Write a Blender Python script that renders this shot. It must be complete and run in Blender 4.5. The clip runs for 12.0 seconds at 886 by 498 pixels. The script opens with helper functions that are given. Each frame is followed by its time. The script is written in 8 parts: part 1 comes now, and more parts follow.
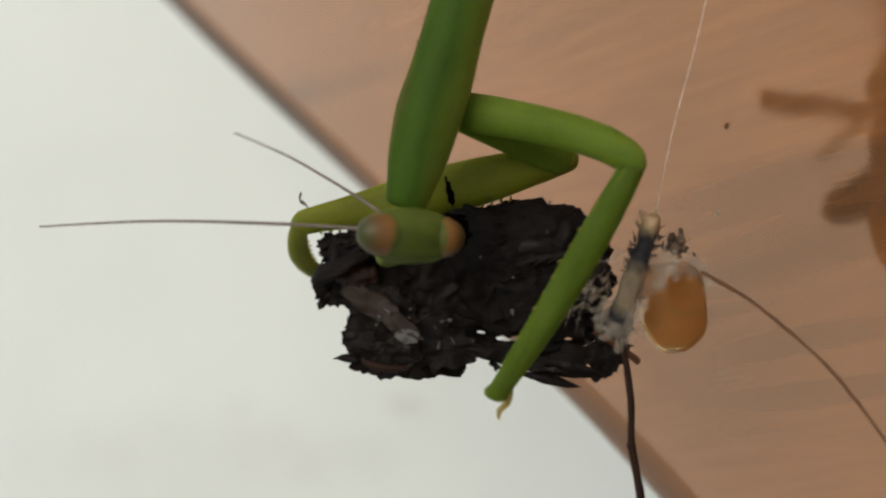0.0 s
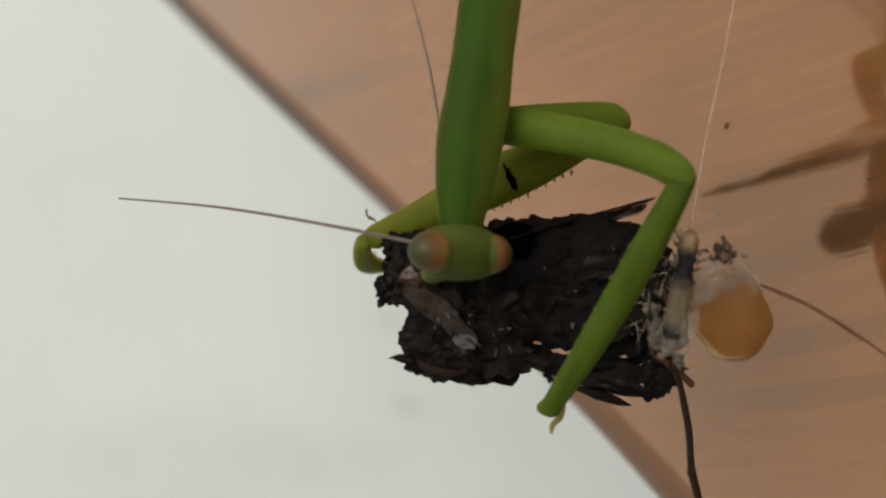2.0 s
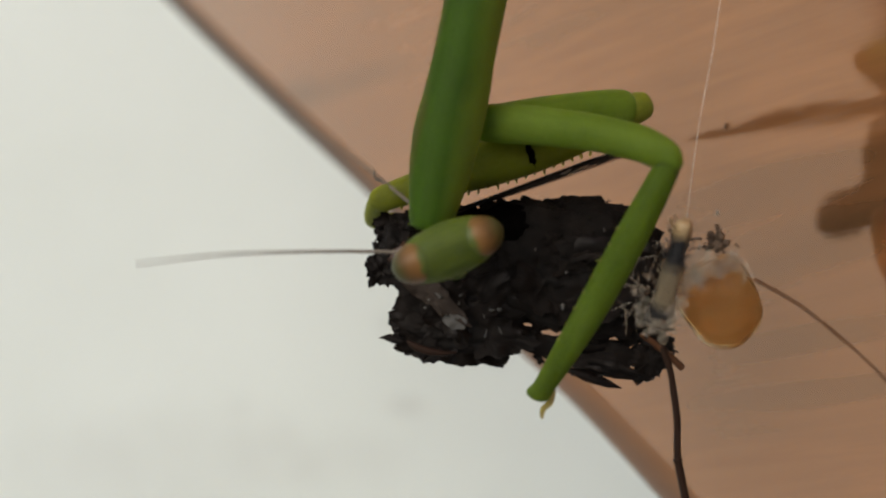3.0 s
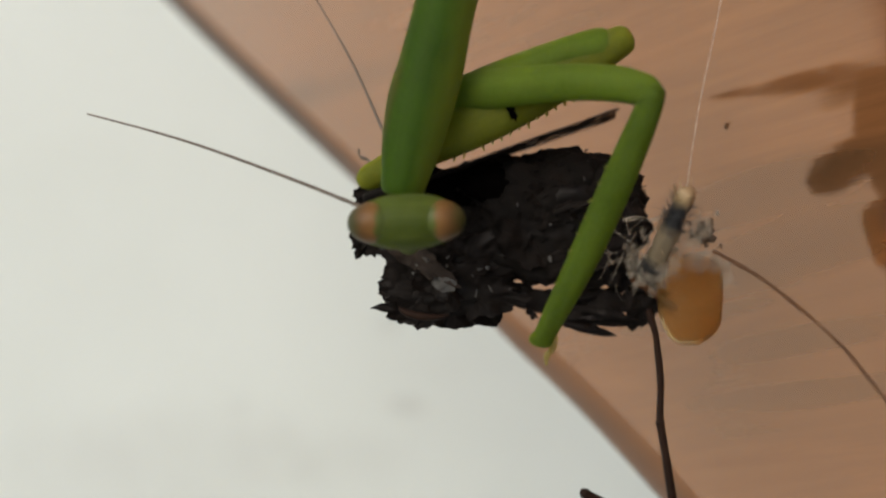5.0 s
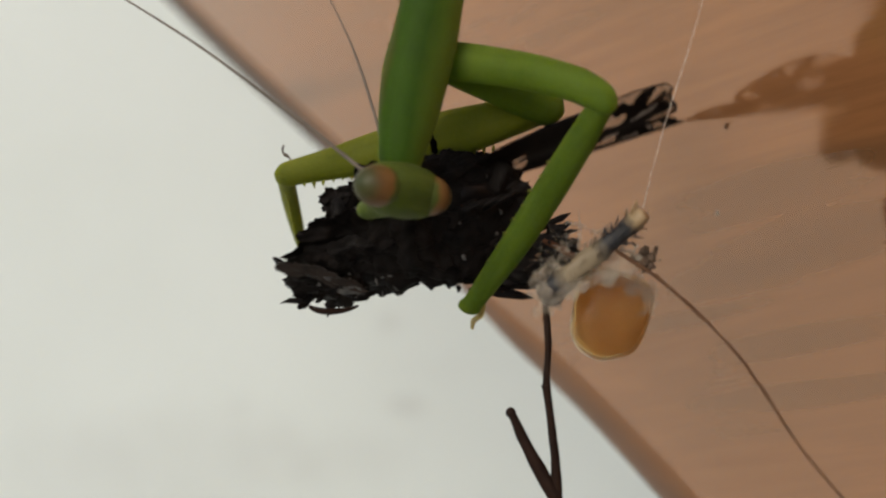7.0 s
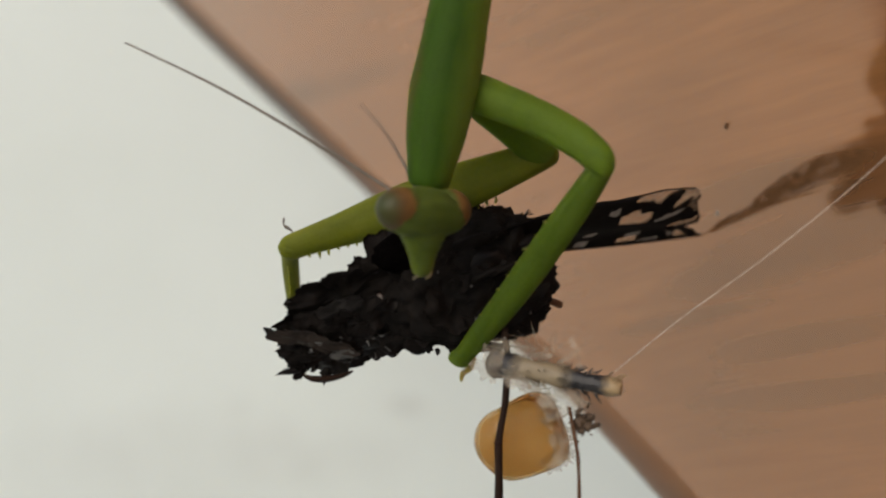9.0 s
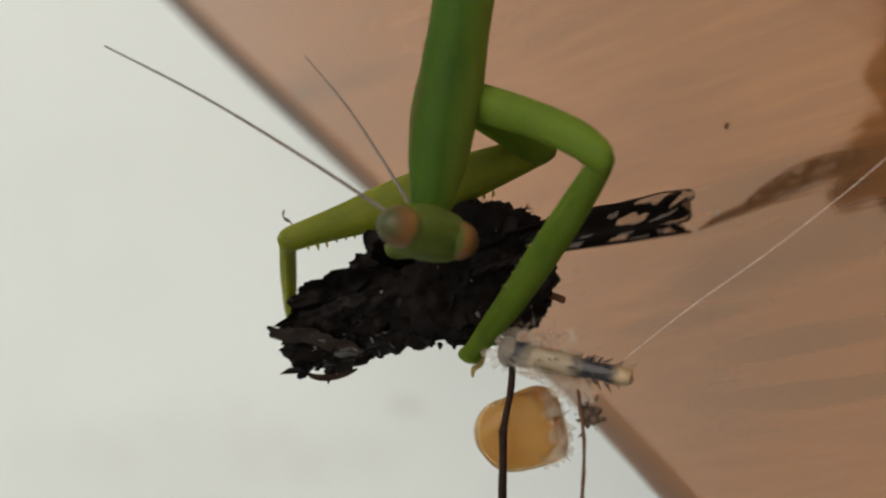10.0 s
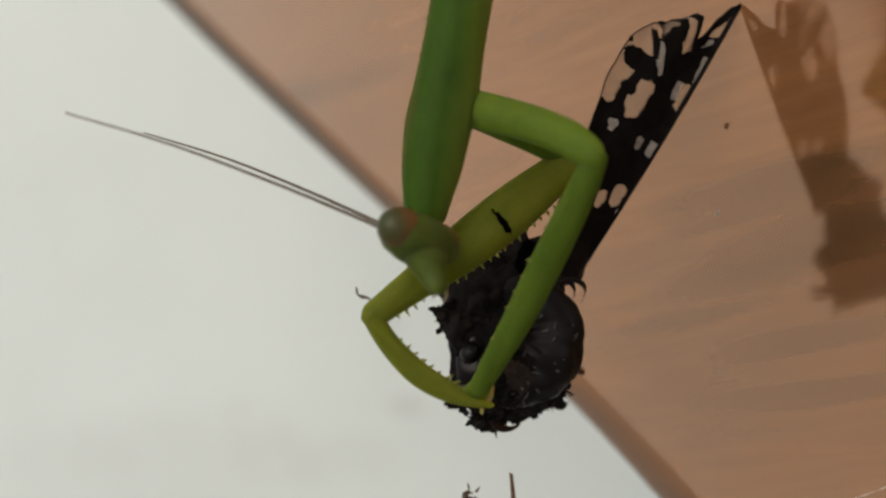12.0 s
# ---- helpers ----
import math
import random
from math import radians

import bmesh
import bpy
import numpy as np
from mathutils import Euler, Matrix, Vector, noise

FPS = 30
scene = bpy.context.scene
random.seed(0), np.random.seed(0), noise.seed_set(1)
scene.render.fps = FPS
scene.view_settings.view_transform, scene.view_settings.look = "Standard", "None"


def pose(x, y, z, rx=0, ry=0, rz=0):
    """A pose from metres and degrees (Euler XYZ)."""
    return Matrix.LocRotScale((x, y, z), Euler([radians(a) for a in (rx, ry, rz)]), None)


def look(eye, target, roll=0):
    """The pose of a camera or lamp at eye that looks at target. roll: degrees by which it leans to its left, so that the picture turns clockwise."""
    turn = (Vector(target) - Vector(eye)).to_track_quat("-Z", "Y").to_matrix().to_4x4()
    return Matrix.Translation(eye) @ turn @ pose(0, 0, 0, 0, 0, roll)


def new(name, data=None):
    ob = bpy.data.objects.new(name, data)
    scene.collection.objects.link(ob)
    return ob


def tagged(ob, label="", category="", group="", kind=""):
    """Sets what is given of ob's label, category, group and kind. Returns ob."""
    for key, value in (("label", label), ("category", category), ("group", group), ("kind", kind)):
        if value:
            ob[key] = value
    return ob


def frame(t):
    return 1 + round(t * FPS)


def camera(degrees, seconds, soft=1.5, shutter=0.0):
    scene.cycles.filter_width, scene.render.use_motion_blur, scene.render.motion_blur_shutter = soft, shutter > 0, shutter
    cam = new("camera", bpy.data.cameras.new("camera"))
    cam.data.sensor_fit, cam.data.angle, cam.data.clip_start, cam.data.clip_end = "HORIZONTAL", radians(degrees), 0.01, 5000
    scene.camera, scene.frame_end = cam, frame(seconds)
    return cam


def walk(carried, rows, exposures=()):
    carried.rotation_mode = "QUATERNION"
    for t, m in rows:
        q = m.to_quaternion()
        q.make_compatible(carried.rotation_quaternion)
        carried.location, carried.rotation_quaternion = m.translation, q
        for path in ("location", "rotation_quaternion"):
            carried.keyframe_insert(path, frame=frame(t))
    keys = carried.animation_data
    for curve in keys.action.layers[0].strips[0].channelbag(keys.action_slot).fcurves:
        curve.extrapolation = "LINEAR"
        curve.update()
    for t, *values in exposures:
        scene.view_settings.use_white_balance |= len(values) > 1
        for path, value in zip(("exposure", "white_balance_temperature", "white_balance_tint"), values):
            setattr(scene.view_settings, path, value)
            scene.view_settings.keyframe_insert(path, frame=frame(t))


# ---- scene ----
cam = camera(40, 12.0, soft=2.3, shutter=0.5)
walk(cam, [(0.0, look((0, 0, 1.2), (0, 1, 1.2))), (12.0, look((0, 0, 1.2), (0, 1, 1.2)))],
     exposures=[(0, 0.41, 7050, 11), (0.5, 0.40, 7050, 11), (1, 0.47, 7050, 11), (1.5, 0.29, 7050, 11), (2, 0.29, 7050, 11), (2.5, 0.37, 7050, 11), (3, 0.37, 7050, 11), (5, 0.39, 7050, 11), (5.5, 0.49, 7050, 11), (6, 0.44, 7050, 11), (6.5, 0.28, 7050, 11), (7, 0.32, 7050, 11), (7.5, 0.25, 7050, 11), (9.5, 0.31, 7050, 11), (10, 0.31, 7050, 11), (10.5, 0.43, 7050, 11), (11, 0.34, 7050, 11), (11.5, 0.26, 7050, 11), (12, 0.26, 7050, 11)])
cam.data.dof.use_dof = True
cam.data.dof.focus_distance = 0.0865
cam.data.dof.aperture_fstop = 24.0

# ---- light: a bright overcast day on an open porch ----
world = bpy.data.worlds.new("sky")
scene.world = world
world.use_nodes = True
wn = world.node_tree.nodes
sky = wn.new("ShaderNodeTexSky")
sky.sky_type, sky.sun_disc = "NISHITA", False
sky.sun_elevation, sky.sun_rotation = radians(32), radians(213)
wn["Background"].inputs["Strength"].default_value = 0.12
world.node_tree.links.new(sky.outputs["Color"], wn["Background"].inputs["Color"])
sun = new("sun", bpy.data.lights.new("sun", "SUN"))
sun.data.energy, sun.data.angle, sun.data.color = 1.35, radians(45), (1.0, 0.94, 0.86)
sun.matrix_basis = look((-0.52, -0.8, 1.72), (0, 0, 1.2))

K = 3.946e-5          # metres per unit of the insects' plan
MID = Vector((0, 0.085, 1.2))


PANEL_POSE = (0.01184, 0.11810, 1.20000, 12.12, -0.00, -59.24)
EDGE_A, EDGE_B, EDGE_C, EDGE_D = -0.02013, -0.7261, -2.587, -14.896
FOOT_Z = -1.2274
SCRATCH = (0.02410, 0.00974)
SPECK = (0.02166, 0.00301)
# dark wood streaks; the right-hand ones also paint in that side's dimmer light
STAINS_AND_SHADE = (((-0.0387, 0.0228), (0.0220, 0.0021), 0.60), ((-0.0543, 0.0234), (0.0120, 0.0024), 0.80), ((0.0067, 0.0203), (0.0150, 0.0015), 0.35), ((-0.0320, 0.0287), (0.0100, 0.0014), 0.35), ((0.0276, 0.0007), (0.0190, 0.0042), 0.75), ((0.0330, -0.0045), (0.0180, 0.0034), 0.75), ((0.0251, -0.0062), (0.0180, 0.0028), 0.80), ((0.0169, -0.0091), (0.0150, 0.0014), 0.60), ((0.0293, -0.0131), (0.0160, 0.0018), 0.70), ((0.0324, -0.0182), (0.0150, 0.0016), 0.60), ((0.0222, -0.0173), (0.0120, 0.0010), 0.50))
# wall smudges; the low oval at x -0.047 is a painted soft grey shadow
SMUDGES_AND_SHADE = (((-0.0163, 1.1293), (0.0139, 0.0065), 0.26), ((-0.0245, 1.1671), (0.0082, 0.0065), 0.22), ((-0.0904, 1.1283), (0.0106, 0.0074), 0.12), ((-0.1159, 1.1032), (0.0800, 0.0400), 0.11), ((-0.0470, 1.1040), (0.0500, 0.0220), 0.10), ((-0.1700, 1.1050), (0.0500, 0.0300), 0.09), ((-0.0776, 1.1109), (0.0327, 0.0245), 0.07), ((-0.0010, 1.1466), (0.0449, 0.0082), 0.05))


# ---- materials ----
def material(name):
    m = bpy.data.materials.new(name)
    m.use_nodes = True
    nt = m.node_tree
    return m, nt, nt.nodes["Principled BSDF"]


def node(nt, kind, **inputs):
    n = nt.nodes.new(kind)
    for key, value in inputs.items():
        n.inputs[key.replace("_", " ")].default_value = value
    return n


def coords(nt, scale=(1, 1, 1), rot=(0, 0, 0)):
    tc = nt.nodes.new("ShaderNodeTexCoord")
    mp = nt.nodes.new("ShaderNodeMapping")
    mp.inputs["Scale"].default_value = scale
    mp.inputs["Rotation"].default_value = rot
    nt.links.new(tc.outputs["Object"], mp.inputs["Vector"])
    return mp.outputs["Vector"]


def noise_of(nt, vec, scale, detail=6.0, rough=0.6, distortion=0.0):
    n = node(nt, "ShaderNodeTexNoise", Scale=scale, Detail=detail, Roughness=rough, Distortion=distortion)
    nt.links.new(vec, n.inputs["Vector"])
    return n.outputs["Fac"]


def ramp(nt, fac, stops):
    r = nt.nodes.new("ShaderNodeValToRGB")
    el = r.color_ramp.elements
    while len(el) < len(stops):
        el.new(0.5)
    for e, (pos, col) in zip(el, stops):
        e.position, e.color = pos, (*col, 1)
    nt.links.new(fac, r.inputs["Fac"])
    return r.outputs["Color"]


def mix(nt, fac, a, b, mode="MIX"):
    n = nt.nodes.new("ShaderNodeMix")
    n.data_type, n.blend_type = "RGBA", mode
    for sock, value in ((n.inputs[0], fac), (n.inputs[6], a), (n.inputs[7], b)):
        if hasattr(value, "links"):
            nt.links.new(value, sock)
        elif isinstance(value, (int, float)):
            sock.default_value = value
        else:
            sock.default_value = (*value, 1)
    return n.outputs[2]


def bump(nt, bsdf, height, strength=0.3, distance=0.0002):
    b = node(nt, "ShaderNodeBump", Strength=strength, Distance=distance)
    nt.links.new(height, b.inputs["Height"])
    nt.links.new(b.outputs["Normal"], bsdf.inputs["Normal"])


def translucent(m, nt, bsdf, colour, amount):
    """Lets light through the skin: part of the surface is a translucent layer."""
    t = nt.nodes.new("ShaderNodeBsdfTranslucent")
    if hasattr(colour, "links"):
        nt.links.new(colour, t.inputs["Color"])
    else:
        t.inputs["Color"].default_value = (*colour, 1)
    s = nt.nodes.new("ShaderNodeMixShader")
    s.inputs[0].default_value = amount
    nt.links.new(bsdf.outputs[0], s.inputs[1])
    nt.links.new(t.outputs[0], s.inputs[2])
    nt.links.new(s.outputs[0], nt.nodes["Material Output"].inputs["Surface"])


def skin(name, dark, light, scale=350, rough=0.42, through_skin=0.25):
    m, nt, b = material(name)
    v = coords(nt)
    c = ramp(nt, noise_of(nt, v, scale, 5), [(0.3, dark), (0.7, light)])
    fine = noise_of(nt, v, scale * 12, 3)
    c = mix(nt, 0.25, c, ramp(nt, fine, [(0.35, dark), (0.65, light)]))
    streak = noise_of(nt, coords(nt, (0.12, 1, 1)), scale * 3, 4, 0.6)     # fine lengthwise streaks
    c = mix(nt, 0.32, c, ramp(nt, streak, [(0.36, tuple(0.8 * d for d in dark)), (0.66, tuple(1.12 * l for l in light))]))
    nt.links.new(c, b.inputs["Base Color"])
    b.inputs["Roughness"].default_value = rough + 0.12
    b.inputs["Specular IOR Level"].default_value = 0.10
    bump(nt, b, mix(nt, 0.5, fine, noise_of(nt, v, scale * 3, 4)), 0.4, 0.0001)
    if through_skin:
        b.inputs["Subsurface Weight"].default_value = 1.0
        b.inputs["Subsurface Radius"].default_value = (1.0, 0.9, 0.25)
        b.inputs["Subsurface Scale"].default_value = 0.0022
        translucent(m, nt, b, c, through_skin)
    return m


def wood_material():
    m, nt, b = material("glossy_brown_wood")
    # the grain fans out: level at the top, rising towards the near end lower down
    sep = nt.nodes.new("ShaderNodeSeparateXYZ")
    nt.links.new(coords(nt), sep.inputs[0])
    rise = node(nt, "ShaderNodeMath")
    rise.operation = "MULTIPLY_ADD"
    rise.inputs[1].default_value = -0.15
    nt.links.new(sep.outputs[0], rise.inputs[0])
    nt.links.new(sep.outputs[2], rise.inputs[2])
    fan = node(nt, "ShaderNodeMath")
    fan.operation = "MULTIPLY_ADD"
    fan.inputs[1].default_value, fan.inputs[2].default_value = -4.3, 1.0
    nt.links.new(sep.outputs[0], fan.inputs[0])
    div = node(nt, "ShaderNodeMath")
    div.operation = "DIVIDE"
    nt.links.new(rise.outputs[0], div.inputs[0])
    nt.links.new(fan.outputs[0], div.inputs[1])
    com = nt.nodes.new("ShaderNodeCombineXYZ")
    nt.links.new(sep.outputs[0], com.inputs[0])
    nt.links.new(div.outputs[0], com.inputs[2])
    v = com.outputs[0]

    def streaks(along, across, detail, rough, distortion):
        st = nt.nodes.new("ShaderNodeMapping")
        st.inputs["Scale"].default_value = (along, along, across)
        nt.links.new(v, st.inputs["Vector"])
        return noise_of(nt, st.outputs["Vector"], 1.0, detail, rough, distortion)

    wide = streaks(26, 260, 4, 0.55, 0.5)
    fine = streaks(70, 900, 4, 0.6, 0.4)
    c = ramp(nt, wide, [(0.28, (0.187, 0.080, 0.031)), (0.46, (0.236, 0.101, 0.038)), (0.66, (0.272, 0.116, 0.044))])
    c = mix(nt, 0.55, c, ramp(nt, fine, [(0.3, (0.175, 0.075, 0.030)), (0.65, (0.262, 0.112, 0.044))]))
    grey = ramp(nt, streaks(12, 95, 3, 0.5, 0.3), [(0.46, (0, 0, 0)), (0.72, (0.42, 0.42, 0.42))])
    c = mix(nt, grey, c, (0.072, 0.042, 0.029))
    c = mix(nt, soft_oval(nt, v, (0.0328, -0.0157), (0.034, 0.024), wide, 0.75), c, (0.146, 0.071, 0.034))     # painted shade: light falling off to the lower right
    for at, size, strength in STAINS_AND_SHADE:
        c = mix(nt, soft_oval(nt, v, at, size, wide, strength), c, (0.082, 0.044, 0.022))
    nt.links.new(c, b.inputs["Base Color"])
    b.inputs["Roughness"].default_value = 0.09      # an amber lacquer under a clear one
    b.inputs["IOR"].default_value = 2.5
    b.inputs["Specular Tint"].default_value = (1.0, 0.40, 0.12, 1)
    b.inputs["Coat Weight"].default_value = 1.0
    b.inputs["Coat Roughness"].default_value = 0.06
    b.inputs["Coat IOR"].default_value = 1.82
    wave = node(nt, "ShaderNodeBump", Strength=0.05, Distance=0.0004)
    nt.links.new(fine, wave.inputs["Height"])
    nt.links.new(wave.outputs["Normal"], b.inputs["Coat Normal"])
    return m


def soft_oval(nt, vec, centre, radii, noise_fac, strength):
    """A soft oval patch in the plane of the surface, broken up by the grain."""
    mp = nt.nodes.new("ShaderNodeMapping")
    mp.inputs["Scale"].default_value = (1 / radii[0], 0, 1 / radii[1])
    mp.inputs["Location"].default_value = (-centre[0] / radii[0], 0, -centre[1] / radii[1])
    nt.links.new(vec, mp.inputs["Vector"])
    g = nt.nodes.new("ShaderNodeTexGradient")
    g.gradient_type = "SPHERICAL"
    nt.links.new(mp.outputs["Vector"], g.inputs["Vector"])
    mul = node(nt, "ShaderNodeMath")
    mul.operation = "MULTIPLY"
    nt.links.new(g.outputs["Fac"], mul.inputs[0])
    nt.links.new(noise_fac, mul.inputs[1])
    r = nt.nodes.new("ShaderNodeMapRange")
    r.inputs["From Min"].default_value, r.inputs["From Max"].default_value, r.inputs["To Max"].default_value = 0.08, 0.32, strength
    nt.links.new(mul.outputs[0], r.inputs["Value"])
    return r.outputs[0]


def edge_material():
    """Dark at the rim, and the board's own brown where the band meets it."""
    m, nt, b = material("dark_wood_edge")
    v = coords(nt, (20, 20, 200), (0, radians(-25), 0))
    grain = noise_of(nt, v, 1.0, 5)
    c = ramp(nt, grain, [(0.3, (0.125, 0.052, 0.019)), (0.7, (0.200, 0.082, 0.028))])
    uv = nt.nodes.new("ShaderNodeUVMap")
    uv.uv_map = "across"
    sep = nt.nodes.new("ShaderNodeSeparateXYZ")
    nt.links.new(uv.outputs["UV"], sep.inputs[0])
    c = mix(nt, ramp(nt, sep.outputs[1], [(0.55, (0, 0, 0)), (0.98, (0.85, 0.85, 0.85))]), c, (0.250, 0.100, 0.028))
    far_dark = ramp(nt, sep.outputs[1], [(0.45, (0.95, 0.95, 0.95)), (1.0, (0.0, 0.0, 0.0))])          # darker and greyer towards the far end
    c = mix(nt, mix(nt, 1.0, far_dark, sep.outputs[0], "MULTIPLY"), c, (0.066, 0.042, 0.030))
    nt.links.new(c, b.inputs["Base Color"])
    b.inputs["Roughness"].default_value = 0.5
    b.inputs["Coat Weight"].default_value = 0.08
    b.inputs["Coat Roughness"].default_value = 0.2
    b.inputs["Coat IOR"].default_value = 1.9
    return m


def wall_material():
    m, nt, b = material("white_wall_paint")
    v = coords(nt)
    c = ramp(nt, noise_of(nt, v, 5, 6, 0.6), [(0.3, (0.596, 0.643, 0.610)), (0.7, (0.652, 0.703, 0.676))])
    smudge = noise_of(nt, v, 22, 3, 0.5, 0.5)
    c = mix(nt, ramp(nt, smudge, [(0.66, (0, 0, 0)), (0.8, (0.35, 0.35, 0.35))]), c, (0.58, 0.58, 0.55))
    for at, size, strength in SMUDGES_AND_SHADE:
        c = mix(nt, soft_oval(nt, v, at, size, noise_of(nt, v, 60, 4), strength), c, (0.36, 0.36, 0.34))
    nt.links.new(c, b.inputs["Base Color"])
    b.inputs["Roughness"].default_value = 0.5
    bump(nt, b, noise_of(nt, v, 400, 4), 0.1, 0.0005)
    return m


def floor_material():
    m, nt, b = material("grey_concrete")
    v = coords(nt)
    c = ramp(nt, noise_of(nt, v, 3, 8), [(0.3, (0.26, 0.25, 0.23)), (0.7, (0.38, 0.37, 0.35))])
    nt.links.new(c, b.inputs["Base Color"])
    b.inputs["Roughness"].default_value = 0.8
    return m


def scale_material(name, dark, light, rough=0.7, scale=900, gloss=0.3, wet=0.0):
    m, nt, b = material(name)
    v = coords(nt)
    big = noise_of(nt, v, scale, 6, 0.65)
    fine = noise_of(nt, v, scale * 5, 3, 0.6)
    c = ramp(nt, big, [(0.35, dark), (0.56, tuple((2 * d + l) / 3 for d, l in zip(dark, light))), (0.78, light)])
    geo = nt.nodes.new("ShaderNodeNewGeometry")
    c = mix(nt, ramp(nt, geo.outputs["Random Per Island"], [(0.2, (0, 0, 0)), (1.0, (0.35, 0.35, 0.35))]), c, light)
    nt.links.new(c, b.inputs["Base Color"])
    b.inputs["Roughness"].default_value = rough
    if wet:                    # moist patches between dry, scaly ones
        nt.links.new(ramp(nt, noise_of(nt, v, scale * 0.45, 3, 0.5, 0.6), [(0.50, (rough,) * 3), (0.62, (rough - wet,) * 3)]), b.inputs["Roughness"])
    b.inputs["Specular IOR Level"].default_value = gloss
    bump(nt, b, mix(nt, 0.4, big, fine), 0.3, 0.0002)
    return m


def banded_material():
    m, nt, b = material("banded_bristle")
    v = coords(nt)
    sep = nt.nodes.new("ShaderNodeSeparateXYZ")
    nt.links.new(v, sep.inputs[0])
    wob = noise_of(nt, v, 1500, 3)
    mul = node(nt, "ShaderNodeMath")
    mul.operation = "MULTIPLY_ADD"
    mul.inputs[1].default_value = 0.0011
    nt.links.new(wob, mul.inputs[0])
    nt.links.new(sep.outputs[0], mul.inputs[2])
    mr = nt.nodes.new("ShaderNodeMapRange")
    mr.inputs["From Min"].default_value, mr.inputs["From Max"].default_value = 0.0, 0.0102
    nt.links.new(mul.outputs[0], mr.inputs["Value"])
    pale, blue = (0.20, 0.155, 0.095), (0.003, 0.004, 0.008)
    c = ramp(nt, mr.outputs[0], [(0.03, (0.05, 0.045, 0.045)), (0.10, blue), (0.22, blue), (0.32, pale), (0.56, pale),
                                 (0.68, blue), (0.86, blue), (0.93, (0.30, 0.21, 0.11))])
    c = mix(nt, 0.04, c, ramp(nt, noise_of(nt, v, 2500, 4), [(0.35, (0.03, 0.03, 0.03)), (0.65, (0.4, 0.35, 0.27))]))
    nt.links.new(c, b.inputs["Base Color"])
    b.inputs["Roughness"].default_value = 0.55
    return m


def amber_material():
    m, nt, b = material("amber_membrane")
    v = coords(nt)
    c = ramp(nt, noise_of(nt, v, 420, 4), [(0.3, (0.68, 0.45, 0.19)), (0.7, (0.85, 0.63, 0.32))])
    nt.links.new(c, b.inputs["Base Color"])
    b.inputs["Roughness"].default_value = 0.10
    b.inputs["Transmission Weight"].default_value = 0.9
    b.inputs["IOR"].default_value = 1.22
    bump(nt, b, noise_of(nt, v, 900, 3), 0.25, 0.0002)
    translucent(m, nt, b, (0.58, 0.33, 0.12), 0.12)
    return m


def membrane_material(name, colour, clear):
    m, nt, b = material(name)
    b.inputs["Base Color"].default_value = (*colour, 1)
    b.inputs["Roughness"].default_value = 0.35
    tr = nt.nodes.new("ShaderNodeBsdfTransparent")
    s = nt.nodes.new("ShaderNodeMixShader")
    v = coords(nt)
    cover = ramp(nt, noise_of(nt, v, 1300, 4), [(0.3, ((1 - clear) * 0.7,) * 3), (0.75, (min(1, 1.6 * (1 - clear)),) * 3)])
    nt.links.new(cover, s.inputs[0])
    nt.links.new(tr.outputs[0], s.inputs[1])
    nt.links.new(b.outputs[0], s.inputs[2])
    nt.links.new(s.outputs[0], nt.nodes["Material Output"].inputs["Surface"])
    return m


def eye_material():
    """Orange-brown in the middle of the eye, green towards the brow and paler at the outer rim."""
    m, nt, b = material("mantis_eye_brown")
    v = coords(nt)
    sep = nt.nodes.new("ShaderNodeSeparateXYZ")
    nt.links.new(v, sep.inputs[0])
    side = node(nt, "ShaderNodeMath")
    side.operation = "ABSOLUTE"
    nt.links.new(sep.outputs[0], side.inputs[0])
    wob = node(nt, "ShaderNodeMath")
    wob.operation = "MULTIPLY_ADD"
    wob.inputs[1].default_value = 0.0008
    nt.links.new(noise_of(nt, v, 900, 3), wob.inputs[0])
    nt.links.new(side.outputs[0], wob.inputs[2])
    mr = nt.nodes.new("ShaderNodeMapRange")
    mr.inputs["From Min"].default_value, mr.inputs["From Max"].default_value = 0.0016, 0.0043
    nt.links.new(wob.outputs[0], mr.inputs["Value"])
    c = ramp(nt, mr.outputs[0], [(0.18, (0.060, 0.085, 0.016)), (0.32, (0.160, 0.080, 0.024)), (0.47, (0.135, 0.066, 0.020)), (0.60, (0.095, 0.050, 0.016)), (0.78, (0.052, 0.046, 0.014)), (0.97, (0.034, 0.042, 0.012))])
    up = nt.nodes.new("ShaderNodeMapRange")
    up.inputs["From Min"].default_value, up.inputs["From Max"].default_value = 0.0006, 0.0017
    up.inputs["To Max"].default_value = 0.35
    nt.links.new(sep.outputs[2], up.inputs["Value"])
    c = mix(nt, up.outputs[0], c, (0.10, 0.080, 0.024))
    nt.links.new(c, b.inputs["Base Color"])
    b.inputs["Specular IOR Level"].default_value = 0.25
    b.inputs["Roughness"].default_value = 0.45
    return m


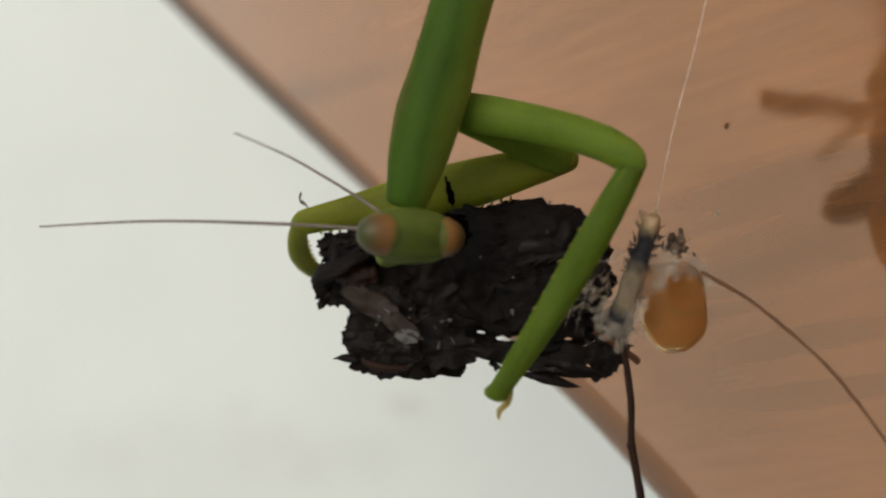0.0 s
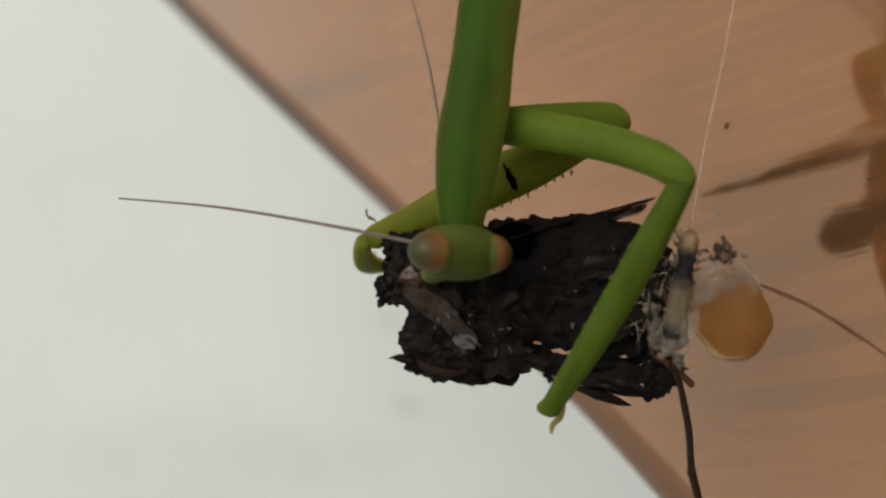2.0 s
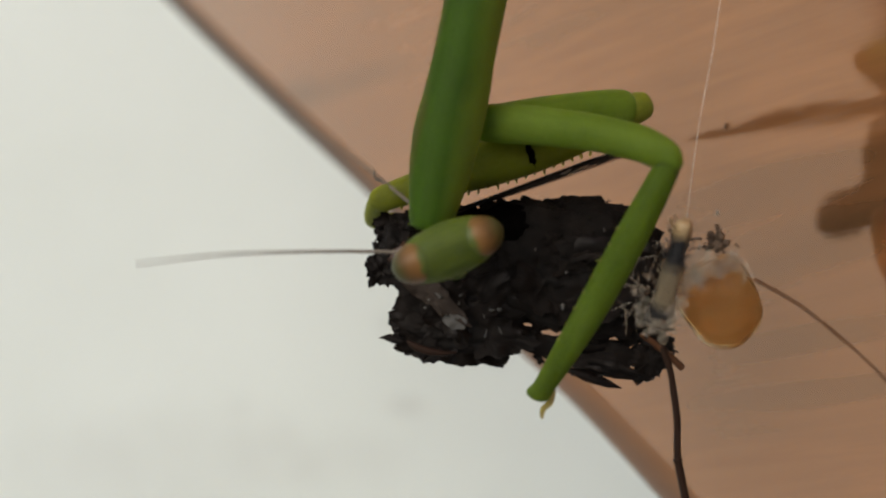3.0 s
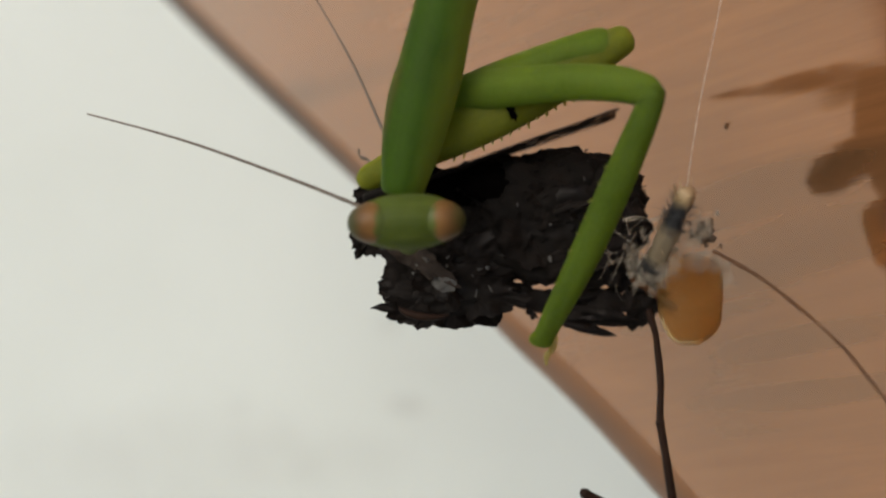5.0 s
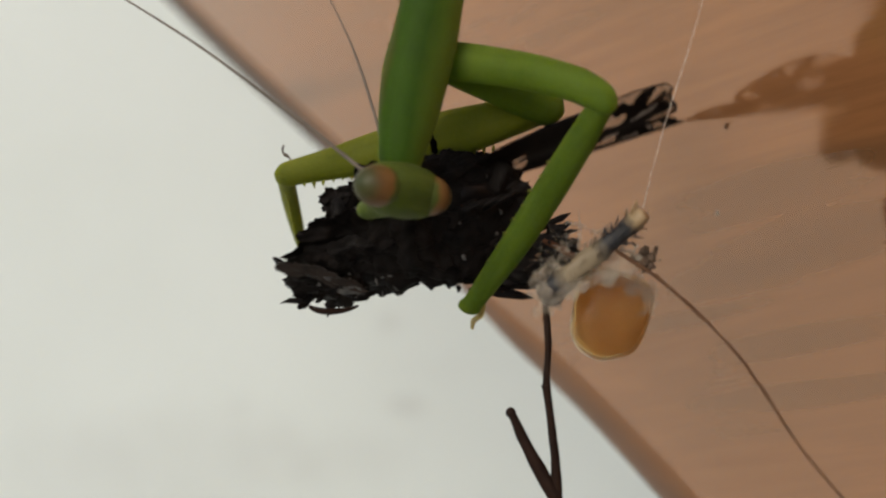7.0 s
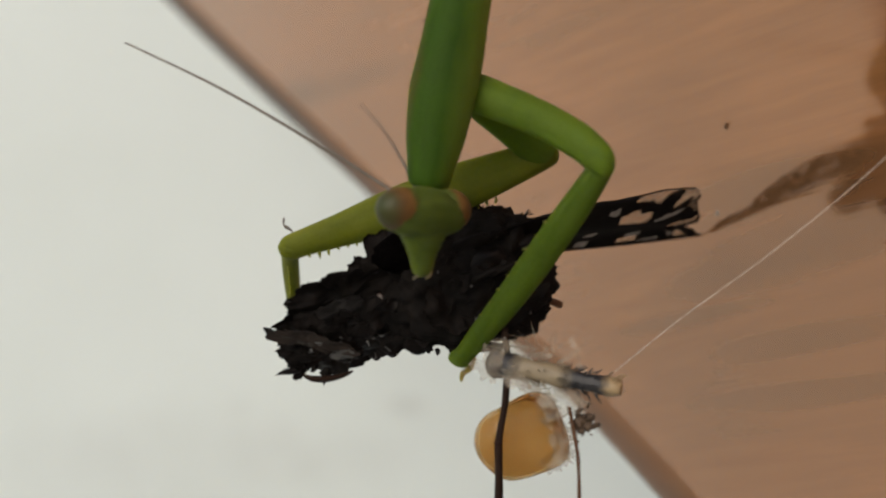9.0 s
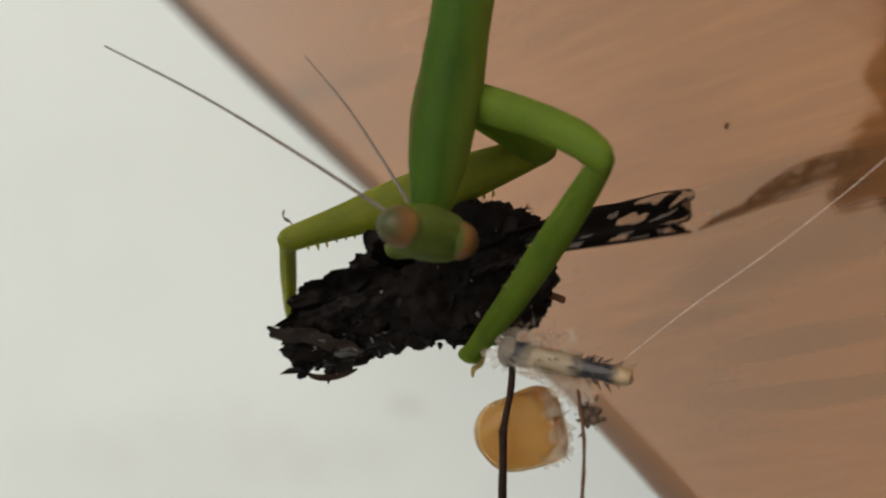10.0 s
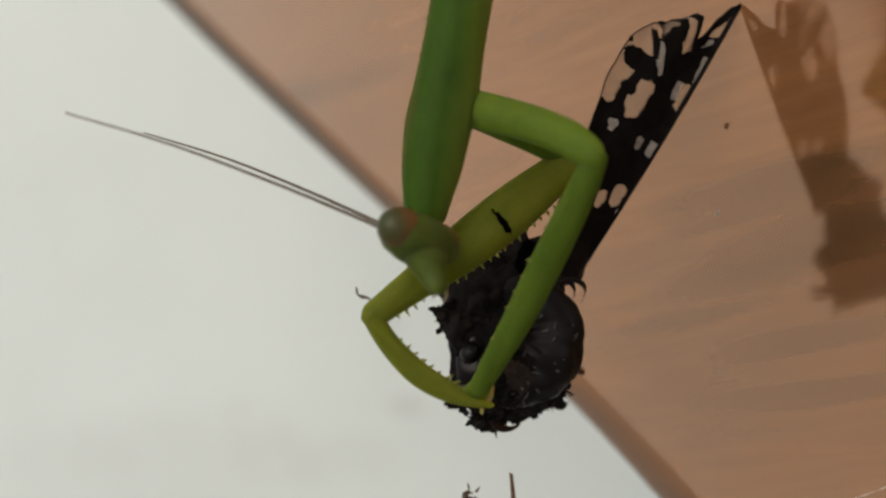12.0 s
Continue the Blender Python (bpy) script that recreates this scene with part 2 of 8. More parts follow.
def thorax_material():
    """Dark green that passes into a paler, yellower side; a thin brown margin."""
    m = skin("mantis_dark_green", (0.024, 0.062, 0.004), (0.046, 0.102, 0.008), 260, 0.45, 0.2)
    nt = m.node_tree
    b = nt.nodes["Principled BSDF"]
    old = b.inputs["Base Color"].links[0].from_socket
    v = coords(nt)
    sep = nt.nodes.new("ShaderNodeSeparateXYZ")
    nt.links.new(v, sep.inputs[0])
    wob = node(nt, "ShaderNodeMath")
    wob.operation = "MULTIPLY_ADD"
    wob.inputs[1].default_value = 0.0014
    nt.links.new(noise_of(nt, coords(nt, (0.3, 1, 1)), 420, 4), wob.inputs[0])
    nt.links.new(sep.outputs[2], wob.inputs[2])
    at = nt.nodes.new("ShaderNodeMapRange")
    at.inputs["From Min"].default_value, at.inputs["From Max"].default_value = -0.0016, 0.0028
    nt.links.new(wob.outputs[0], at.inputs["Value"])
    pale_side = ramp(nt, at.outputs[0], [(0.0, (1, 1, 1)), (0.16, (0.7, 0.7, 0.7)), (0.50, (0, 0, 0))])
    c = mix(nt, pale_side, old, (0.140, 0.185, 0.028))
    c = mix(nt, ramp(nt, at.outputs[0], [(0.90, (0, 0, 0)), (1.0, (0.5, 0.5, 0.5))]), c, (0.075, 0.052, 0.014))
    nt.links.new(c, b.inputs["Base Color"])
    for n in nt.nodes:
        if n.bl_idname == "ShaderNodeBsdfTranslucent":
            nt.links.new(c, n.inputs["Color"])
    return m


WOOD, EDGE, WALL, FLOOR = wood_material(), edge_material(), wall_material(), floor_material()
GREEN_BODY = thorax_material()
GREEN_LEG = skin("mantis_leg_green", (0.122, 0.196, 0.026), (0.190, 0.284, 0.042), 300, 0.42, 0.55)
# leg green made darker: the right femur's shade is in its colour
GREEN_FEMUR_SHADED = skin("mantis_femur_green_shaded", (0.076, 0.130, 0.015), (0.128, 0.200, 0.027), 300, 0.42, 0.5)
GREEN_BACK = skin("mantis_yellow_green", (0.155, 0.184, 0.024), (0.235, 0.262, 0.040), 300, 0.4, 0.5)
GREEN_HEAD = skin("mantis_head_green", (0.058, 0.088, 0.016), (0.10, 0.135, 0.028), 500, 0.35, 0.2)
EYE = eye_material()
HAIR = skin("antenna_grey_brown", (0.10, 0.085, 0.07), (0.17, 0.145, 0.12), 700, 0.6, 0.0)
CLAW = skin("claw_brown", (0.03, 0.016, 0.01), (0.10, 0.055, 0.03), 900, 0.35, 0.0)
TARSUS = skin("tarsus_pale", (0.20, 0.15, 0.07), (0.32, 0.27, 0.13), 900, 0.5, 0.3)
FUR = scale_material("dark_scaly_fur", (0.0016, 0.0012, 0.0010), (0.0085, 0.0056, 0.0041), 0.85, 700, 0.16, 0.25)
RAGGED = scale_material("black_brown_shreds", (0.0018, 0.0014, 0.0012), (0.0095, 0.0060, 0.0044), 0.8, 600, 0.2, 0.3)
GREY_FLAP = scale_material("grey_brown_flap", (0.014, 0.0105, 0.008), (0.042, 0.031, 0.025), 0.7, 500, 0.2)
GREY_SPOT = scale_material("grey_white_flake", (0.04, 0.04, 0.038), (0.13, 0.128, 0.122), 0.7, 700, 0.2)
FLESH = scale_material("red_brown_flesh", (0.018, 0.008, 0.005), (0.09, 0.035, 0.016), 0.4, 600, 0.4)
BLACK = scale_material("glossy_black_shell", (0.0012, 0.001, 0.001), (0.003, 0.0025, 0.0025), 1.0, 500, 0.0)
SHELL = scale_material("glossy_black_brown_shell", (0.0012, 0.0009, 0.0009), (0.0055, 0.0032, 0.0026), 0.60, 420, 0.2, 0.38)
WING_BLACK = scale_material("black_wing_scales", (0.003, 0.0025, 0.0025), (0.011, 0.009, 0.008), 0.85, 800, 0.06)
WING_CLEAR = membrane_material("pale_wing_window", (0.36, 0.27, 0.19), 0.70)
WING_WHITE = scale_material("white_wing_spot", (0.20, 0.18, 0.155), (0.38, 0.35, 0.31), 0.7, 1500, 0.2)
LEG_RED = skin("leg_red_brown", (0.045, 0.020, 0.011), (0.10, 0.045, 0.022), 900, 0.5, 0.0)
FLUFF = membrane_material("pale_fluff", (0.42, 0.36, 0.28), 0.82)
AMBER, BANDED = amber_material(), banded_material()
STEM = skin("leg_dark_brown", (0.009, 0.0045, 0.003), (0.024, 0.012, 0.0075), 900, 0.5, 0.0)
BRISTLE = skin("hair_brown", (0.055, 0.026, 0.014), (0.12, 0.062, 0.032), 900, 0.5, 0.0)
TUFT = scale_material("brown_tuft", (0.05, 0.032, 0.022), (0.20, 0.14, 0.095), 0.7, 1500, 0.2)
SILK = membrane_material("silk", (0.85, 0.78, 0.70), 0.6)


# ---- mesh helpers ----
def mesh_of(name, bm, *mats, smooth=True):
    me = bpy.data.meshes.new(name)
    bm.normal_update()
    bm.to_mesh(me)
    bm.free()
    for m in mats:
        me.materials.append(m)
    if smooth:
        me.polygons.foreach_set("use_smooth", [True] * len(me.polygons))
    return me


def part(name, bm, mat, parent, label="", smooth=True):
    mats = mat if isinstance(mat, (tuple, list)) else (mat,)
    ob = new(name, mesh_of(name, bm, *mats, smooth=smooth))
    ob.parent = parent
    if label:
        tagged(ob, label)
    return ob


def smooth_stations(stations, rings):
    a = np.array(stations, float)
    t = np.linspace(0, 1, len(a))
    u = np.linspace(0, 1, rings)
    out = np.zeros((rings, a.shape[1]))
    for i, x in enumerate(u):
        j = min(int(x * (len(a) - 1)), len(a) - 2)
        f = x * (len(a) - 1) - j
        p0, p1, p2, p3 = a[max(j - 1, 0)], a[j], a[j + 1], a[min(j + 2, len(a) - 1)]
        out[i] = 0.5 * (2 * p1 + (p2 - p0) * f + (2 * p0 - 5 * p1 + 4 * p2 - p3) * f * f + (3 * p1 - p0 - 3 * p2 + p3) * f ** 3)
    return out


def tube(bm, stations, rings=26, segs=14, wobble=0.0, seed=0):
    """A lofted limb. Stations: x, y, z of the middle, half height, half depth, in plan units. It runs along x."""
    st = smooth_stations(stations, rings)
    loops = []
    for x, y, z, hz, hy in st:
        loop = []
        for k in range(segs):
            a = 2 * math.pi * k / segs
            w = 1 + wobble * noise.noise(Vector((x * 0.03 + seed, math.cos(a) * 1.3, math.sin(a) * 1.3)))
            loop.append(bm.verts.new((x * K, (y + max(hy, 0.4) * w * math.cos(a)) * K, (z + max(hz, 0.4) * w * math.sin(a)) * K)))
        loops.append(loop)
    for a, b in zip(loops, loops[1:]):
        for k in range(segs):
            bm.faces.new((a[k], a[(k + 1) % segs], b[(k + 1) % segs], b[k]))
    bm.faces.new(list(reversed(loops[0])))
    bm.faces.new(loops[-1])
    return bm


def limb(stations, **kw):
    return tube(bmesh.new(), stations, **kw)


def ellipsoid(bm, centre, radii, sub=3, rough=0.0, freq=3.0, seed=0.0, power=2.0):
    made = bmesh.ops.create_icosphere(bm, subdivisions=sub, radius=1.0)["verts"]
    for v in made:
        d = v.co.normalized()
        r = (abs(d.x) ** power + abs(d.y) ** power + abs(d.z) ** power) ** (-1 / power)
        n = noise.fractal(d * freq + Vector((seed, seed * 0.7, -seed)), 0.8, 2.1, 5) if rough else 0
        r *= 1 + rough * n
        v.co = Vector((centre[0] + d.x * r * radii[0], centre[1] + d.y * r * radii[1], centre[2] + d.z * r * radii[2])) * K
    return bm


def shard(bm, at, way, length, width, rng, bend=0.3, thick=2.0, taper=2.2):
    """A thin, tapering, curled scrap in plan units."""
    way = Vector(way).normalized()
    side = way.cross(Vector((rng.uniform(-0.4, 0.4), 1, rng.uniform(-0.4, 0.4)))).normalized()
    up = side.cross(way)
    curl = rng.uniform(-bend, bend)
    prev = None
    n = 6
    wave = rng.uniform(0, 6)
    for i in range(n):
        f = i / (n - 1)
        c = Vector(at) + way * length * f + up * curl * length * f * f + side * (curl * 0.5 * length * f * f + 0.5 * width * math.sin(wave + 4 * f) * f)
        w = width * min(1, 0.55 + 2 * f) * (1 - f ** taper) * rng.uniform(0.6, 1.25) + 0.6
        t = thick * (1 - 0.7 * f)
        ring = [bm.verts.new((c + side * a * w + up * b * t) * K) for a, b in ((-1, 0), (0, 1), (1, 0), (0, -1))]
        if prev:
            for k in range(4):
                bm.faces.new((prev[k], prev[(k + 1) % 4], ring[(k + 1) % 4], ring[k]))
        else:
            bm.faces.new(ring[::-1])
        prev = ring
    bm.faces.new(prev)


def thing(name, label, category, at=MID, **kw):
    ob = new(name)
    ob.empty_display_size = 0.01
    ob.location = at
    return tagged(ob, label, category, **kw)


# ---- the setting ----
def box(bm, lo, hi):
    v = [bm.verts.new((x, y, z)) for x in (lo[0], hi[0]) for y in (lo[1], hi[1]) for z in (lo[2], hi[2])]
    for f in ((0, 1, 3, 2), (4, 6, 7, 5), (0, 4, 5, 1), (2, 3, 7, 6), (0, 2, 6, 4), (1, 5, 7, 3)):
        bm.faces.new([v[i] for i in f])
    return bm


def build_setting():
    bm = box(bmesh.new(), (-40, -40, -0.2), (40, 40, 0.0))
    tagged(new("floor", mesh_of("floor", bm, FLOOR, smooth=False)), "grey concrete porch floor", "floor", kind="structure")
    bm = box(bmesh.new(), (-3.0, 0.55, 0.0), (3.0, 0.70, 2.7))
    tagged(new("wall_white", mesh_of("wall_white", bm, WALL, smooth=False)),
           "off-white painted wall with faint smudges and a painted soft shadow", "wall", kind="structure")


def build_panel():
    """An upright glossy board, turned away from the wall, with a slanting, slightly bowed and rounded lower edge."""
    root = thing("wooden_panel", "glossy brown wood panel with a rounded slanting edge", "panel")
    root.matrix_basis = pose(*PANEL_POSE)
    n = 110
    low = []
    for s in np.linspace(-0.19, 0.17, n):
        q = max(s, -0.11)        # the bow fades out towards the far end
        z = EDGE_A + EDGE_B * q + EDGE_C * q * q + EDGE_D * q ** 3 + (EDGE_B + 2 * EDGE_C * q + 3 * EDGE_D * q * q) * (s - q)
        z -= 0.0010 * math.exp(-((s + 0.0150) / 0.0085) ** 2)
        low.append((s, z if s < 0.055 else FOOT_Z))   # the near end runs down to the floor

    def band(s):
        return float(np.interp(s, (-0.10, -0.045, -0.015, 0.012), (0.0072, 0.0060, 0.0056, 0.0078)))

    bm = bmesh.new()
    front, top, back, backtop = [], [], [], []
    for s, z in low:
        front.append(bm.verts.new((s, 0, z + band(s))))
        top.append(bm.verts.new((s, 0, 0.32)))
        back.append(bm.verts.new((s, 0.018, z + 0.004)))
        backtop.append(bm.verts.new((s, 0.018, 0.32)))
    for i in range(n - 1):
        bm.faces.new((front[i], front[i + 1], top[i + 1], top[i]))
        bm.faces.new((back[i + 1], back[i], backtop[i], backtop[i + 1]))
        bm.faces.new((top[i], top[i + 1], backtop[i + 1], backtop[i]))
    for i in (0, n - 1):
        bm.faces.new((front[i], top[i], backtop[i], back[i]))
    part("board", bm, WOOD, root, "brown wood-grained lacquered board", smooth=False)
    bm = bmesh.new()
    prof = [(0.0, 0.0078), (0.0001, 0.0062), (0.0004, 0.0030), (0.0010, 0.0008), (0.0022, 0.0001), (0.006, 0.0), (0.012, 0.0), (0.016, 0.0012), (0.018, 0.004)]
    across = bm.loops.layers.uv.new("across")
    rows = [[bm.verts.new((s, y, z + (dz * band(s) / 0.0078 if y < 0.01 else dz))) for y, dz in prof] for s, z in low]
    under = {vert: z for row, (_, z) in zip(rows, low) for vert in row}
    for a, b in zip(rows, rows[1:]):
        for k in range(len(prof) - 1):
            face = bm.faces.new((a[k], a[k + 1], b[k + 1], b[k]))
            for loop in face.loops:
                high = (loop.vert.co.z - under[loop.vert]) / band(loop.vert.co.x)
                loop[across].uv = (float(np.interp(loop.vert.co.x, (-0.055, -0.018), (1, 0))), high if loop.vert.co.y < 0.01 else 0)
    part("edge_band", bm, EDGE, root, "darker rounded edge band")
    rng = random.Random(2)
    bm = bmesh.new()
    shard(bm, (0, 0, 0), (0.5, 0, 1), 16, 3, rng, 0.3, 0.8)
    mark = part("scratch", bm, STEM, root, "tiny dark scratch")
    mark.location = (SCRATCH[0], -0.0001, SCRATCH[1])
    bm = bmesh.new()
    ellipsoid(bm, (0, 0, 0), (3.5, 1.5, 6), 2, 0.2, 2.0, 1.0)
    speck = part("speck", bm, WING_WHITE, root, "tiny pale speck of dust")
    speck.location = (SPECK[0], -0.00004, SPECK[1])


# ---- the mantis ----
def spines(parent, spots, side, size, mat):
    for x, z in spots:
        bm = bmesh.new()
        rng = random.Random(int(x * 7))
        shard(bm, (x, -6, z), (0.35, -0.25, side), size * rng.uniform(0.6, 1.3), 3.0, rng, 0.15, 2.6)
        part("spine", bm, mat, parent)


def build_mantis():
    m = thing("praying_mantis", "green praying mantis hanging head-down and feeding on a dark butterfly", "mantis")
    p = {}
    # the prothorax: from the neck upwards, widest where the forelegs join
    bm = limb([(-14, 0, 0, 20, 20), (-6, 0, 0, 33, 28), (30, 0, 1, 40, 32), (75, 2, 2, 48, 36), (150, 4, 3, 54, 40),
               (215, 6, 0, 53, 40), (290, 8, 0, 50, 40), (380, 8, 0, 50, 40), (560, 8, 0, 50, 42), (800, 8, 0, 48, 42)], rings=60, segs=48)
    for v in bm.verts:
        y, z = v.co.y / K, v.co.z / K
        v.co.z *= 1 + 0.05 * math.exp(-((y - 4) / 9) ** 2)       # thin side margins
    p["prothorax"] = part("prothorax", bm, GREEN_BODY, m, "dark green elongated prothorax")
    bm = bmesh.new()
    rng = random.Random(4)
    for i in range(26):
        x = 55 + 19 * i + rng.uniform(-4, 4)
        hz = float(np.interp(x, (30, 75, 150, 215, 290, 800), (41, 50, 57, 53, 50, 49)))
        shard(bm, (x, 2, hz - 1), (0.2, -0.2, 1), rng.uniform(3, 6), 2.4, rng, 0.2, 2)
    tagged(part("toothed_margin", bm, CLAW, p["prothorax"], "tiny dark teeth along the margin"), kind="stuff")
    # forelegs
    p["coxa_r"] = part("coxa", limb([(-26, 0, -4, 16, 12), (-12, 0, -2, 31, 22), (40, 0, 3, 35, 25), (130, 0, 9, 33, 24), (220, 0, 10, 31, 23), (290, 0, 4, 30, 22),
                                     (322, 0, -4, 29, 21), (344, 0, -10, 26, 19), (358, 0, -14, 19, 14), (366, 0, -17, 7, 6)], rings=44, segs=24), GREEN_LEG, m)
    p["femur_r"] = part("femur", limb([(0, 0, -2, 9, 8), (8, 0, -2, 18, 15), (40, 0, 1, 22, 18), (120, 0, 4, 26, 21), (220, 0, 6, 27, 21), (320, 0, 6, 25, 20),
                                       (400, 0, 3, 21, 17), (446, 0, 1, 18, 15), (462, 0, -1, 20, 15), (471, 0, -4, 15, 11), (474, 0, -6, 6, 6)], rings=52, segs=24), GREEN_FEMUR_SHADED, m)
    spines(p["femur_r"], [(150 + 30 * i, -20 + i * 1.0) for i in range(9)], -1, 8, GREEN_BACK)
    bm = limb([(40, 16, 0, 8, 8), (160, 18, 2, 11, 9), (300, 17, 2, 11, 9), (430, 10, 0, 8, 7), (462, 6, 0, 5, 5)], rings=24, segs=12)
    p["tibia_r"] = part("tibia", bm, GREEN_BACK, p["femur_r"], "folded yellow-green tibia")
    bm = bmesh.new()
    tube(bm, [(445, 6, 18, 6, 6), (468, 8, 24, 6, 5), (486, 8, 20, 5, 5), (500, 8, 25, 3, 3)], rings=14, segs=8, wobble=0.4)
    part("tarsus", bm, TARSUS, p["femur_r"], "pale brownish foot")
    p["coxa_l"] = part("coxa", limb([(-14, 0, 0, 14, 12), (-4, 0, 0, 28, 24), (80, 0, 2, 34, 27), (170, 0, 2, 36, 27), (240, 0, 0, 37, 27), (272, 0, 0, 31, 23), (288, 0, 0, 12, 12)],
                                    rings=40, segs=22), GREEN_LEG, m)
    p["femur_l"] = part("femur", limb([(-26, 0, 0, 5, 5), (-23, 0, 0, 15, 13), (-14, 0, 0, 24, 19), (10, 0, 0, 29, 22), (60, 0, 2, 34, 25), (170, 0, 4, 44, 27), (290, 0, 4, 42, 26), (390, 0, 2, 31, 22),
                                       (460, 0, 0, 25, 19), (496, 0, 0, 22, 17), (512, 0, 0, 10, 9)], rings=50, segs=24), GREEN_BACK, m, "yellow-green spined femur")
    spines(p["femur_l"], [(110 + 17.5 * i, 44 - max(0, i - 8) * 1.9) for i in range(21)], 1, 14, GREEN_BACK)
    bm = bmesh.new()
    tube(bm, [(476, 8, -14, 5, 5), (480, 8, -30, 4, 4), (490, 8, -42, 5, 4), (484, 8, -54, 3, 3)], rings=14, segs=8, wobble=0.4)
    part("tarsus", bm, HAIR, p["femur_l"], "thin hooked grey foot")
    bm = bmesh.new()
    ellipsoid(bm, (215, -24, 10), (7, 5, 24), 3, 0.45, 2.4, 3.0)
    part("dark_patch", bm, BLACK, p["femur_l"], "black spot inside the femur")
    p["tibia_l"] = part("tibia", limb([(-14, 0, 0, 8, 8), (-4, 0, 0, 18, 16), (50, 0, -18, 19, 16), (120, 0, -26, 21, 16), (185, 0, -16, 19, 14), (232, 0, 2, 12, 10), (256, 0, 12, 4, 4)],
                                      rings=36, segs=18), GREEN_BACK, m, "yellow-green curved tibia")
    spines(p["tibia_l"], [(60 + 17 * i, -4 - 0.22 * i * (9 - i)  + 0.6 * i) for i in range(10)], 1, 13, GREEN_BACK)
    # head: broad, with an eye at either end and the face below
    bm = bmesh.new()
    ellipsoid(bm, (0, 0, 0), (90, 42, 46), 5, 0.03, 2.0, 1.0, 2.0)
    p["head"] = part("head", bm, GREEN_HEAD, m, "green broad head")
    bm = limb([(-24, 0, 0, 40, 30), (0, 0, 0, 60, 36), (26, 0, 0, 50, 33), (50, 0, 0, 34, 27), (72, 0, 0, 23, 21), (88, 0, 0, 19, 17), (98, 0, 0, 14, 12), (103, 0, 0, 5, 5)], rings=30, segs=26)
    way = Vector((0, 0.9, -0.43)).normalized()
    turn = Matrix((way, way.cross((1, 0, 0)), (1, 0, 0))).transposed()
    bmesh.ops.transform(bm, verts=bm.verts, matrix=turn.to_4x4())
    part("face", bm, GREEN_HEAD, p["head"], "pale green face and mouth")
    for sx in (-1, 1):
        bm = bmesh.new()
        ellipsoid(bm, (sx * 53, -6, 0), (43, 36, 34), 4, 0.0, power=2.0)
        part("eye", bm, EYE, p["head"], "orange-brown compound eye")
        bm = limb([(0, 0, 0, 3, 3), (5, 10, -4, 2.6, 2.6), (7, 19, -3, 2.2, 2.2), (5, 27, 2, 1.4, 1.4)], rings=14, segs=8)
        bmesh.ops.translate(bm, verts=bm.verts, vec=Vector((sx * 14, 74, -38)) * K)
        part("palp", bm, TARSUS, p["head"], "pale mouth feeler")
    for key in ("antenna_a", "antenna_b"):
        bm = limb([(0, 0, 0, 4.5, 4.5), (40, 0, -2, 3.4, 3.4), (200, 0, -9, 2.8, 2.8), (400, 0, -11, 2.2, 2.2), (600, 0, 0, 1.5, 1.5)], rings=40, segs=8)
        p[key] = part("antenna", bm, HAIR, p["head"], "long thin grey-brown antenna")
    return p


# ---- the half-eaten butterfly ----
def torn_sheet(bm, centre, rx, rz, seed, roll=0.0, tilt=0.0, turn=0.0, crumple=12.0, ragged=0.3, thick=1.6):
    """A crumpled scrap of wing: a wavy disc with a torn outline, in plan units."""
    turnm = Euler((radians(tilt), radians(roll), radians(turn))).to_matrix()
    rings, segs = 8, 110
    sides = []
    for lift in (-thick, thick):
        grid = []
        for i in range(rings + 1):
            f = i / rings
            loop = []
            for k in range(segs):
                a = 2 * math.pi * k / segs
                d = Vector((math.cos(a), math.sin(a), 0))
                out = 1 + 1.05 * ragged * noise.fractal(d * 1.5 + Vector((seed, 0, seed)), 0.8, 2.2, 4) + 0.16 * ragged * abs(noise.noise(d * 9 + Vector((0, seed, 0))))
                x, z = d.x * rx * f * (1 + (out - 1) * f), d.y * rz * f * (1 + (out - 1) * f)
                y = crumple * noise.fractal(Vector((x * 0.022 + seed, z * 0.022, seed * 0.5)), 0.7, 2.0, 4) + crumple * 0.8 * f * f * noise.noise(d * 1.5 + Vector((seed, seed, 3)))
                loop.append(bm.verts.new((Vector(centre) + turnm @ Vector((x, y + lift * (1.2 - f), z))) * K))
            grid.append(loop)
        sides.append(grid)
    for n, grid in enumerate(sides):
        for a, b in zip(grid, grid[1:]):
            for k in range(segs):
                q = (a[k], a[(k + 1) % segs], b[(k + 1) % segs], b[k])
                bm.faces.new(q if n else q[::-1])
    for k in range(segs):
        a, b = sides[0][-1], sides[1][-1]
        bm.faces.new((a[k], a[(k + 1) % segs], b[(k + 1) % segs], b[k]))


def scraps(parent, name, label, mat, rng, count, place, size, width, way=None):
    """Small torn bits that stand out from a part."""
    bm = bmesh.new()
    for i in range(count):
        at, out = place()
        w = way() if way else (out.x + rng.uniform(-0.8, 0.8), out.y + rng.uniform(-0.5, 0.3), out.z + rng.uniform(-0.8, 0.8))
        shard(bm, at, w, rng.uniform(*size) * rng.choice((0.5, 0.8, 1, 1.5)), rng.uniform(*width), rng, 0.9, 1.4, 2.2 if width[1] < 3 else 7)
    return tagged(part(name, bm, mat, parent, label), kind="stuff")


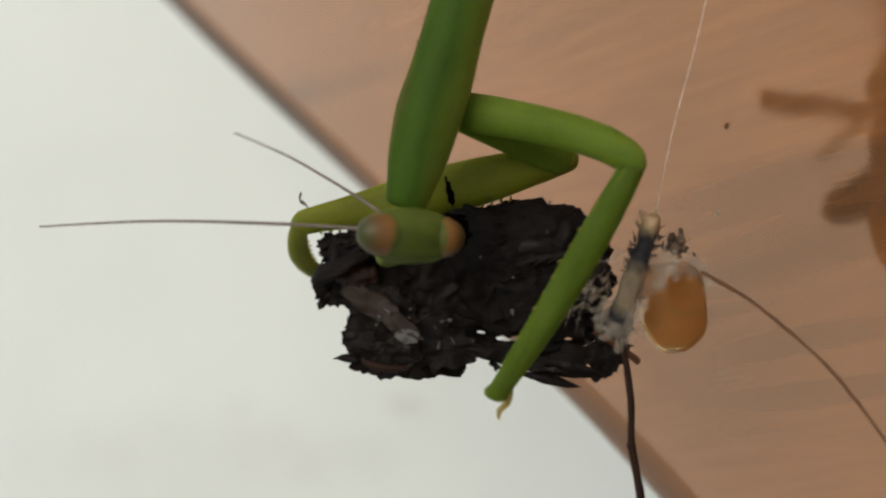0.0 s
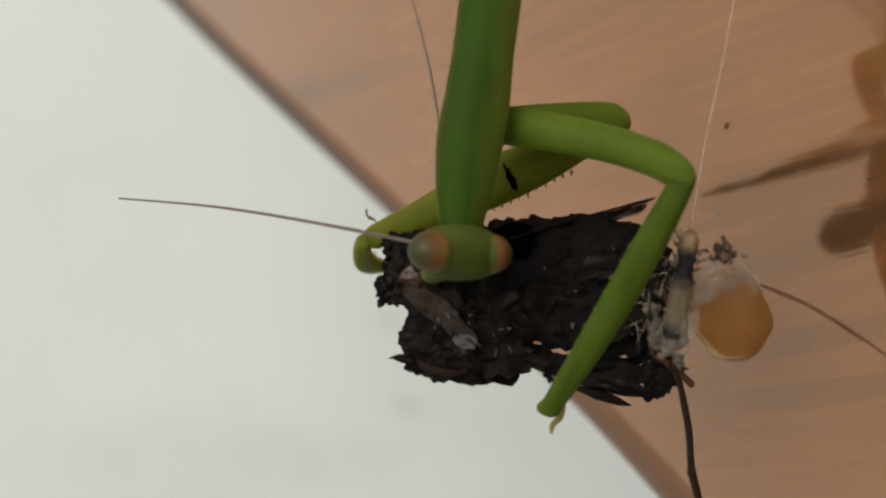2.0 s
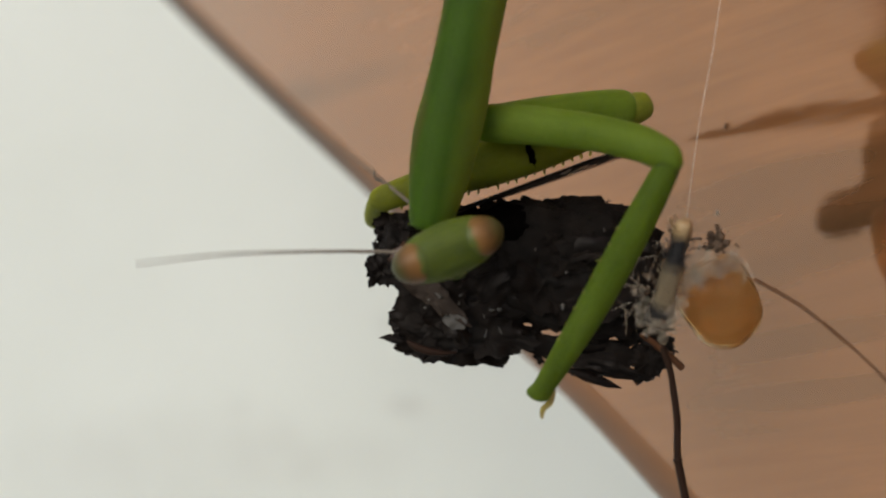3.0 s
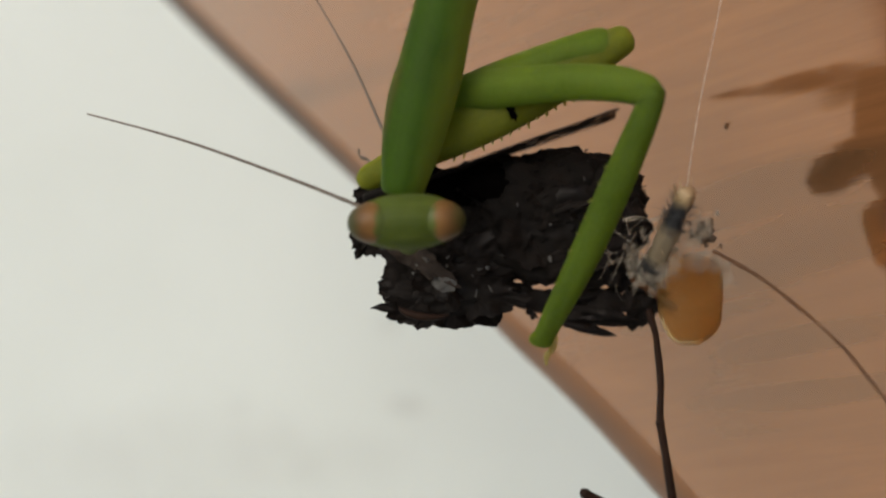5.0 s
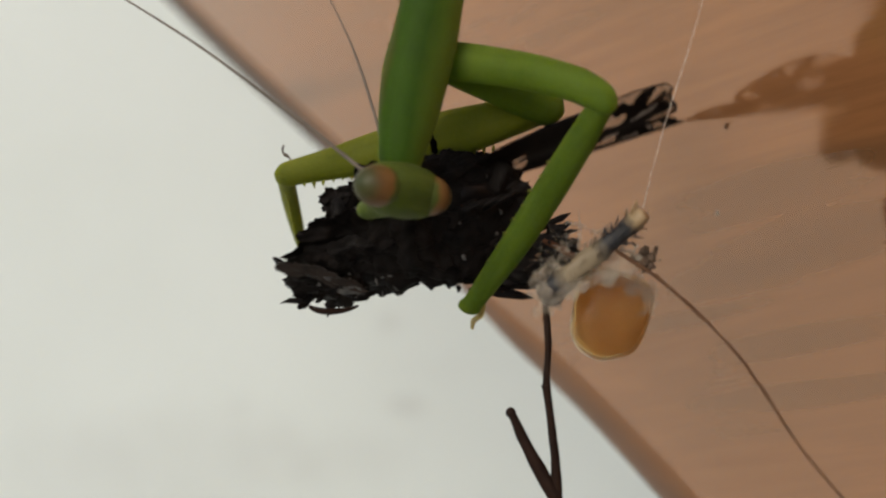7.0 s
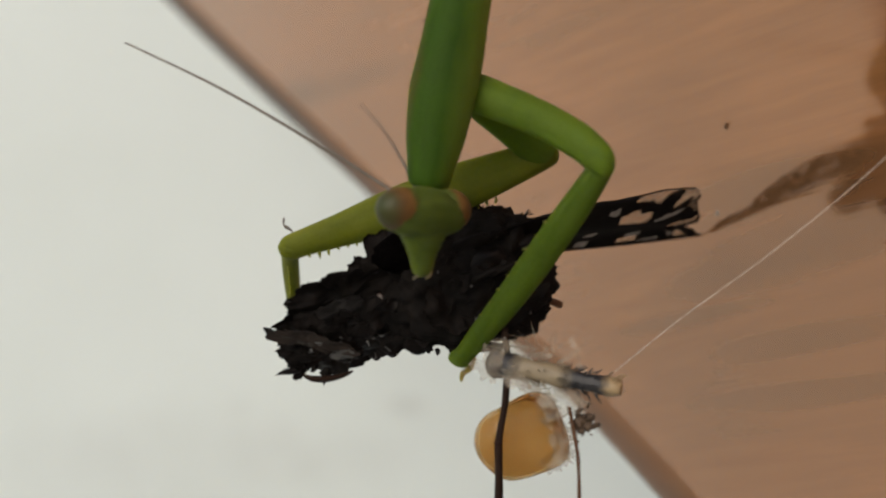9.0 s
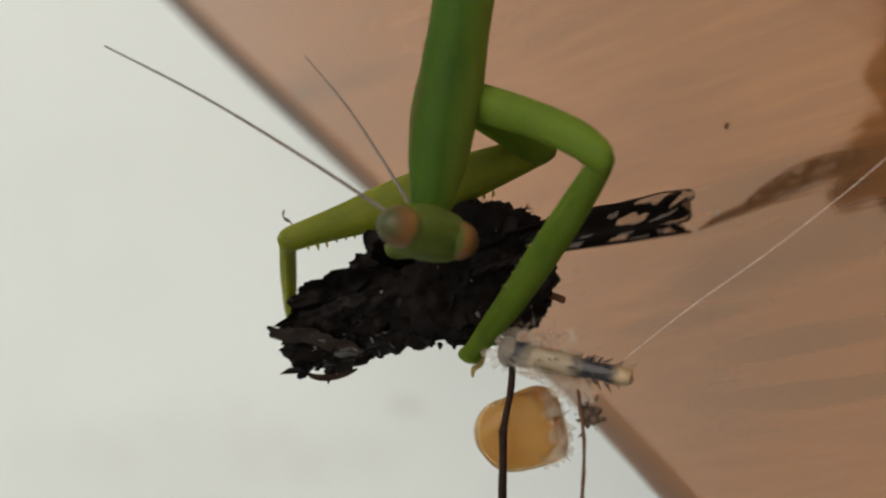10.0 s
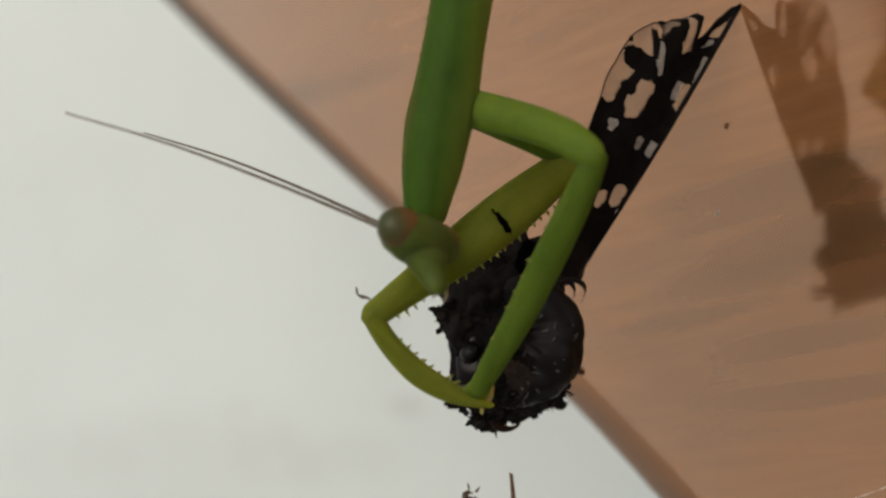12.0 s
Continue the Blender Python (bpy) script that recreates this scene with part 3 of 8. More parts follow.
def build_butterfly():
    b = thing("half_eaten_butterfly", "half-eaten black butterfly with shredded body and white-spotted wing", "butterfly")
    rng = random.Random(7)
    p = {}

    def rim(rx, ry, rz, lo, hi):
        def pick():
            a = rng.uniform(lo, hi)
            d = Vector((math.cos(a), rng.uniform(-0.5, 0.3), math.sin(a)))
            return (d.x * rx, d.y * ry, d.z * rz), d
        return pick

    # the body: a flattened furry lump
    bm = bmesh.new()
    ellipsoid(bm, (0, 0, 0), (152, 52, 116), 6, 0.20, 2.2, 2.0, 3.0)
    p["body"] = part("body", bm, FUR, b, "dark fuzzy scaled body")
    scraps(p["body"], "fur", "short dark scales", FUR, rng, 260, rim(142, 40, 106, -0.3, 2.2), (10, 20), (0.8, 2.0),
           lambda: (rng.uniform(0.1, 1.0), rng.uniform(-0.5, 0.1), rng.uniform(0.1, 0.9)))
    bm = bmesh.new()
    for i in range(420):
        x, z = rng.uniform(-120, 135), rng.uniform(-90, 95)
        y = -52 * (1 - 0.75 * (abs(x / 152) ** 3 + abs(z / 116) ** 3)) + rng.uniform(-4, 6)
        shard(bm, (x, y, z), (rng.uniform(0.2, 1.0), rng.uniform(-0.5, -0.1), rng.uniform(-0.1, 0.8)), rng.uniform(9, 20), rng.uniform(0.6, 1.4), rng, 0.5, 0.8)
    tagged(part("fur_patch", bm, FUR, p["body"], "short dark furry pile"), kind="stuff")
    bm = bmesh.new()
    # no real cavity: a black lump stands for the shade inside one
    ellipsoid(bm, (-122, -30, 64), (58, 17, 34), 5, 0.2, 1.3, 5.0)
    part("hollow_dark", bm, BLACK, p["body"], "black lump standing for the dark inside a hollow")
    for k, (x, z, rx, rz, roll) in enumerate(((-60, -40, 62, 40, 20), (40, -60, 70, 42, -10), (70, 30, 60, 50, 30), (-10, 20, 52, 36, 0), (110, -20, 40, 62, 10))):
        bm = bmesh.new()
        torn_sheet(bm, (x, -52, z), rx, rz, 3.1 + k * 2.3, roll, rng.uniform(-14, 14), rng.uniform(-10, 10), 16, 0.35)
        part("torn_flap", bm, FUR, p["body"])
    bm = bmesh.new()
    for i in range(9):
        shard(bm, (rng.uniform(-110, 120), -60 + rng.uniform(-6, 4), rng.uniform(-80, 70)), (rng.uniform(-1, 1), -0.3, rng.uniform(-1, 1)), rng.uniform(4, 13), rng.uniform(1.5, 4.5), rng, 0.6, 1)
    tagged(part("scale_dust", bm, GREY_SPOT, p["body"], "tiny pale loose scales"), kind="stuff")
    bm = bmesh.new()
    torn_sheet(bm, (-138, 12, 50), 64, 54, 47.0, 0, 6, 0, 12, 0.3)
    part("torn_flap", bm, FUR, p["body"])
    # crumpled hindwing: overlapping torn sheets round a core
    bm = bmesh.new()
    ellipsoid(bm, (10, 6, 4), (108, 26, 62), 5, 0.25, 2.4, 11.0, 2.6)
    p["hindwing"] = part("crumpled_wing", bm, RAGGED, b, "black-brown crumpled torn hindwing")
    for k, (x, y, z, rx, rz, roll) in enumerate(((-36, -12, -14, 92, 60, -8), (48, -14, -24, 84, 44, 4), (-50, -20, 40, 66, 46, 20), (36, -24, 38, 74, 44, -24), (0, 8, -30, 118, 50, 0), (-10, -30, 4, 56, 40, 30), (20, 16, 72, 112, 58, 6))):
        bm = bmesh.new()
        torn_sheet(bm, (x, y, z), rx, rz, 21.7 + k * 3.7, roll, rng.uniform(-16, 16), rng.uniform(-12, 12), 16, 0.36)
        part("torn_flap", bm, RAGGED, p["hindwing"])
    scraps(p["hindwing"], "shred", "small torn shreds", RAGGED, rng, 16, rim(106, 20, 66, 2.0, 5.2), (6, 14), (4, 9))
    bm = bmesh.new()
    shard(bm, (-40, -20, -52), (-0.4, 0, -1), 30, 11, rng, 0.9, 3)
    part("hook", bm, RAGGED, p["hindwing"], "hooked torn corner")
    bm = limb([(-84, -34, -44, 4, 4), (-70, -38, -52, 7, 5), (-46, -40, -58, 7, 5), (-18, -40, -60, 5, 4), (4, -38, -56, 2, 2)], rings=20, segs=8, wobble=0.2)
    part("claw", bm, STEM, p["hindwing"], "curved dark reddish claw")
    bm = bmesh.new()
    shard(bm, (-90, -14, -48), (-1, 0, 0.1), 46, 9, rng, 0.2, 3)
    part("hook", bm, RAGGED, p["hindwing"], "pointed torn corner")
    bm = bmesh.new()
    torn_sheet(bm, (-52, -46, 44), 74, 22, 5.5, 38, 10, 0, 8, 0.3)
    part("pale_flap", bm, GREY_FLAP, p["hindwing"], "grey-brown papery flap")
    bm = bmesh.new()
    torn_sheet(bm, (-2, -48, -2), 20, 13, 8.5, 10, 5, 0, 5, 0.3)
    part("pale_spot", bm, GREY_SPOT, p["hindwing"], "pale grey flake")
    bm = bmesh.new()
    for i in range(12):
        shard(bm, (rng.uniform(-90, 90), -46 + rng.uniform(-8, 4), rng.uniform(-50, 50)), (rng.uniform(-1, 1), -0.3, rng.uniform(-1, 1)), rng.uniform(4, 14), rng.uniform(1.5, 5), rng, 0.6, 1)
    tagged(part("scale_dust", bm, GREY_SPOT, p["hindwing"], "tiny pale loose scales"), kind="stuff")
    # torn strip with fingers
    bm = bmesh.new()
    torn_sheet(bm, (-30, 0, 6), 100, 30, 61.0, 4, 6, 0, 10, 0.3, 3)
    p["strip"] = part("torn_wing_strip", bm, RAGGED, b, "black torn wing strip with ragged fingers")
    for k, (z, ln, w, tilt) in enumerate(((24, 130, 9, 0.34), (14, 170, 9, 0.10), (-2, 150, 12, -0.04), (-14, 172, 11, -0.12), (-26, 118, 9, -0.22))):
        bm = bmesh.new()
        shard(bm, (-70, rng.uniform(-8, 8), z), (1, 0, tilt), ln, w, rng, 0.22, 4, 6)
        part("finger", bm, RAGGED, p["strip"])
    bm = bmesh.new()
    torn_sheet(bm, (88, 4, 2), 44, 34, 71.0, -20, 8, 0, 12, 0.4, 2)
    part("torn_flap", bm, RAGGED, p["strip"])
    for x, z, rx, rz, roll in ((52, 52, 46, 22, 12), (92, 60, 34, 15, -14), (104, 34, 38, 14, 8)):
        bm = bmesh.new()
        torn_sheet(bm, (x, rng.uniform(-4, 8), z), rx, rz, 90.0 + x, roll, rng.uniform(-25, 25), rng.uniform(-20, 20), 14, 0.6, 2)
        part("torn_flap", bm, RAGGED, p["strip"])
    for z, tilt in ((48, -0.05), (62, 0.3)):
        bm = bmesh.new()
        shard(bm, (30, 2, z), (1, 0, tilt), 100, 8, rng, 0.3, 3, 6)
        part("finger", bm, RAGGED, p["strip"])
    bm = limb([(0, 0, 0, 5, 5), (10, 0, 1, 7, 6), (50, 0, 2, 6, 5), (92, 0, 0, 7, 6), (100, 0, 0, 4, 4)], rings=24, segs=10, wobble=0.3, seed=9)
    leg = part("leg_stump", bm, LEG_RED, p["strip"], "red-brown broken leg")
    leg.matrix_basis = pose(66 * K, -10 * K, 50 * K, 0, 34, 0)
    scraps(p["strip"], "shred", "small torn shreds", RAGGED, rng, 14, rim(112, 12, 34, 3.3, 6.4), (6, 15), (4, 8))
    # chewed thorax
    bm = bmesh.new()
    ellipsoid(bm, (0, 0, 0), (42, 28, 54), 5, 0.34, 2.8, 21.0, 2.4)
    p["chunk"] = part("chewed_thorax", bm, RAGGED, b, "chewed black-brown thorax")
    for k, (x, z, rx, rz) in enumerate(((-24, 40, 32, 26), (-30, -38, 34, 30), (20, 10, 34, 44), (22, 56, 40, 20), (52, 2, 52, 46))):
        bm = bmesh.new()
        torn_sheet(bm, (x, -18 if x < 50 else 10, z), rx, rz, 81.0 + k * 5.3, rng.uniform(-30, 30), rng.uniform(-20, 20), rng.uniform(-20, 20), 16, 0.45)
        part("torn_flap", bm, RAGGED, p["chunk"])
    bm = bmesh.new()
    torn_sheet(bm, (95, 14, 52), 58, 42, 33.0, 0, 5, 0, 10, 0.35)
    part("torn_flap", bm, BLACK, p["chunk"])
    scraps(p["chunk"], "shred", "small torn shreds", RAGGED, rng, 18, rim(44, 20, 58, 1.2, 5.2), (6, 13), (4, 8))
    bm = bmesh.new()
    ellipsoid(bm, (16, -30, -12), (32, 12, 26), 4, 0.3, 3.0, 9.0)
    part("flesh", bm, FLESH, p["chunk"], "moist red-brown flesh")
    p["forewing"] = build_forewing(b)
    p["abdomen"] = build_curled_abdomen(b)
    return p


def build_curled_abdomen(parent):
    """A C-shaped, ringed tube in the plane of x and z, open to the left, thickest opposite the gap."""
    bm = bmesh.new()
    rings, segs = 84, 28
    loops = []
    for i in range(rings):
        f = i / (rings - 1)
        a = radians(196 - 340 * f)
        thick = float(np.interp(f, (0, 0.03, 0.12, 0.22, 0.36, 0.55, 0.74, 0.90, 0.97, 1), (5, 14, 22, 32, 48, 58, 55, 44, 30, 6)))
        ring = (f * 7.5 + 0.35 * math.sin(f * 9)) % 1.0
        thick *= 1.01 - 0.03 * math.exp(-((ring - 0.5) / 0.10) ** 2)         # grooves between the rings
        mid = Vector(((90 if math.cos(a) > 0 else 66) * math.cos(a), 0, 90 * math.sin(a)))
        out = Vector((math.cos(a), 0, math.sin(a)))
        loop = []
        for k in range(segs):
            q = 2 * math.pi * k / segs
            w = 1 + 0.17 * noise.fractal(Vector((f * 14, math.cos(q) * 1.6, math.sin(q) * 1.6)), 0.8, 2.1, 4)
            loop.append(bm.verts.new((mid + out * thick * w * math.cos(q) + Vector((0, 0.72 * thick * w * math.sin(q), 0))) * K))
        loops.append(loop)
    for a, b in zip(loops, loops[1:]):
        for k in range(segs):
            bm.faces.new((a[k], a[(k + 1) % segs], b[(k + 1) % segs], b[k]))
    bm.faces.new(loops[0][::-1])
    bm.faces.new(loops[-1])
    abdomen = part("curled_abdomen", bm, SHELL, parent, "glossy black curled abdomen with rings")
    rng = random.Random(19)
    bm = bmesh.new()
    ellipsoid(bm, (-46, -20, -66), (19, 20, 22), 4, 0.04, 1.5, 2.0)
    part("dome", bm, SHELL, abdomen, "shiny dark dome")
    for k in range(3):
        bm = limb([(-36 + 26 * k, -30, 86, 6, 6), (-20 + 24 * k, -38, 118 + 6 * k, 5, 5), (10 + 22 * k, -34, 136 + 8 * k, 5, 5), (44 + 18 * k, -24, 128 + 10 * k, 4, 4), (56 + 16 * k, -20, 104 + 8 * k, 2, 2)],
                  rings=24, segs=8, wobble=0.3, seed=k)
        part("leg", bm, RAGGED, abdomen, "thin bent black leg")
    bm = bmesh.new()
    for i in range(34):
        a = radians(rng.uniform(-130, 70))
        out = rng.uniform(52, 128)
        shard(bm, (out * math.cos(a), -44 + 0.3 * abs(out - 90), out * math.sin(a)), (rng.uniform(-1, 1), -0.2, rng.uniform(-1, 1)), rng.uniform(5, 18), rng.uniform(1.2, 3.5), rng, 0.6, 1)
    tagged(part("scale_dust", bm, GREY_SPOT, abdomen, "tiny pale loose scales"), kind="stuff")
    bm = bmesh.new()
    for i in range(60):
        a = radians(rng.uniform(100, 190))
        out = rng.choice((78, 104)) + rng.uniform(-8, 8)
        shard(bm, (0.73 * out * math.cos(a), rng.uniform(-20, 10), out * math.sin(a)), (rng.uniform(-1, 1), -0.2, rng.uniform(-1, 1)), rng.uniform(8, 20), rng.uniform(3, 8), rng, 0.8, 1.6)
    tagged(part("shred", bm, RAGGED, abdomen, "ragged torn end"), kind="stuff")
    return abdomen


def wing_width(s):
    pts = ((0, 105), (0.15, 130), (0.32, 138), (0.45, 146), (0.58, 162), (0.72, 158), (0.86, 132), (1.0, 102))
    return float(np.interp(s, [a for a, _ in pts], [w for _, w in pts]))


def build_forewing(parent):
    """Runs along x from its root; the straight leading edge is at low z, the clear windows lie at the far side and the tip."""
    # tapered patches: x, z, radius at one end and at the other
    clear = ((440, 111, 22, 438, 91, 14), (373, 120, 17, 309, 125, 16), (359, 75, 22, 321, 75, 22), (548, 50, 22, 506, 37, 16), (536, 95, 12, 528, 75, 9),
             (505, 100, 20, 455, 118, 20), (420, 132, 12, 290, 134, 11), (566, -9, 13, 536, -9, 9), (399, -8, 12, 370, -13, 11), (142, 31, 12, 128, 33, 9), (170, 2, 12, 147, 2, 11))
    white = ((454, 85, 8, 404, 63, 5), (272, 87, 8, 260, 86, 4), (514, -1, 7, 507, 2, 5), (476, -11, 5, 427, -14, 4), (409, 11, 5, 379, 6, 5),
             (272, 22, 7, 261, 20, 6), (277, -7, 8, 261, -8, 7), (154, -20, 5, 133, -17, 5))
    dark = ((406, 113, 19, 393, 85, 17), (388, 91, 6, 345, 96, 5), (346, 97, 11, 342, 94, 10), (343, 97, 5, 301, 93, 5), (298, 94, 13, 291, 99, 12),
            (290, 123, 10, 282, 117, 9), (519, 17, 14, 517, 15, 13), (533, 19, 5, 572, -1, 7), (569, 0, 10, 575, -4, 9), (548, 65, 7, 505, 58, 8),
            (426, 82, 5, 491, 102, 4))

    def inside(x, z, patches, wob):
        for ax, az, ar, bx, bz, br in patches:
            dx, dz = bx - ax, bz - az
            h = min(1, max(0, ((x - ax) * dx + (z - az) * dz) / (dx * dx + dz * dz)))
            if math.hypot(x - ax - h * dx, z - az - h * dz) < (ar + (br - ar) * h) * (1.12 + wob):
                return True
        return False

    nx, nz, length = 200, 64, 612
    bm = bmesh.new()
    grid = {}
    rng = random.Random(3)
    for side in (0, 1):
        for i in range(nx + 1):
            s = i / nx
            w = wing_width(s)
            for j in range(nz + 1):
                f = j / nz
                edge = 5 * noise.noise(Vector((s * 14, 2.0, 0))) * f
                z = -20 + f * (w + edge) * (1 + 0.3 * min(1, s / 0.25))
                y = 14 * math.sin(s * 2.2) * (f - 0.4) + 5 * math.sin(f * 9) * (0.4 + s) + (1.6 if side else -1.6)
                # a forked, torn tip
                cut = 84 * min(1, f / 0.26) + 58 * max(0, 1 - abs(f - 0.40) / 0.16) + 70 * max(0, (f - 0.66) / 0.34) + 16 * noise.noise(Vector((f * 11, 5.0, 0)))
                x = s * length - (s ** 6) * cut
                grid[side, i, j] = bm.verts.new((x * K, y * K, (z - 6 * math.sin(s * math.pi)) * K))
    for i in range(nx):
        for j in range(nz):
            s, f = (i + 0.5) / nx, (j + 0.5) / nz
            x, z = s * length, -20 + f * wing_width(s)
            wob = 0.35 * noise.noise(Vector((x * 0.05, z * 0.05, 1.0))) + 0.25 * noise.noise(Vector((x * 0.16, z * 0.16, 4.0)))
            k = 1 if inside(x, z, clear, wob) else 0
            if inside(x, z, white, wob):
                k = 2
            if f < 0.045 or inside(x, z, dark, wob):
                k = 0
            for side in (0, 1):
                q = [grid[side, i, j], grid[side, i + 1, j], grid[side, i + 1, j + 1], grid[side, i, j + 1]]
                face = bm.faces.new(q if side == 0 else q[::-1])
                face.material_index = k
    for i in range(nx):
        for j in (0, nz):
            bm.faces.new((grid[0, i, j], grid[1, i, j], grid[1, i + 1, j], grid[0, i + 1, j]))
    for j in range(nz):
        for i in (0, nx):
            bm.faces.new((grid[0, i, j], grid[0, i, j + 1], grid[1, i, j + 1], grid[1, i, j]))
    wing = part("forewing", bm, (WING_BLACK, WING_CLEAR, WING_WHITE), parent, "black forewing with clear windows and white spots")
    f = 0.03
    bm = limb([(20 + 545 * s, 14 * math.sin(s * 2.2) * (f - 0.4), -20 + f * wing_width(s) - 6 * math.sin(s * math.pi), 3.4 - 2 * s, 3.6) for s in (0, 0.25, 0.5, 0.75, 0.98)],
              rings=20, segs=6)
    part("vein", bm, WING_BLACK, wing, "thick dark leading-edge vein")
    bm = limb([(-56, 2, 26, 8, 6), (-46, 2, 28, 24, 9), (-24, 0, 30, 42, 11), (10, 0, 32, 50, 9), (50, 0, 34, 40, 4)], rings=26, segs=18, wobble=0.5, seed=5)
    part("wing_root", bm, FUR, wing, "thick furry wing root")
    return wing


# ---- the remains that dangle from the butterfly ----
def build_remains():
    r = thing("dangling_insect_remains", "dangling amber abdomen with banded limb and pale fluff", "insect remains")
    rng = random.Random(11)
    p = {}
    bm = bmesh.new()
    for wall in (1.0, 0.92):                    # outer and inner skin of a hollow, slightly pointed bag
        made = bmesh.ops.create_icosphere(bm, subdivisions=5, radius=1.0)
        for v in made["verts"]:
            d = v.co.normalized()
            out = (abs(d.x) ** 3.0 + abs(d.y) ** 2.4 + abs(d.z) ** 3.4) ** (-1 / 2.9)
            out *= 1 + 0.05 * noise.noise(d * 1.7 + Vector((3, 2, 1)))
            x, y, z = d.x * out * 70, d.y * out * 42, d.z * out * 78
            x *= 1 + 0.10 * z / 70
            z -= 9 * math.exp(-((x + 14) / 34) ** 2) * max(0, -z / 70)      # the blunt point below
            v.co = Vector((x, y, z)) * K * wall
        if wall < 1:
            bmesh.ops.reverse_faces(bm, faces=list({f for v in made["verts"] for f in v.link_faces}))
    p["sac"] = part("abdomen", bm, AMBER, r, "translucent amber swollen abdomen")
    bm = bmesh.new()
    for i in range(26):
        shard(bm, (rng.uniform(-55, 55), rng.uniform(-34, 20), rng.uniform(48, 74)), (rng.uniform(-1, 1), -0.5, rng.uniform(0, 1)), rng.uniform(12, 30), rng.uniform(2, 7), rng, 0.8, 0.8)
    for x, z, rx, rz in ((-34, 66, 34, 16), (6, 62, 36, 20), (40, 58, 28, 22), (54, 34, 18, 26)):
        torn_sheet(bm, (x, -38, z), rx, rz, 130.0 + x, rng.uniform(-25, 25), -24, 0, 14, 0.6, 0.8)
    tagged(part("fringe", bm, FLUFF, p["sac"], "pale torn fringe", smooth=False), kind="stuff")
    bm = limb([(0, 0, 0, 11, 11), (12, 0, 2, 23, 17), (50, 0, 0, 21, 17), (110, 0, 1, 17, 14), (170, 0, 0, 16, 14), (225, 0, 1, 17, 14), (242, 0, 0, 11, 10)],
              rings=36, segs=16, wobble=0.35, seed=4)
    for i in range(130):
        x = rng.uniform(5, 240)
        a = rng.uniform(0, 2 * math.pi)
        shard(bm, (x, 15 * math.cos(a), 18 * math.sin(a)), (0.6, math.cos(a) * 0.6, math.sin(a) * 0.6), rng.uniform(6, 18), 1.0, rng, 0.4, 1)
    p["band"] = part("banded_limb", bm, BANDED, r, "hairy limb banded black and cream")
    bm = bmesh.new()
    for x, y, z, rx, rz in ((40, -6, 30, 34, 20), (100, 4, -26, 48, 24), (150, 2, -40, 36, 24), (14, -18, -4, 26, 26), (66, -20, -16, 30, 14)):
        torn_sheet(bm, (x, y, z), rx, rz, 150.0 + x, rng.uniform(-25, 25), rng.uniform(-20, 20), 0, 14, 0.65, 0.8)
    part("gauze", bm, FLUFF, p["band"], "pale torn gauzy skin", smooth=False)
    bm = bmesh.new()
    for i in range(60):
        shard(bm, (rng.gauss(0, 34), rng.gauss(0, 12), rng.gauss(0, 34)), (rng.uniform(-1, 1), rng.uniform(-0.5, 0.5), rng.uniform(-1, 1)), rng.uniform(20, 55), rng.choice((0.7, 1.0, 1.6, 5)), rng, 1.2, 0.8)
    p["fluff"] = tagged(part("fluff", bm, FLUFF, r, "pale transparent fluff", smooth=False), kind="stuff")
    bm = bmesh.new()
    for i in range(16):
        ellipsoid(bm, (rng.gauss(0, 11), rng.gauss(0, 5), rng.gauss(0, 9)), (rng.uniform(4, 10), rng.uniform(2, 6), rng.uniform(4, 9)), 3, 0.6, 3.0, i * 1.7)
    for i in range(34):
        d = Vector((rng.gauss(0, 1), rng.gauss(0, 0.6), rng.gauss(0, 1))).normalized()
        shard(bm, d * 9 + Vector((rng.gauss(0, 12), 0, rng.gauss(0, 10))), d, rng.uniform(5, 13), rng.uniform(1.2, 3.6), rng, 1.2, 1.0)
    p["tuft"] = part("tuft", bm, TUFT, r, "small brown hairy tuft")
    bm = limb([(0, 0, 0, 3.4, 3.4), (90, 0, 20, 3.0, 3.0), (230, 0, 26, 2.7, 2.7), (330, 0, 14, 2.7, 2.7), (440, 0, -8, 2.3, 2.3), (620, 0, -20, 1.8, 1.8)], rings=90, segs=8, wobble=0.5, seed=3)
    p["hair"] = part("long_antenna", bm, BRISTLE, r, "long thin brown curved antenna")
    bm = limb([(-8, 0, 0, 4, 4), (0, 0, 0, 7, 6), (40, 0, 7, 6, 5), (110, 0, 9, 6.5, 6), (180, 0, 3, 6, 6), (192, 0, 2, 8.5, 8), (204, 0, 3, 7, 7), (300, 0, 10, 8, 7.5), (385, 0, 12, 9, 8), (402, 0, 12, 7, 6)],
              rings=60, segs=10, wobble=0.25, seed=2)
    p["leg"] = part("leg", bm, STEM, r, "thin dark brown jointed leg")
    bm = limb([(0, 0, 0, 9, 8), (14, 0, 0, 13, 10), (60, 0, 3, 12, 9), (130, 0, 4, 10, 8), (168, 0, 2, 8, 7), (178, 0, 2, 10, 8), (186, 0, 2, 5, 5)], rings=30, segs=10, wobble=0.25, seed=6)
    p["shin"] = part("shin", bm, STEM, p["leg"], "bent dark brown shin")
    return p


def build_thread():
    bm = limb([(0, 0, 0, 0.6, 0.6), (150, 0, -8, 0.6, 0.6), (350, 0, -28, 0.6, 0.6), (600, 0, -34, 0.6, 0.6), (900, 0, 0, 0.6, 0.6)], rings=40, segs=6)
    ob = new("silk_thread", mesh_of("silk_thread", bm, SILK))
    return tagged(ob, "thin pale silk thread holding the remains", "thread")


build_setting()
build_panel()
MANTIS = build_mantis()
PREY = build_butterfly()
REMAINS = build_remains()
THREAD = build_thread()


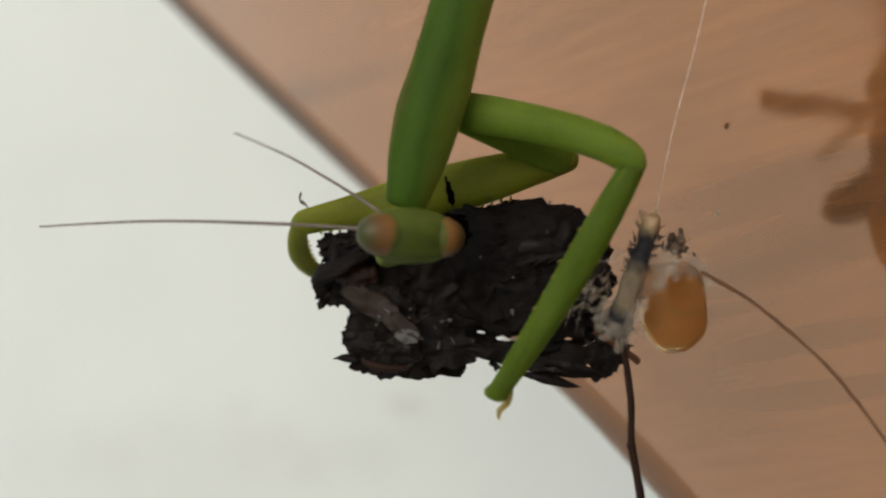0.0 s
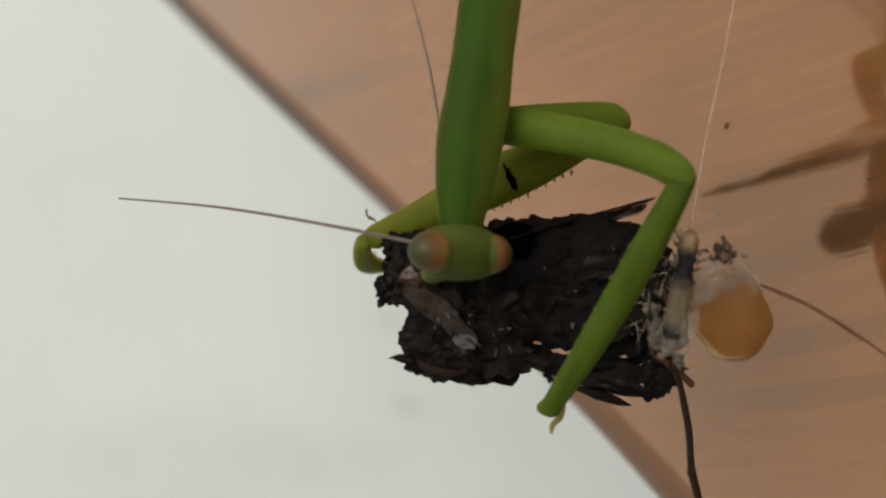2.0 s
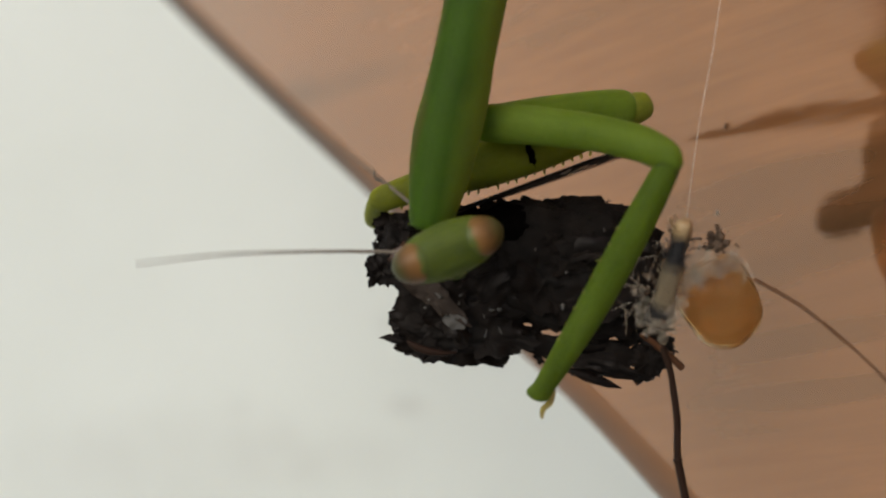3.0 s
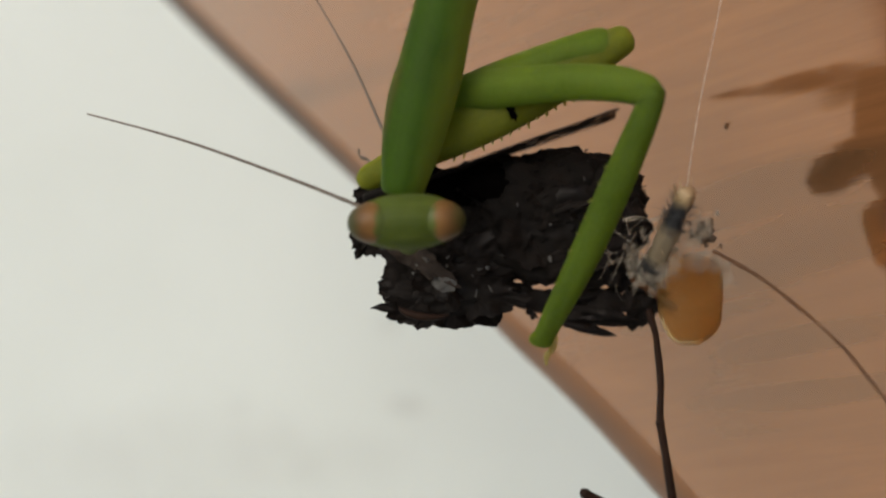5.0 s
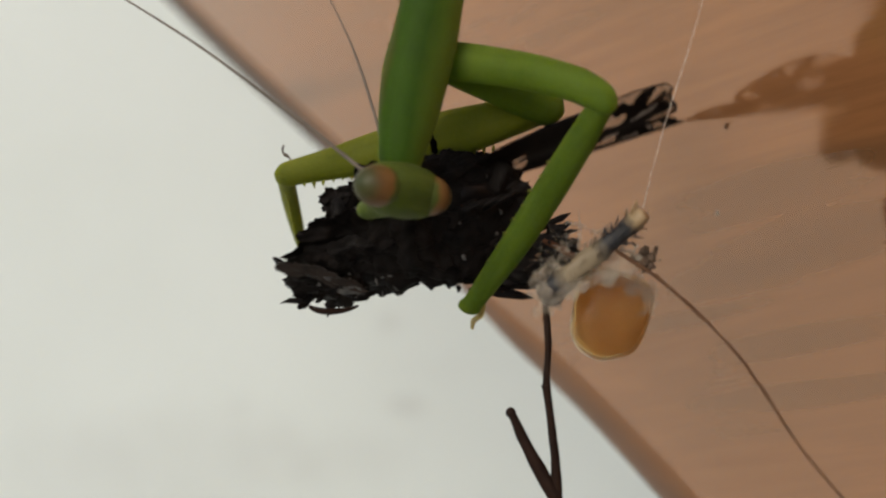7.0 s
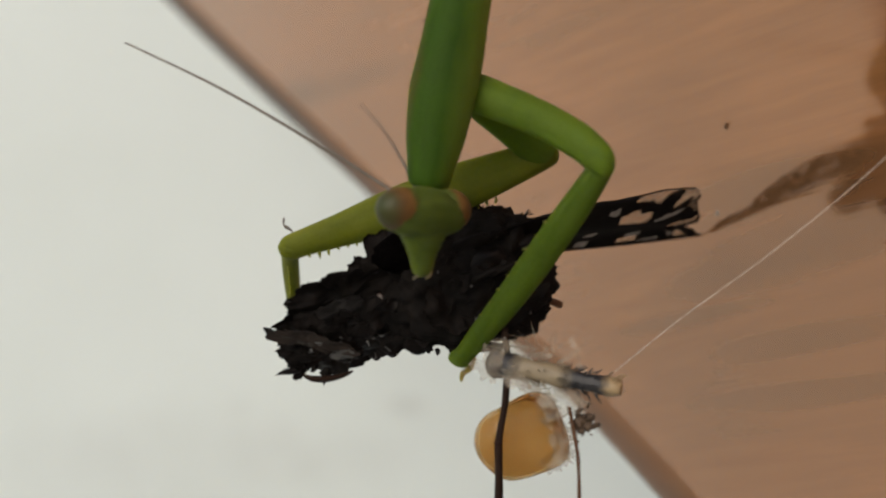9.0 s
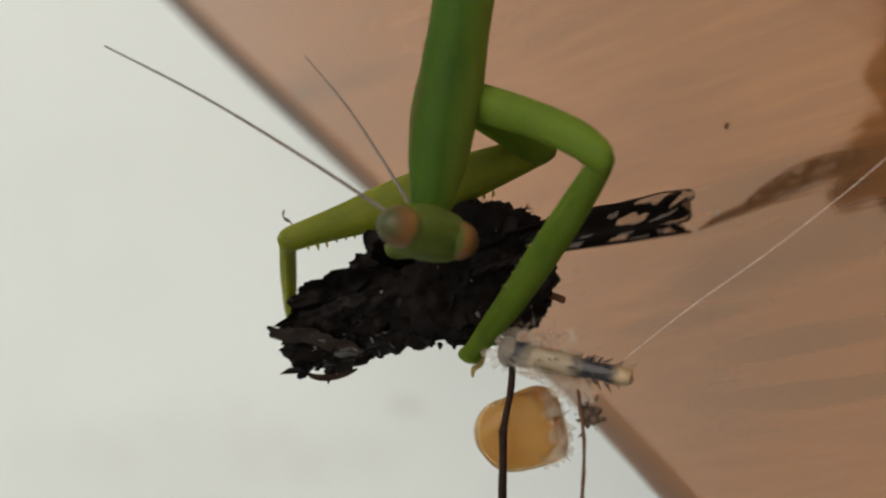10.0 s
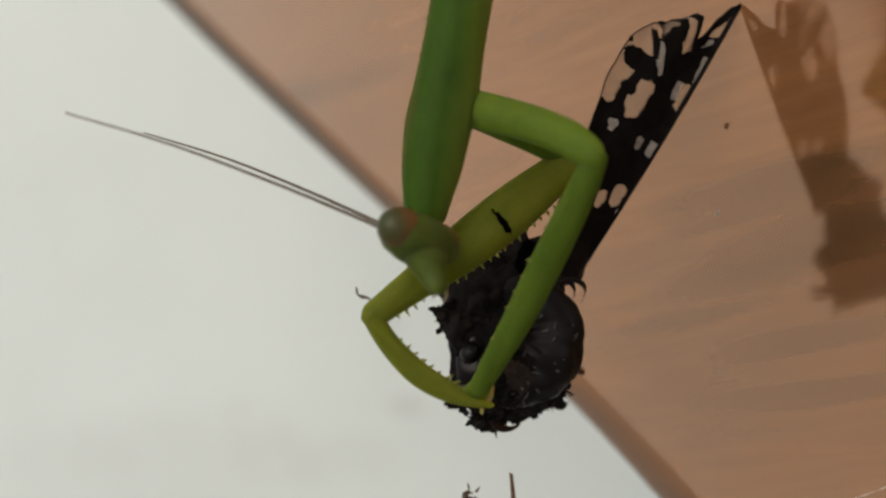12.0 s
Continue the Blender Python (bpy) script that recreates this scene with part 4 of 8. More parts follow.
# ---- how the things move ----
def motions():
    walk(MANTIS["prothorax"], [
        (0, pose(-0.00239, -0.00450, 0.00321, 0.0, -74.7, 0.0)),
        (0.5, pose(-0.00071, -0.00450, 0.00209, 0.0, -78.1, 0.0)),
        (1, pose(0.00060, -0.00450, 0.00209, 0.0, -80.9, 0.0)),
        (1.5, pose(0.00004, -0.00450, 0.00172, 0.0, -80.0, 0.0)),
        (2, pose(0.00116, -0.00450, 0.00153, 0.0, -82.5, 0.0)),
        (2.5, pose(-0.00164, -0.00450, 0.00135, 0.0, -77.2, 0.0)),
        (3, pose(-0.00082, -0.00450, 0.00172, 0.0, -78.6, 0.0)),
        (3.2, pose(-0.00157, -0.00450, 0.00191, 0.0, -76.6, 0.0)),
        (4.8, pose(-0.00295, -0.00450, 0.00284, 0.0, -75.4, 0.0)),
        (4.9, pose(-0.00279, -0.00450, 0.00337, 0.0, -76.1, 0.0)),
        (5, pose(-0.00269, -0.00450, 0.00396, 0.0, -76.9, 0.0)),
        (5.1, pose(-0.00302, -0.00450, 0.00418, 0.0, -77.1, 0.0)),
        (5.2, pose(-0.00187, -0.00450, 0.00376, 0.0, -77.3, 0.0)),
        (5.3, pose(-0.00156, -0.00450, 0.00353, 0.0, -77.5, 0.0)),
        (5.4, pose(-0.00189, -0.00450, 0.00343, 0.0, -77.7, 0.0)),
        (5.5, pose(-0.00247, -0.00450, 0.00359, 0.0, -77.9, 0.0)),
        (5.6, pose(-0.00230, -0.00450, 0.00391, 0.0, -78.4, 0.0)),
        (5.7, pose(-0.00283, -0.00450, 0.00481, 0.0, -78.9, 0.0)),
        (5.8, pose(-0.00227, -0.00450, 0.00437, 0.0, -79.4, 0.0)),
        (5.9, pose(-0.00050, -0.00450, 0.00508, 0.0, -79.9, 0.0)),
        (6, pose(-0.00071, -0.00450, 0.00527, 0.0, -80.4, 0.0)),
        (6.1, pose(-0.00148, -0.00450, 0.00522, 0.0, -80.0, 0.0)),
        (6.2, pose(-0.00181, -0.00450, 0.00536, 0.0, -79.6, 0.0)),
        (6.3, pose(-0.00219, -0.00450, 0.00544, 0.0, -79.3, 0.0)),
        (6.4, pose(-0.00149, -0.00450, 0.00564, 0.0, -78.9, 0.0)),
        (6.5, pose(-0.00220, -0.00450, 0.00546, 0.0, -78.5, 0.0)),
        (6.6, pose(-0.00238, -0.00450, 0.00542, 0.0, -78.5, 0.0)),
        (6.7, pose(-0.00249, -0.00450, 0.00583, 0.0, -78.6, 0.0)),
        (6.8, pose(-0.00332, -0.00450, 0.00598, 0.0, -78.6, 0.0)),
        (6.9, pose(-0.00285, -0.00450, 0.00581, -0.0, -78.7, 0.0)),
        (7, pose(-0.00284, -0.00450, 0.00583, 0.0, -78.7, 0.0)),
        (7.4, pose(-0.00338, -0.00450, 0.00598, 0.0, -77.3, 0.0)),
        (7.5, pose(-0.00351, -0.00450, 0.00602, 0.0, -76.9, 0.0)),
        (7.7, pose(-0.00344, -0.00450, 0.00620, 0.0, -76.7, 0.0)),
        (9.3, pose(-0.00071, -0.00450, 0.00396, 0.0, -80.7, 0.0)),
        (9.5, pose(-0.00071, -0.00450, 0.00359, 0.0, -80.9, 0.0)),
        (10, pose(-0.00071, -0.00450, 0.00303, 0.0, -81.3, 0.0)),
        (10.2, pose(-0.00071, -0.00450, 0.00303, 0.0, -81.3, 0.0)),
        (10.5, pose(-0.00060, -0.00450, 0.00321, 0.0, -81.4, 0.0)),
        (10.9, pose(-0.00060, -0.00450, 0.00321, 0.0, -81.4, 0.0)),
        (11, pose(-0.00247, -0.00450, 0.00247, 0.0, -78.1, 0.0)),
        (11.2, pose(-0.00172, -0.00450, 0.00265, 0.0, -80.0, 0.0)),
        (11.5, pose(-0.00164, -0.00450, 0.00247, 0.0, -79.1, 0.0)),
        (12, pose(-0.00120, -0.00450, 0.00228, 0.0, -80.3, 0.0)),
    ])
    walk(MANTIS["coxa_r"], [
        (0, pose(0.00066, -0.00150, 0.00954, -8.7, 14.9, -28.3)),
        (0.5, pose(0.00167, -0.00150, 0.00897, -7.7, 9.7, -29.9)),
        (1, pose(0.00260, -0.00150, 0.00866, -8.8, 15.1, -30.3)),
        (1.5, pose(0.00379, -0.00150, 0.00879, -10.4, 17.0, -31.5)),
        (2, pose(0.00409, -0.00150, 0.00855, -10.4, 14.9, -32.3)),
        (2.5, pose(0.00262, -0.00150, 0.00874, -4.3, 7.4, -31.2)),
        (3, pose(0.00297, -0.00150, 0.00869, -6.9, 10.7, -31.4)),
        (3.2, pose(0.00256, -0.00150, 0.00900, -1.4, 1.9, -32.1)),
        (4.8, pose(0.00159, -0.00150, 0.00997, -1.4, 2.1, -30.9)),
        (4.9, pose(0.00153, -0.00150, 0.01030, -2.2, 9.6, -30.8)),
        (5, pose(0.00141, -0.00150, 0.01070, -2.9, 1.6, -30.6)),
        (5.1, pose(0.00110, -0.00150, 0.01120, -1.6, 6.6, -30.0)),
        (5.2, pose(0.00232, -0.00150, 0.01103, -0.7, 15.7, -33.6)),
        (5.3, pose(0.00268, -0.00150, 0.01107, 0.6, 13.7, -34.3)),
        (5.4, pose(0.00237, -0.00150, 0.01124, 2.0, 12.2, -34.9)),
        (5.5, pose(0.00179, -0.00150, 0.01167, 3.4, -5.0, -33.3)),
        (5.6, pose(0.00156, -0.00150, 0.01186, 2.3, 7.7, -30.8)),
        (5.7, pose(0.00061, -0.00150, 0.01265, 1.4, 13.7, -29.3)),
        (5.8, pose(0.00078, -0.00150, 0.01204, 0.1, 10.0, -29.6)),
        (5.9, pose(0.00222, -0.00150, 0.01262, -1.4, 18.0, -32.4)),
        (6, pose(0.00159, -0.00150, 0.01268, -2.3, 3.0, -30.7)),
        (6.1, pose(0.00068, -0.00150, 0.01269, -3.0, 3.7, -28.3)),
        (6.2, pose(0.00023, -0.00150, 0.01290, -3.8, 6.5, -27.8)),
        (6.3, pose(-0.00028, -0.00150, 0.01304, -4.7, 7.1, -27.9)),
        (6.4, pose(0.00034, -0.00150, 0.01331, -5.9, 15.6, -28.9)),
        (6.5, pose(-0.00051, -0.00150, 0.01319, -6.2, 12.7, -26.4)),
        (6.6, pose(-0.00076, -0.00150, 0.01305, -6.0, 12.0, -25.4)),
        (6.7, pose(-0.00093, -0.00150, 0.01338, -6.6, 8.3, -28.5)),
        (6.8, pose(-0.00184, -0.00150, 0.01344, -6.0, 8.9, -25.2)),
        (6.9, pose(-0.00142, -0.00150, 0.01316, -6.4, 10.2, -27.4)),
        (7, pose(-0.00147, -0.00150, 0.01309, -6.1, 13.2, -25.8)),
        (7.4, pose(-0.00153, -0.00150, 0.01292, -8.4, 14.9, -24.7)),
        (7.5, pose(-0.00152, -0.00150, 0.01285, -8.9, 17.0, -24.7)),
        (7.7, pose(0.00005, -0.00150, 0.01209, -11.8, 24.7, -26.9)),
        (9.3, pose(-0.00046, -0.00150, 0.01159, -12.9, 24.9, -28.6)),
        (9.5, pose(-0.00032, -0.00150, 0.01147, -11.0, 22.5, -26.8)),
        (10, pose(-0.00044, -0.00150, 0.01077, -13.1, 19.8, -34.4)),
        (10.2, pose(-0.00044, -0.00150, 0.01077, -13.1, 19.8, -34.4)),
        (10.5, pose(0.00028, -0.00150, 0.01088, -14.5, 29.1, -27.9)),
        (10.9, pose(0.00028, -0.00150, 0.01088, -14.5, 29.1, -27.9)),
        (11, pose(-0.00154, -0.00150, 0.01092, -7.3, 16.3, -26.8)),
        (11.2, pose(-0.00107, -0.00150, 0.01090, -10.1, 21.5, -26.6)),
        (11.5, pose(-0.00113, -0.00150, 0.01061, -12.1, 16.8, -32.1)),
        (12, pose(-0.00078, -0.00150, 0.01010, -13.6, 16.5, -38.7)),
    ])
    walk(MANTIS["femur_r"], [
        (0, pose(0.01247, -0.00787, 0.00596, 162.3, 58.5, 159.7)),
        (0.5, pose(0.01368, -0.00840, 0.00659, 152.5, 63.9, 150.1)),
        (1, pose(0.01425, -0.00831, 0.00501, 136.4, 56.1, 131.3)),
        (1.5, pose(0.01517, -0.00847, 0.00472, 165.9, 57.9, 163.9)),
        (2, pose(0.01548, -0.00870, 0.00496, 156.7, 58.7, 153.4)),
        (2.5, pose(0.01443, -0.00865, 0.00695, 162.6, 61.2, 160.5)),
        (3, pose(0.01463, -0.00861, 0.00612, 156.5, 59.5, 153.4)),
        (3.2, pose(0.01434, -0.00889, 0.00853, 141.4, 67.4, 139.5)),
        (4.8, pose(0.01353, -0.00866, 0.00945, 153.8, 61.7, 150.9)),
        (4.9, pose(0.01353, -0.00866, 0.00799, 157.0, 58.8, 154.8)),
        (5, pose(0.01353, -0.00867, 0.01030, 152.5, 63.6, 149.9)),
        (5.1, pose(0.01363, -0.00876, 0.00955, 157.1, 56.8, 155.7)),
        (5.2, pose(0.01336, -0.00885, 0.00743, 156.3, 56.1, 155.2)),
        (5.3, pose(0.01357, -0.00894, 0.00795, 152.3, 60.7, 151.0)),
        (5.4, pose(0.01318, -0.00903, 0.00847, 141.9, 66.5, 139.9)),
        (5.5, pose(0.01340, -0.00912, 0.01288, 138.0, 67.7, 136.0)),
        (5.6, pose(0.01412, -0.00902, 0.00993, 148.0, 61.6, 146.7)),
        (5.7, pose(0.01375, -0.00892, 0.00904, 154.6, 55.7, 154.0)),
        (5.8, pose(0.01362, -0.00883, 0.00948, 152.3, 59.7, 150.9)),
        (5.9, pose(0.01361, -0.00873, 0.00834, 147.0, 63.7, 144.6)),
        (6, pose(0.01360, -0.00863, 0.01195, 149.7, 64.9, 147.3)),
        (6.1, pose(0.01348, -0.00841, 0.01173, 150.8, 67.8, 148.2)),
        (6.2, pose(0.01288, -0.00820, 0.01126, 160.2, 62.7, 158.3)),
        (6.3, pose(0.01191, -0.00798, 0.01129, 163.8, 62.9, 162.1)),
        (6.4, pose(0.01167, -0.00777, 0.00971, 171.4, 50.6, 170.5)),
        (6.5, pose(0.01168, -0.00755, 0.01011, 173.4, 58.2, 172.4)),
        (6.6, pose(0.01186, -0.00751, 0.01008, 166.7, 59.0, 164.4)),
        (6.7, pose(0.01006, -0.00747, 0.01153, 157.9, 60.1, 153.8)),
        (6.8, pose(0.01074, -0.00742, 0.01125, 156.6, 51.3, 152.0)),
        (6.9, pose(0.00993, -0.00738, 0.01085, 147.9, 54.4, 141.2)),
        (7, pose(0.01060, -0.00734, 0.00995, 146.0, 50.3, 138.5)),
        (7.4, pose(0.01088, -0.00720, 0.00928, 171.0, 51.2, 168.7)),
        (7.5, pose(0.01069, -0.00711, 0.00873, 171.8, 50.3, 169.5)),
        (7.7, pose(0.01117, -0.00713, 0.00636, 174.3, 42.6, 171.6)),
        (9.3, pose(0.01051, -0.00748, 0.00579, 145.8, 47.8, 136.9)),
        (9.5, pose(0.01108, -0.00726, 0.00617, 145.9, 47.4, 137.3)),
        (10, pose(0.01038, -0.00892, 0.00604, 143.1, 47.8, 134.1)),
        (10.2, pose(0.01038, -0.00892, 0.00604, 143.1, 47.8, 134.1)),
        (10.5, pose(0.01087, -0.00710, 0.00421, 165.6, 60.4, 163.9)),
        (10.9, pose(0.01087, -0.00710, 0.00421, 165.6, 60.4, 163.9)),
        (11, pose(0.01008, -0.00736, 0.00712, -167.2, 63.8, -165.9)),
        (11.2, pose(0.01023, -0.00717, 0.00592, 161.7, 58.8, 158.9)),
        (11.5, pose(0.01019, -0.00859, 0.00658, 153.9, 59.1, 150.4)),
        (12, pose(0.00972, -0.00992, 0.00611, 145.7, 58.5, 141.3)),
    ])
    walk(MANTIS["femur_l"], [
        (0, pose(0.00865, 0.00200, 0.00649, 178.9, 13.6, 175.6)),
        (0.5, pose(0.00967, 0.00200, 0.00632, -175.4, 13.7, -160.6)),
        (1, pose(0.00848, 0.00200, 0.00618, -174.4, 16.0, -160.0)),
        (1.5, pose(0.01216, 0.00200, 0.00954, 176.5, 24.2, 171.6)),
        (2, pose(0.01236, 0.00200, 0.00913, 176.3, 25.2, 171.5)),
        (2.5, pose(0.01195, 0.00200, 0.01155, 176.3, 24.2, 171.1)),
        (3, pose(0.01387, 0.00136, 0.01006, -179.3, 19.8, -177.8)),
        (3.2, pose(0.01284, -0.00142, 0.01343, 178.3, 30.3, 176.7)),
        (4.8, pose(0.01157, 0.00065, 0.01435, -178.1, 27.9, -176.0)),
        (4.9, pose(0.01171, -0.00124, 0.01308, 178.7, 27.9, 177.3)),
        (5, pose(0.01182, -0.00313, 0.01391, 175.6, 27.5, 170.6)),
        (5.1, pose(0.01162, -0.00286, 0.01393, 175.9, 28.6, 171.5)),
        (5.2, pose(0.01198, -0.00259, 0.01287, 176.2, 29.8, 172.4)),
        (5.3, pose(0.01217, -0.00232, 0.01333, 176.5, 30.9, 173.3)),
        (5.4, pose(0.01171, -0.00205, 0.01386, 176.9, 32.1, 174.2)),
        (5.5, pose(0.01144, -0.00178, 0.01665, 177.3, 33.2, 175.2)),
        (5.6, pose(0.01130, -0.00102, 0.01469, 176.8, 33.1, 174.3)),
        (5.7, pose(0.01019, -0.00027, 0.01416, 176.3, 33.0, 173.3)),
        (5.8, pose(0.00978, 0.00049, 0.01365, 175.8, 32.9, 172.4)),
        (5.9, pose(0.01009, 0.00124, 0.01288, 175.3, 32.8, 171.4)),
        (6, pose(0.00934, 0.00200, 0.01452, 174.8, 32.7, 170.5)),
        (6.1, pose(0.00873, 0.00200, 0.01440, 175.1, 32.5, 171.0)),
        (6.2, pose(0.00809, 0.00200, 0.01425, 175.4, 32.3, 171.5)),
        (6.3, pose(0.00720, 0.00200, 0.01434, 175.8, 32.0, 172.0)),
        (6.4, pose(0.00732, 0.00200, 0.01359, 176.1, 31.8, 172.5)),
        (6.5, pose(0.00681, 0.00200, 0.01375, 176.4, 31.6, 173.0)),
        (6.6, pose(0.00712, 0.00200, 0.01297, 177.1, 28.2, 173.7)),
        (6.7, pose(0.00636, 0.00200, 0.01326, 177.6, 24.7, 174.4)),
        (6.8, pose(0.00660, 0.00200, 0.01244, 178.2, 21.2, 175.0)),
        (6.9, pose(0.00671, 0.00200, 0.01138, 178.7, 17.7, 175.5)),
        (7, pose(0.00740, 0.00200, 0.01015, 179.1, 14.2, 176.0)),
        (7.4, pose(0.00782, 0.00200, 0.00902, 179.2, 10.8, 176.1)),
        (7.5, pose(0.00791, 0.00200, 0.00872, 179.3, 9.9, 176.0)),
        (7.7, pose(0.00940, 0.00200, 0.00786, -175.8, 12.6, -161.0)),
        (9.3, pose(0.00702, 0.00200, 0.00680, 178.8, 20.2, 176.3)),
        (9.5, pose(0.00737, 0.00200, 0.00719, 178.7, 19.0, 176.1)),
        (10, pose(0.00708, 0.00200, 0.00723, 178.8, 19.7, 176.1)),
        (10.2, pose(0.00708, 0.00200, 0.00723, 178.8, 19.7, 176.1)),
        (10.5, pose(0.00918, 0.00200, 0.00863, 177.2, 27.6, 174.0)),
        (10.9, pose(0.00918, 0.00200, 0.00863, 177.2, 27.6, 174.0)),
        (11, pose(0.01003, 0.00200, 0.00819, -167.6, 32.2, -157.6)),
        (11.2, pose(0.01050, 0.00200, 0.00770, -165.8, 33.8, -155.5)),
        (11.5, pose(0.00979, 0.00200, 0.00694, -165.7, 35.8, -156.5)),
        (12, pose(0.00984, 0.00200, 0.00689, -165.4, 35.5, -155.8)),
    ])
    walk(MANTIS["coxa_l"], [
        (0, pose(-0.00044, -0.00226, 0.00993, 8.2, 18.9, 25.1)),
        (0.5, pose(0.00010, -0.00297, 0.00967, 9.9, 17.2, 27.4)),
        (1, pose(0.00085, -0.00475, 0.01009, 20.3, 21.0, 41.5)),
        (1.5, pose(0.00221, -0.00168, 0.00868, -2.0, -4.6, 20.3)),
        (2, pose(0.00257, -0.00196, 0.00824, -2.3, -4.8, 22.0)),
        (2.5, pose(0.00218, -0.00109, 0.00855, -5.3, -16.3, 17.5)),
        (3, pose(0.00277, -0.00100, 0.00862, -1.5, -7.2, 12.0)),
        (3.2, pose(0.00238, -0.00100, 0.00881, 0.9, -23.8, -2.3)),
        (4.8, pose(0.00121, -0.00100, 0.00979, -3.6, -23.5, 9.0)),
        (4.9, pose(0.00118, -0.00101, 0.01016, 0.2, -15.8, -1.3)),
        (5, pose(0.00108, -0.00101, 0.01059, 3.3, -16.9, -11.2)),
        (5.1, pose(0.00074, -0.00101, 0.01105, 3.1, -14.8, -9.7)),
        (5.2, pose(0.00194, -0.00101, 0.01084, 3.1, -11.7, -8.9)),
        (5.3, pose(0.00227, -0.00100, 0.01083, 2.8, -14.4, -7.5)),
        (5.4, pose(0.00194, -0.00100, 0.01096, 2.5, -16.8, -6.1)),
        (5.5, pose(0.00133, -0.00100, 0.01135, 2.0, -27.6, -4.4)),
        (5.6, pose(0.00110, -0.00119, 0.01144, -0.7, -18.0, 1.8)),
        (5.7, pose(0.00014, -0.00138, 0.01214, -3.1, -12.3, 7.7)),
        (5.8, pose(0.00031, -0.00158, 0.01143, -5.3, -13.7, 13.7)),
        (5.9, pose(0.00174, -0.00177, 0.01193, -7.5, -8.0, 20.6)),
        (6, pose(0.00111, -0.00196, 0.01189, -8.9, -16.0, 25.7)),
        (6.1, pose(0.00022, -0.00211, 0.01180, -8.8, -15.3, 26.0)),
        (6.2, pose(-0.00021, -0.00226, 0.01191, -8.9, -14.0, 27.3)),
        (6.3, pose(-0.00071, -0.00240, 0.01195, -9.2, -14.4, 29.1)),
        (6.4, pose(-0.00009, -0.00255, 0.01213, -9.4, -10.1, 31.3)),
        (6.5, pose(-0.00091, -0.00270, 0.01191, -9.2, -11.5, 31.3)),
        (6.6, pose(-0.00102, -0.00264, 0.01204, -5.8, -6.2, 29.2)),
        (6.7, pose(-0.00107, -0.00257, 0.01262, -2.7, -4.1, 30.2)),
        (6.8, pose(-0.00184, -0.00251, 0.01294, 0.6, 2.9, 27.4)),
        (6.9, pose(-0.00129, -0.00244, 0.01294, 3.9, 9.5, 28.2)),
        (7, pose(-0.00121, -0.00238, 0.01313, 6.8, 17.1, 27.0)),
        (7.4, pose(-0.00121, -0.00205, 0.01290, 8.6, 21.4, 24.2)),
        (7.5, pose(-0.00120, -0.00196, 0.01282, 8.9, 22.4, 23.5)),
        (7.7, pose(-0.00041, -0.00145, 0.01234, 8.4, 23.3, 19.4)),
        (9.3, pose(-0.00015, -0.00352, 0.01194, 19.3, 29.6, 37.6)),
        (9.5, pose(-0.00009, -0.00354, 0.01172, 16.4, 26.0, 36.6)),
        (10, pose(-0.00045, -0.00398, 0.01102, 14.8, 21.5, 38.5)),
        (10.2, pose(-0.00045, -0.00398, 0.01102, 14.8, 21.5, 38.5)),
        (10.5, pose(0.00056, -0.00214, 0.00964, 0.5, 6.0, 25.6)),
        (10.9, pose(0.00056, -0.00214, 0.00964, 0.5, 6.0, 25.6)),
        (11, pose(-0.00056, -0.00204, 0.01081, 7.3, 13.0, 20.9)),
        (11.2, pose(-0.00020, -0.00235, 0.01086, 11.4, 15.3, 22.1)),
        (11.5, pose(-0.00005, -0.00234, 0.01035, 10.2, 17.6, 23.8)),
        (12, pose(-0.00000, -0.00276, 0.01027, 12.4, 17.2, 25.8)),
    ])
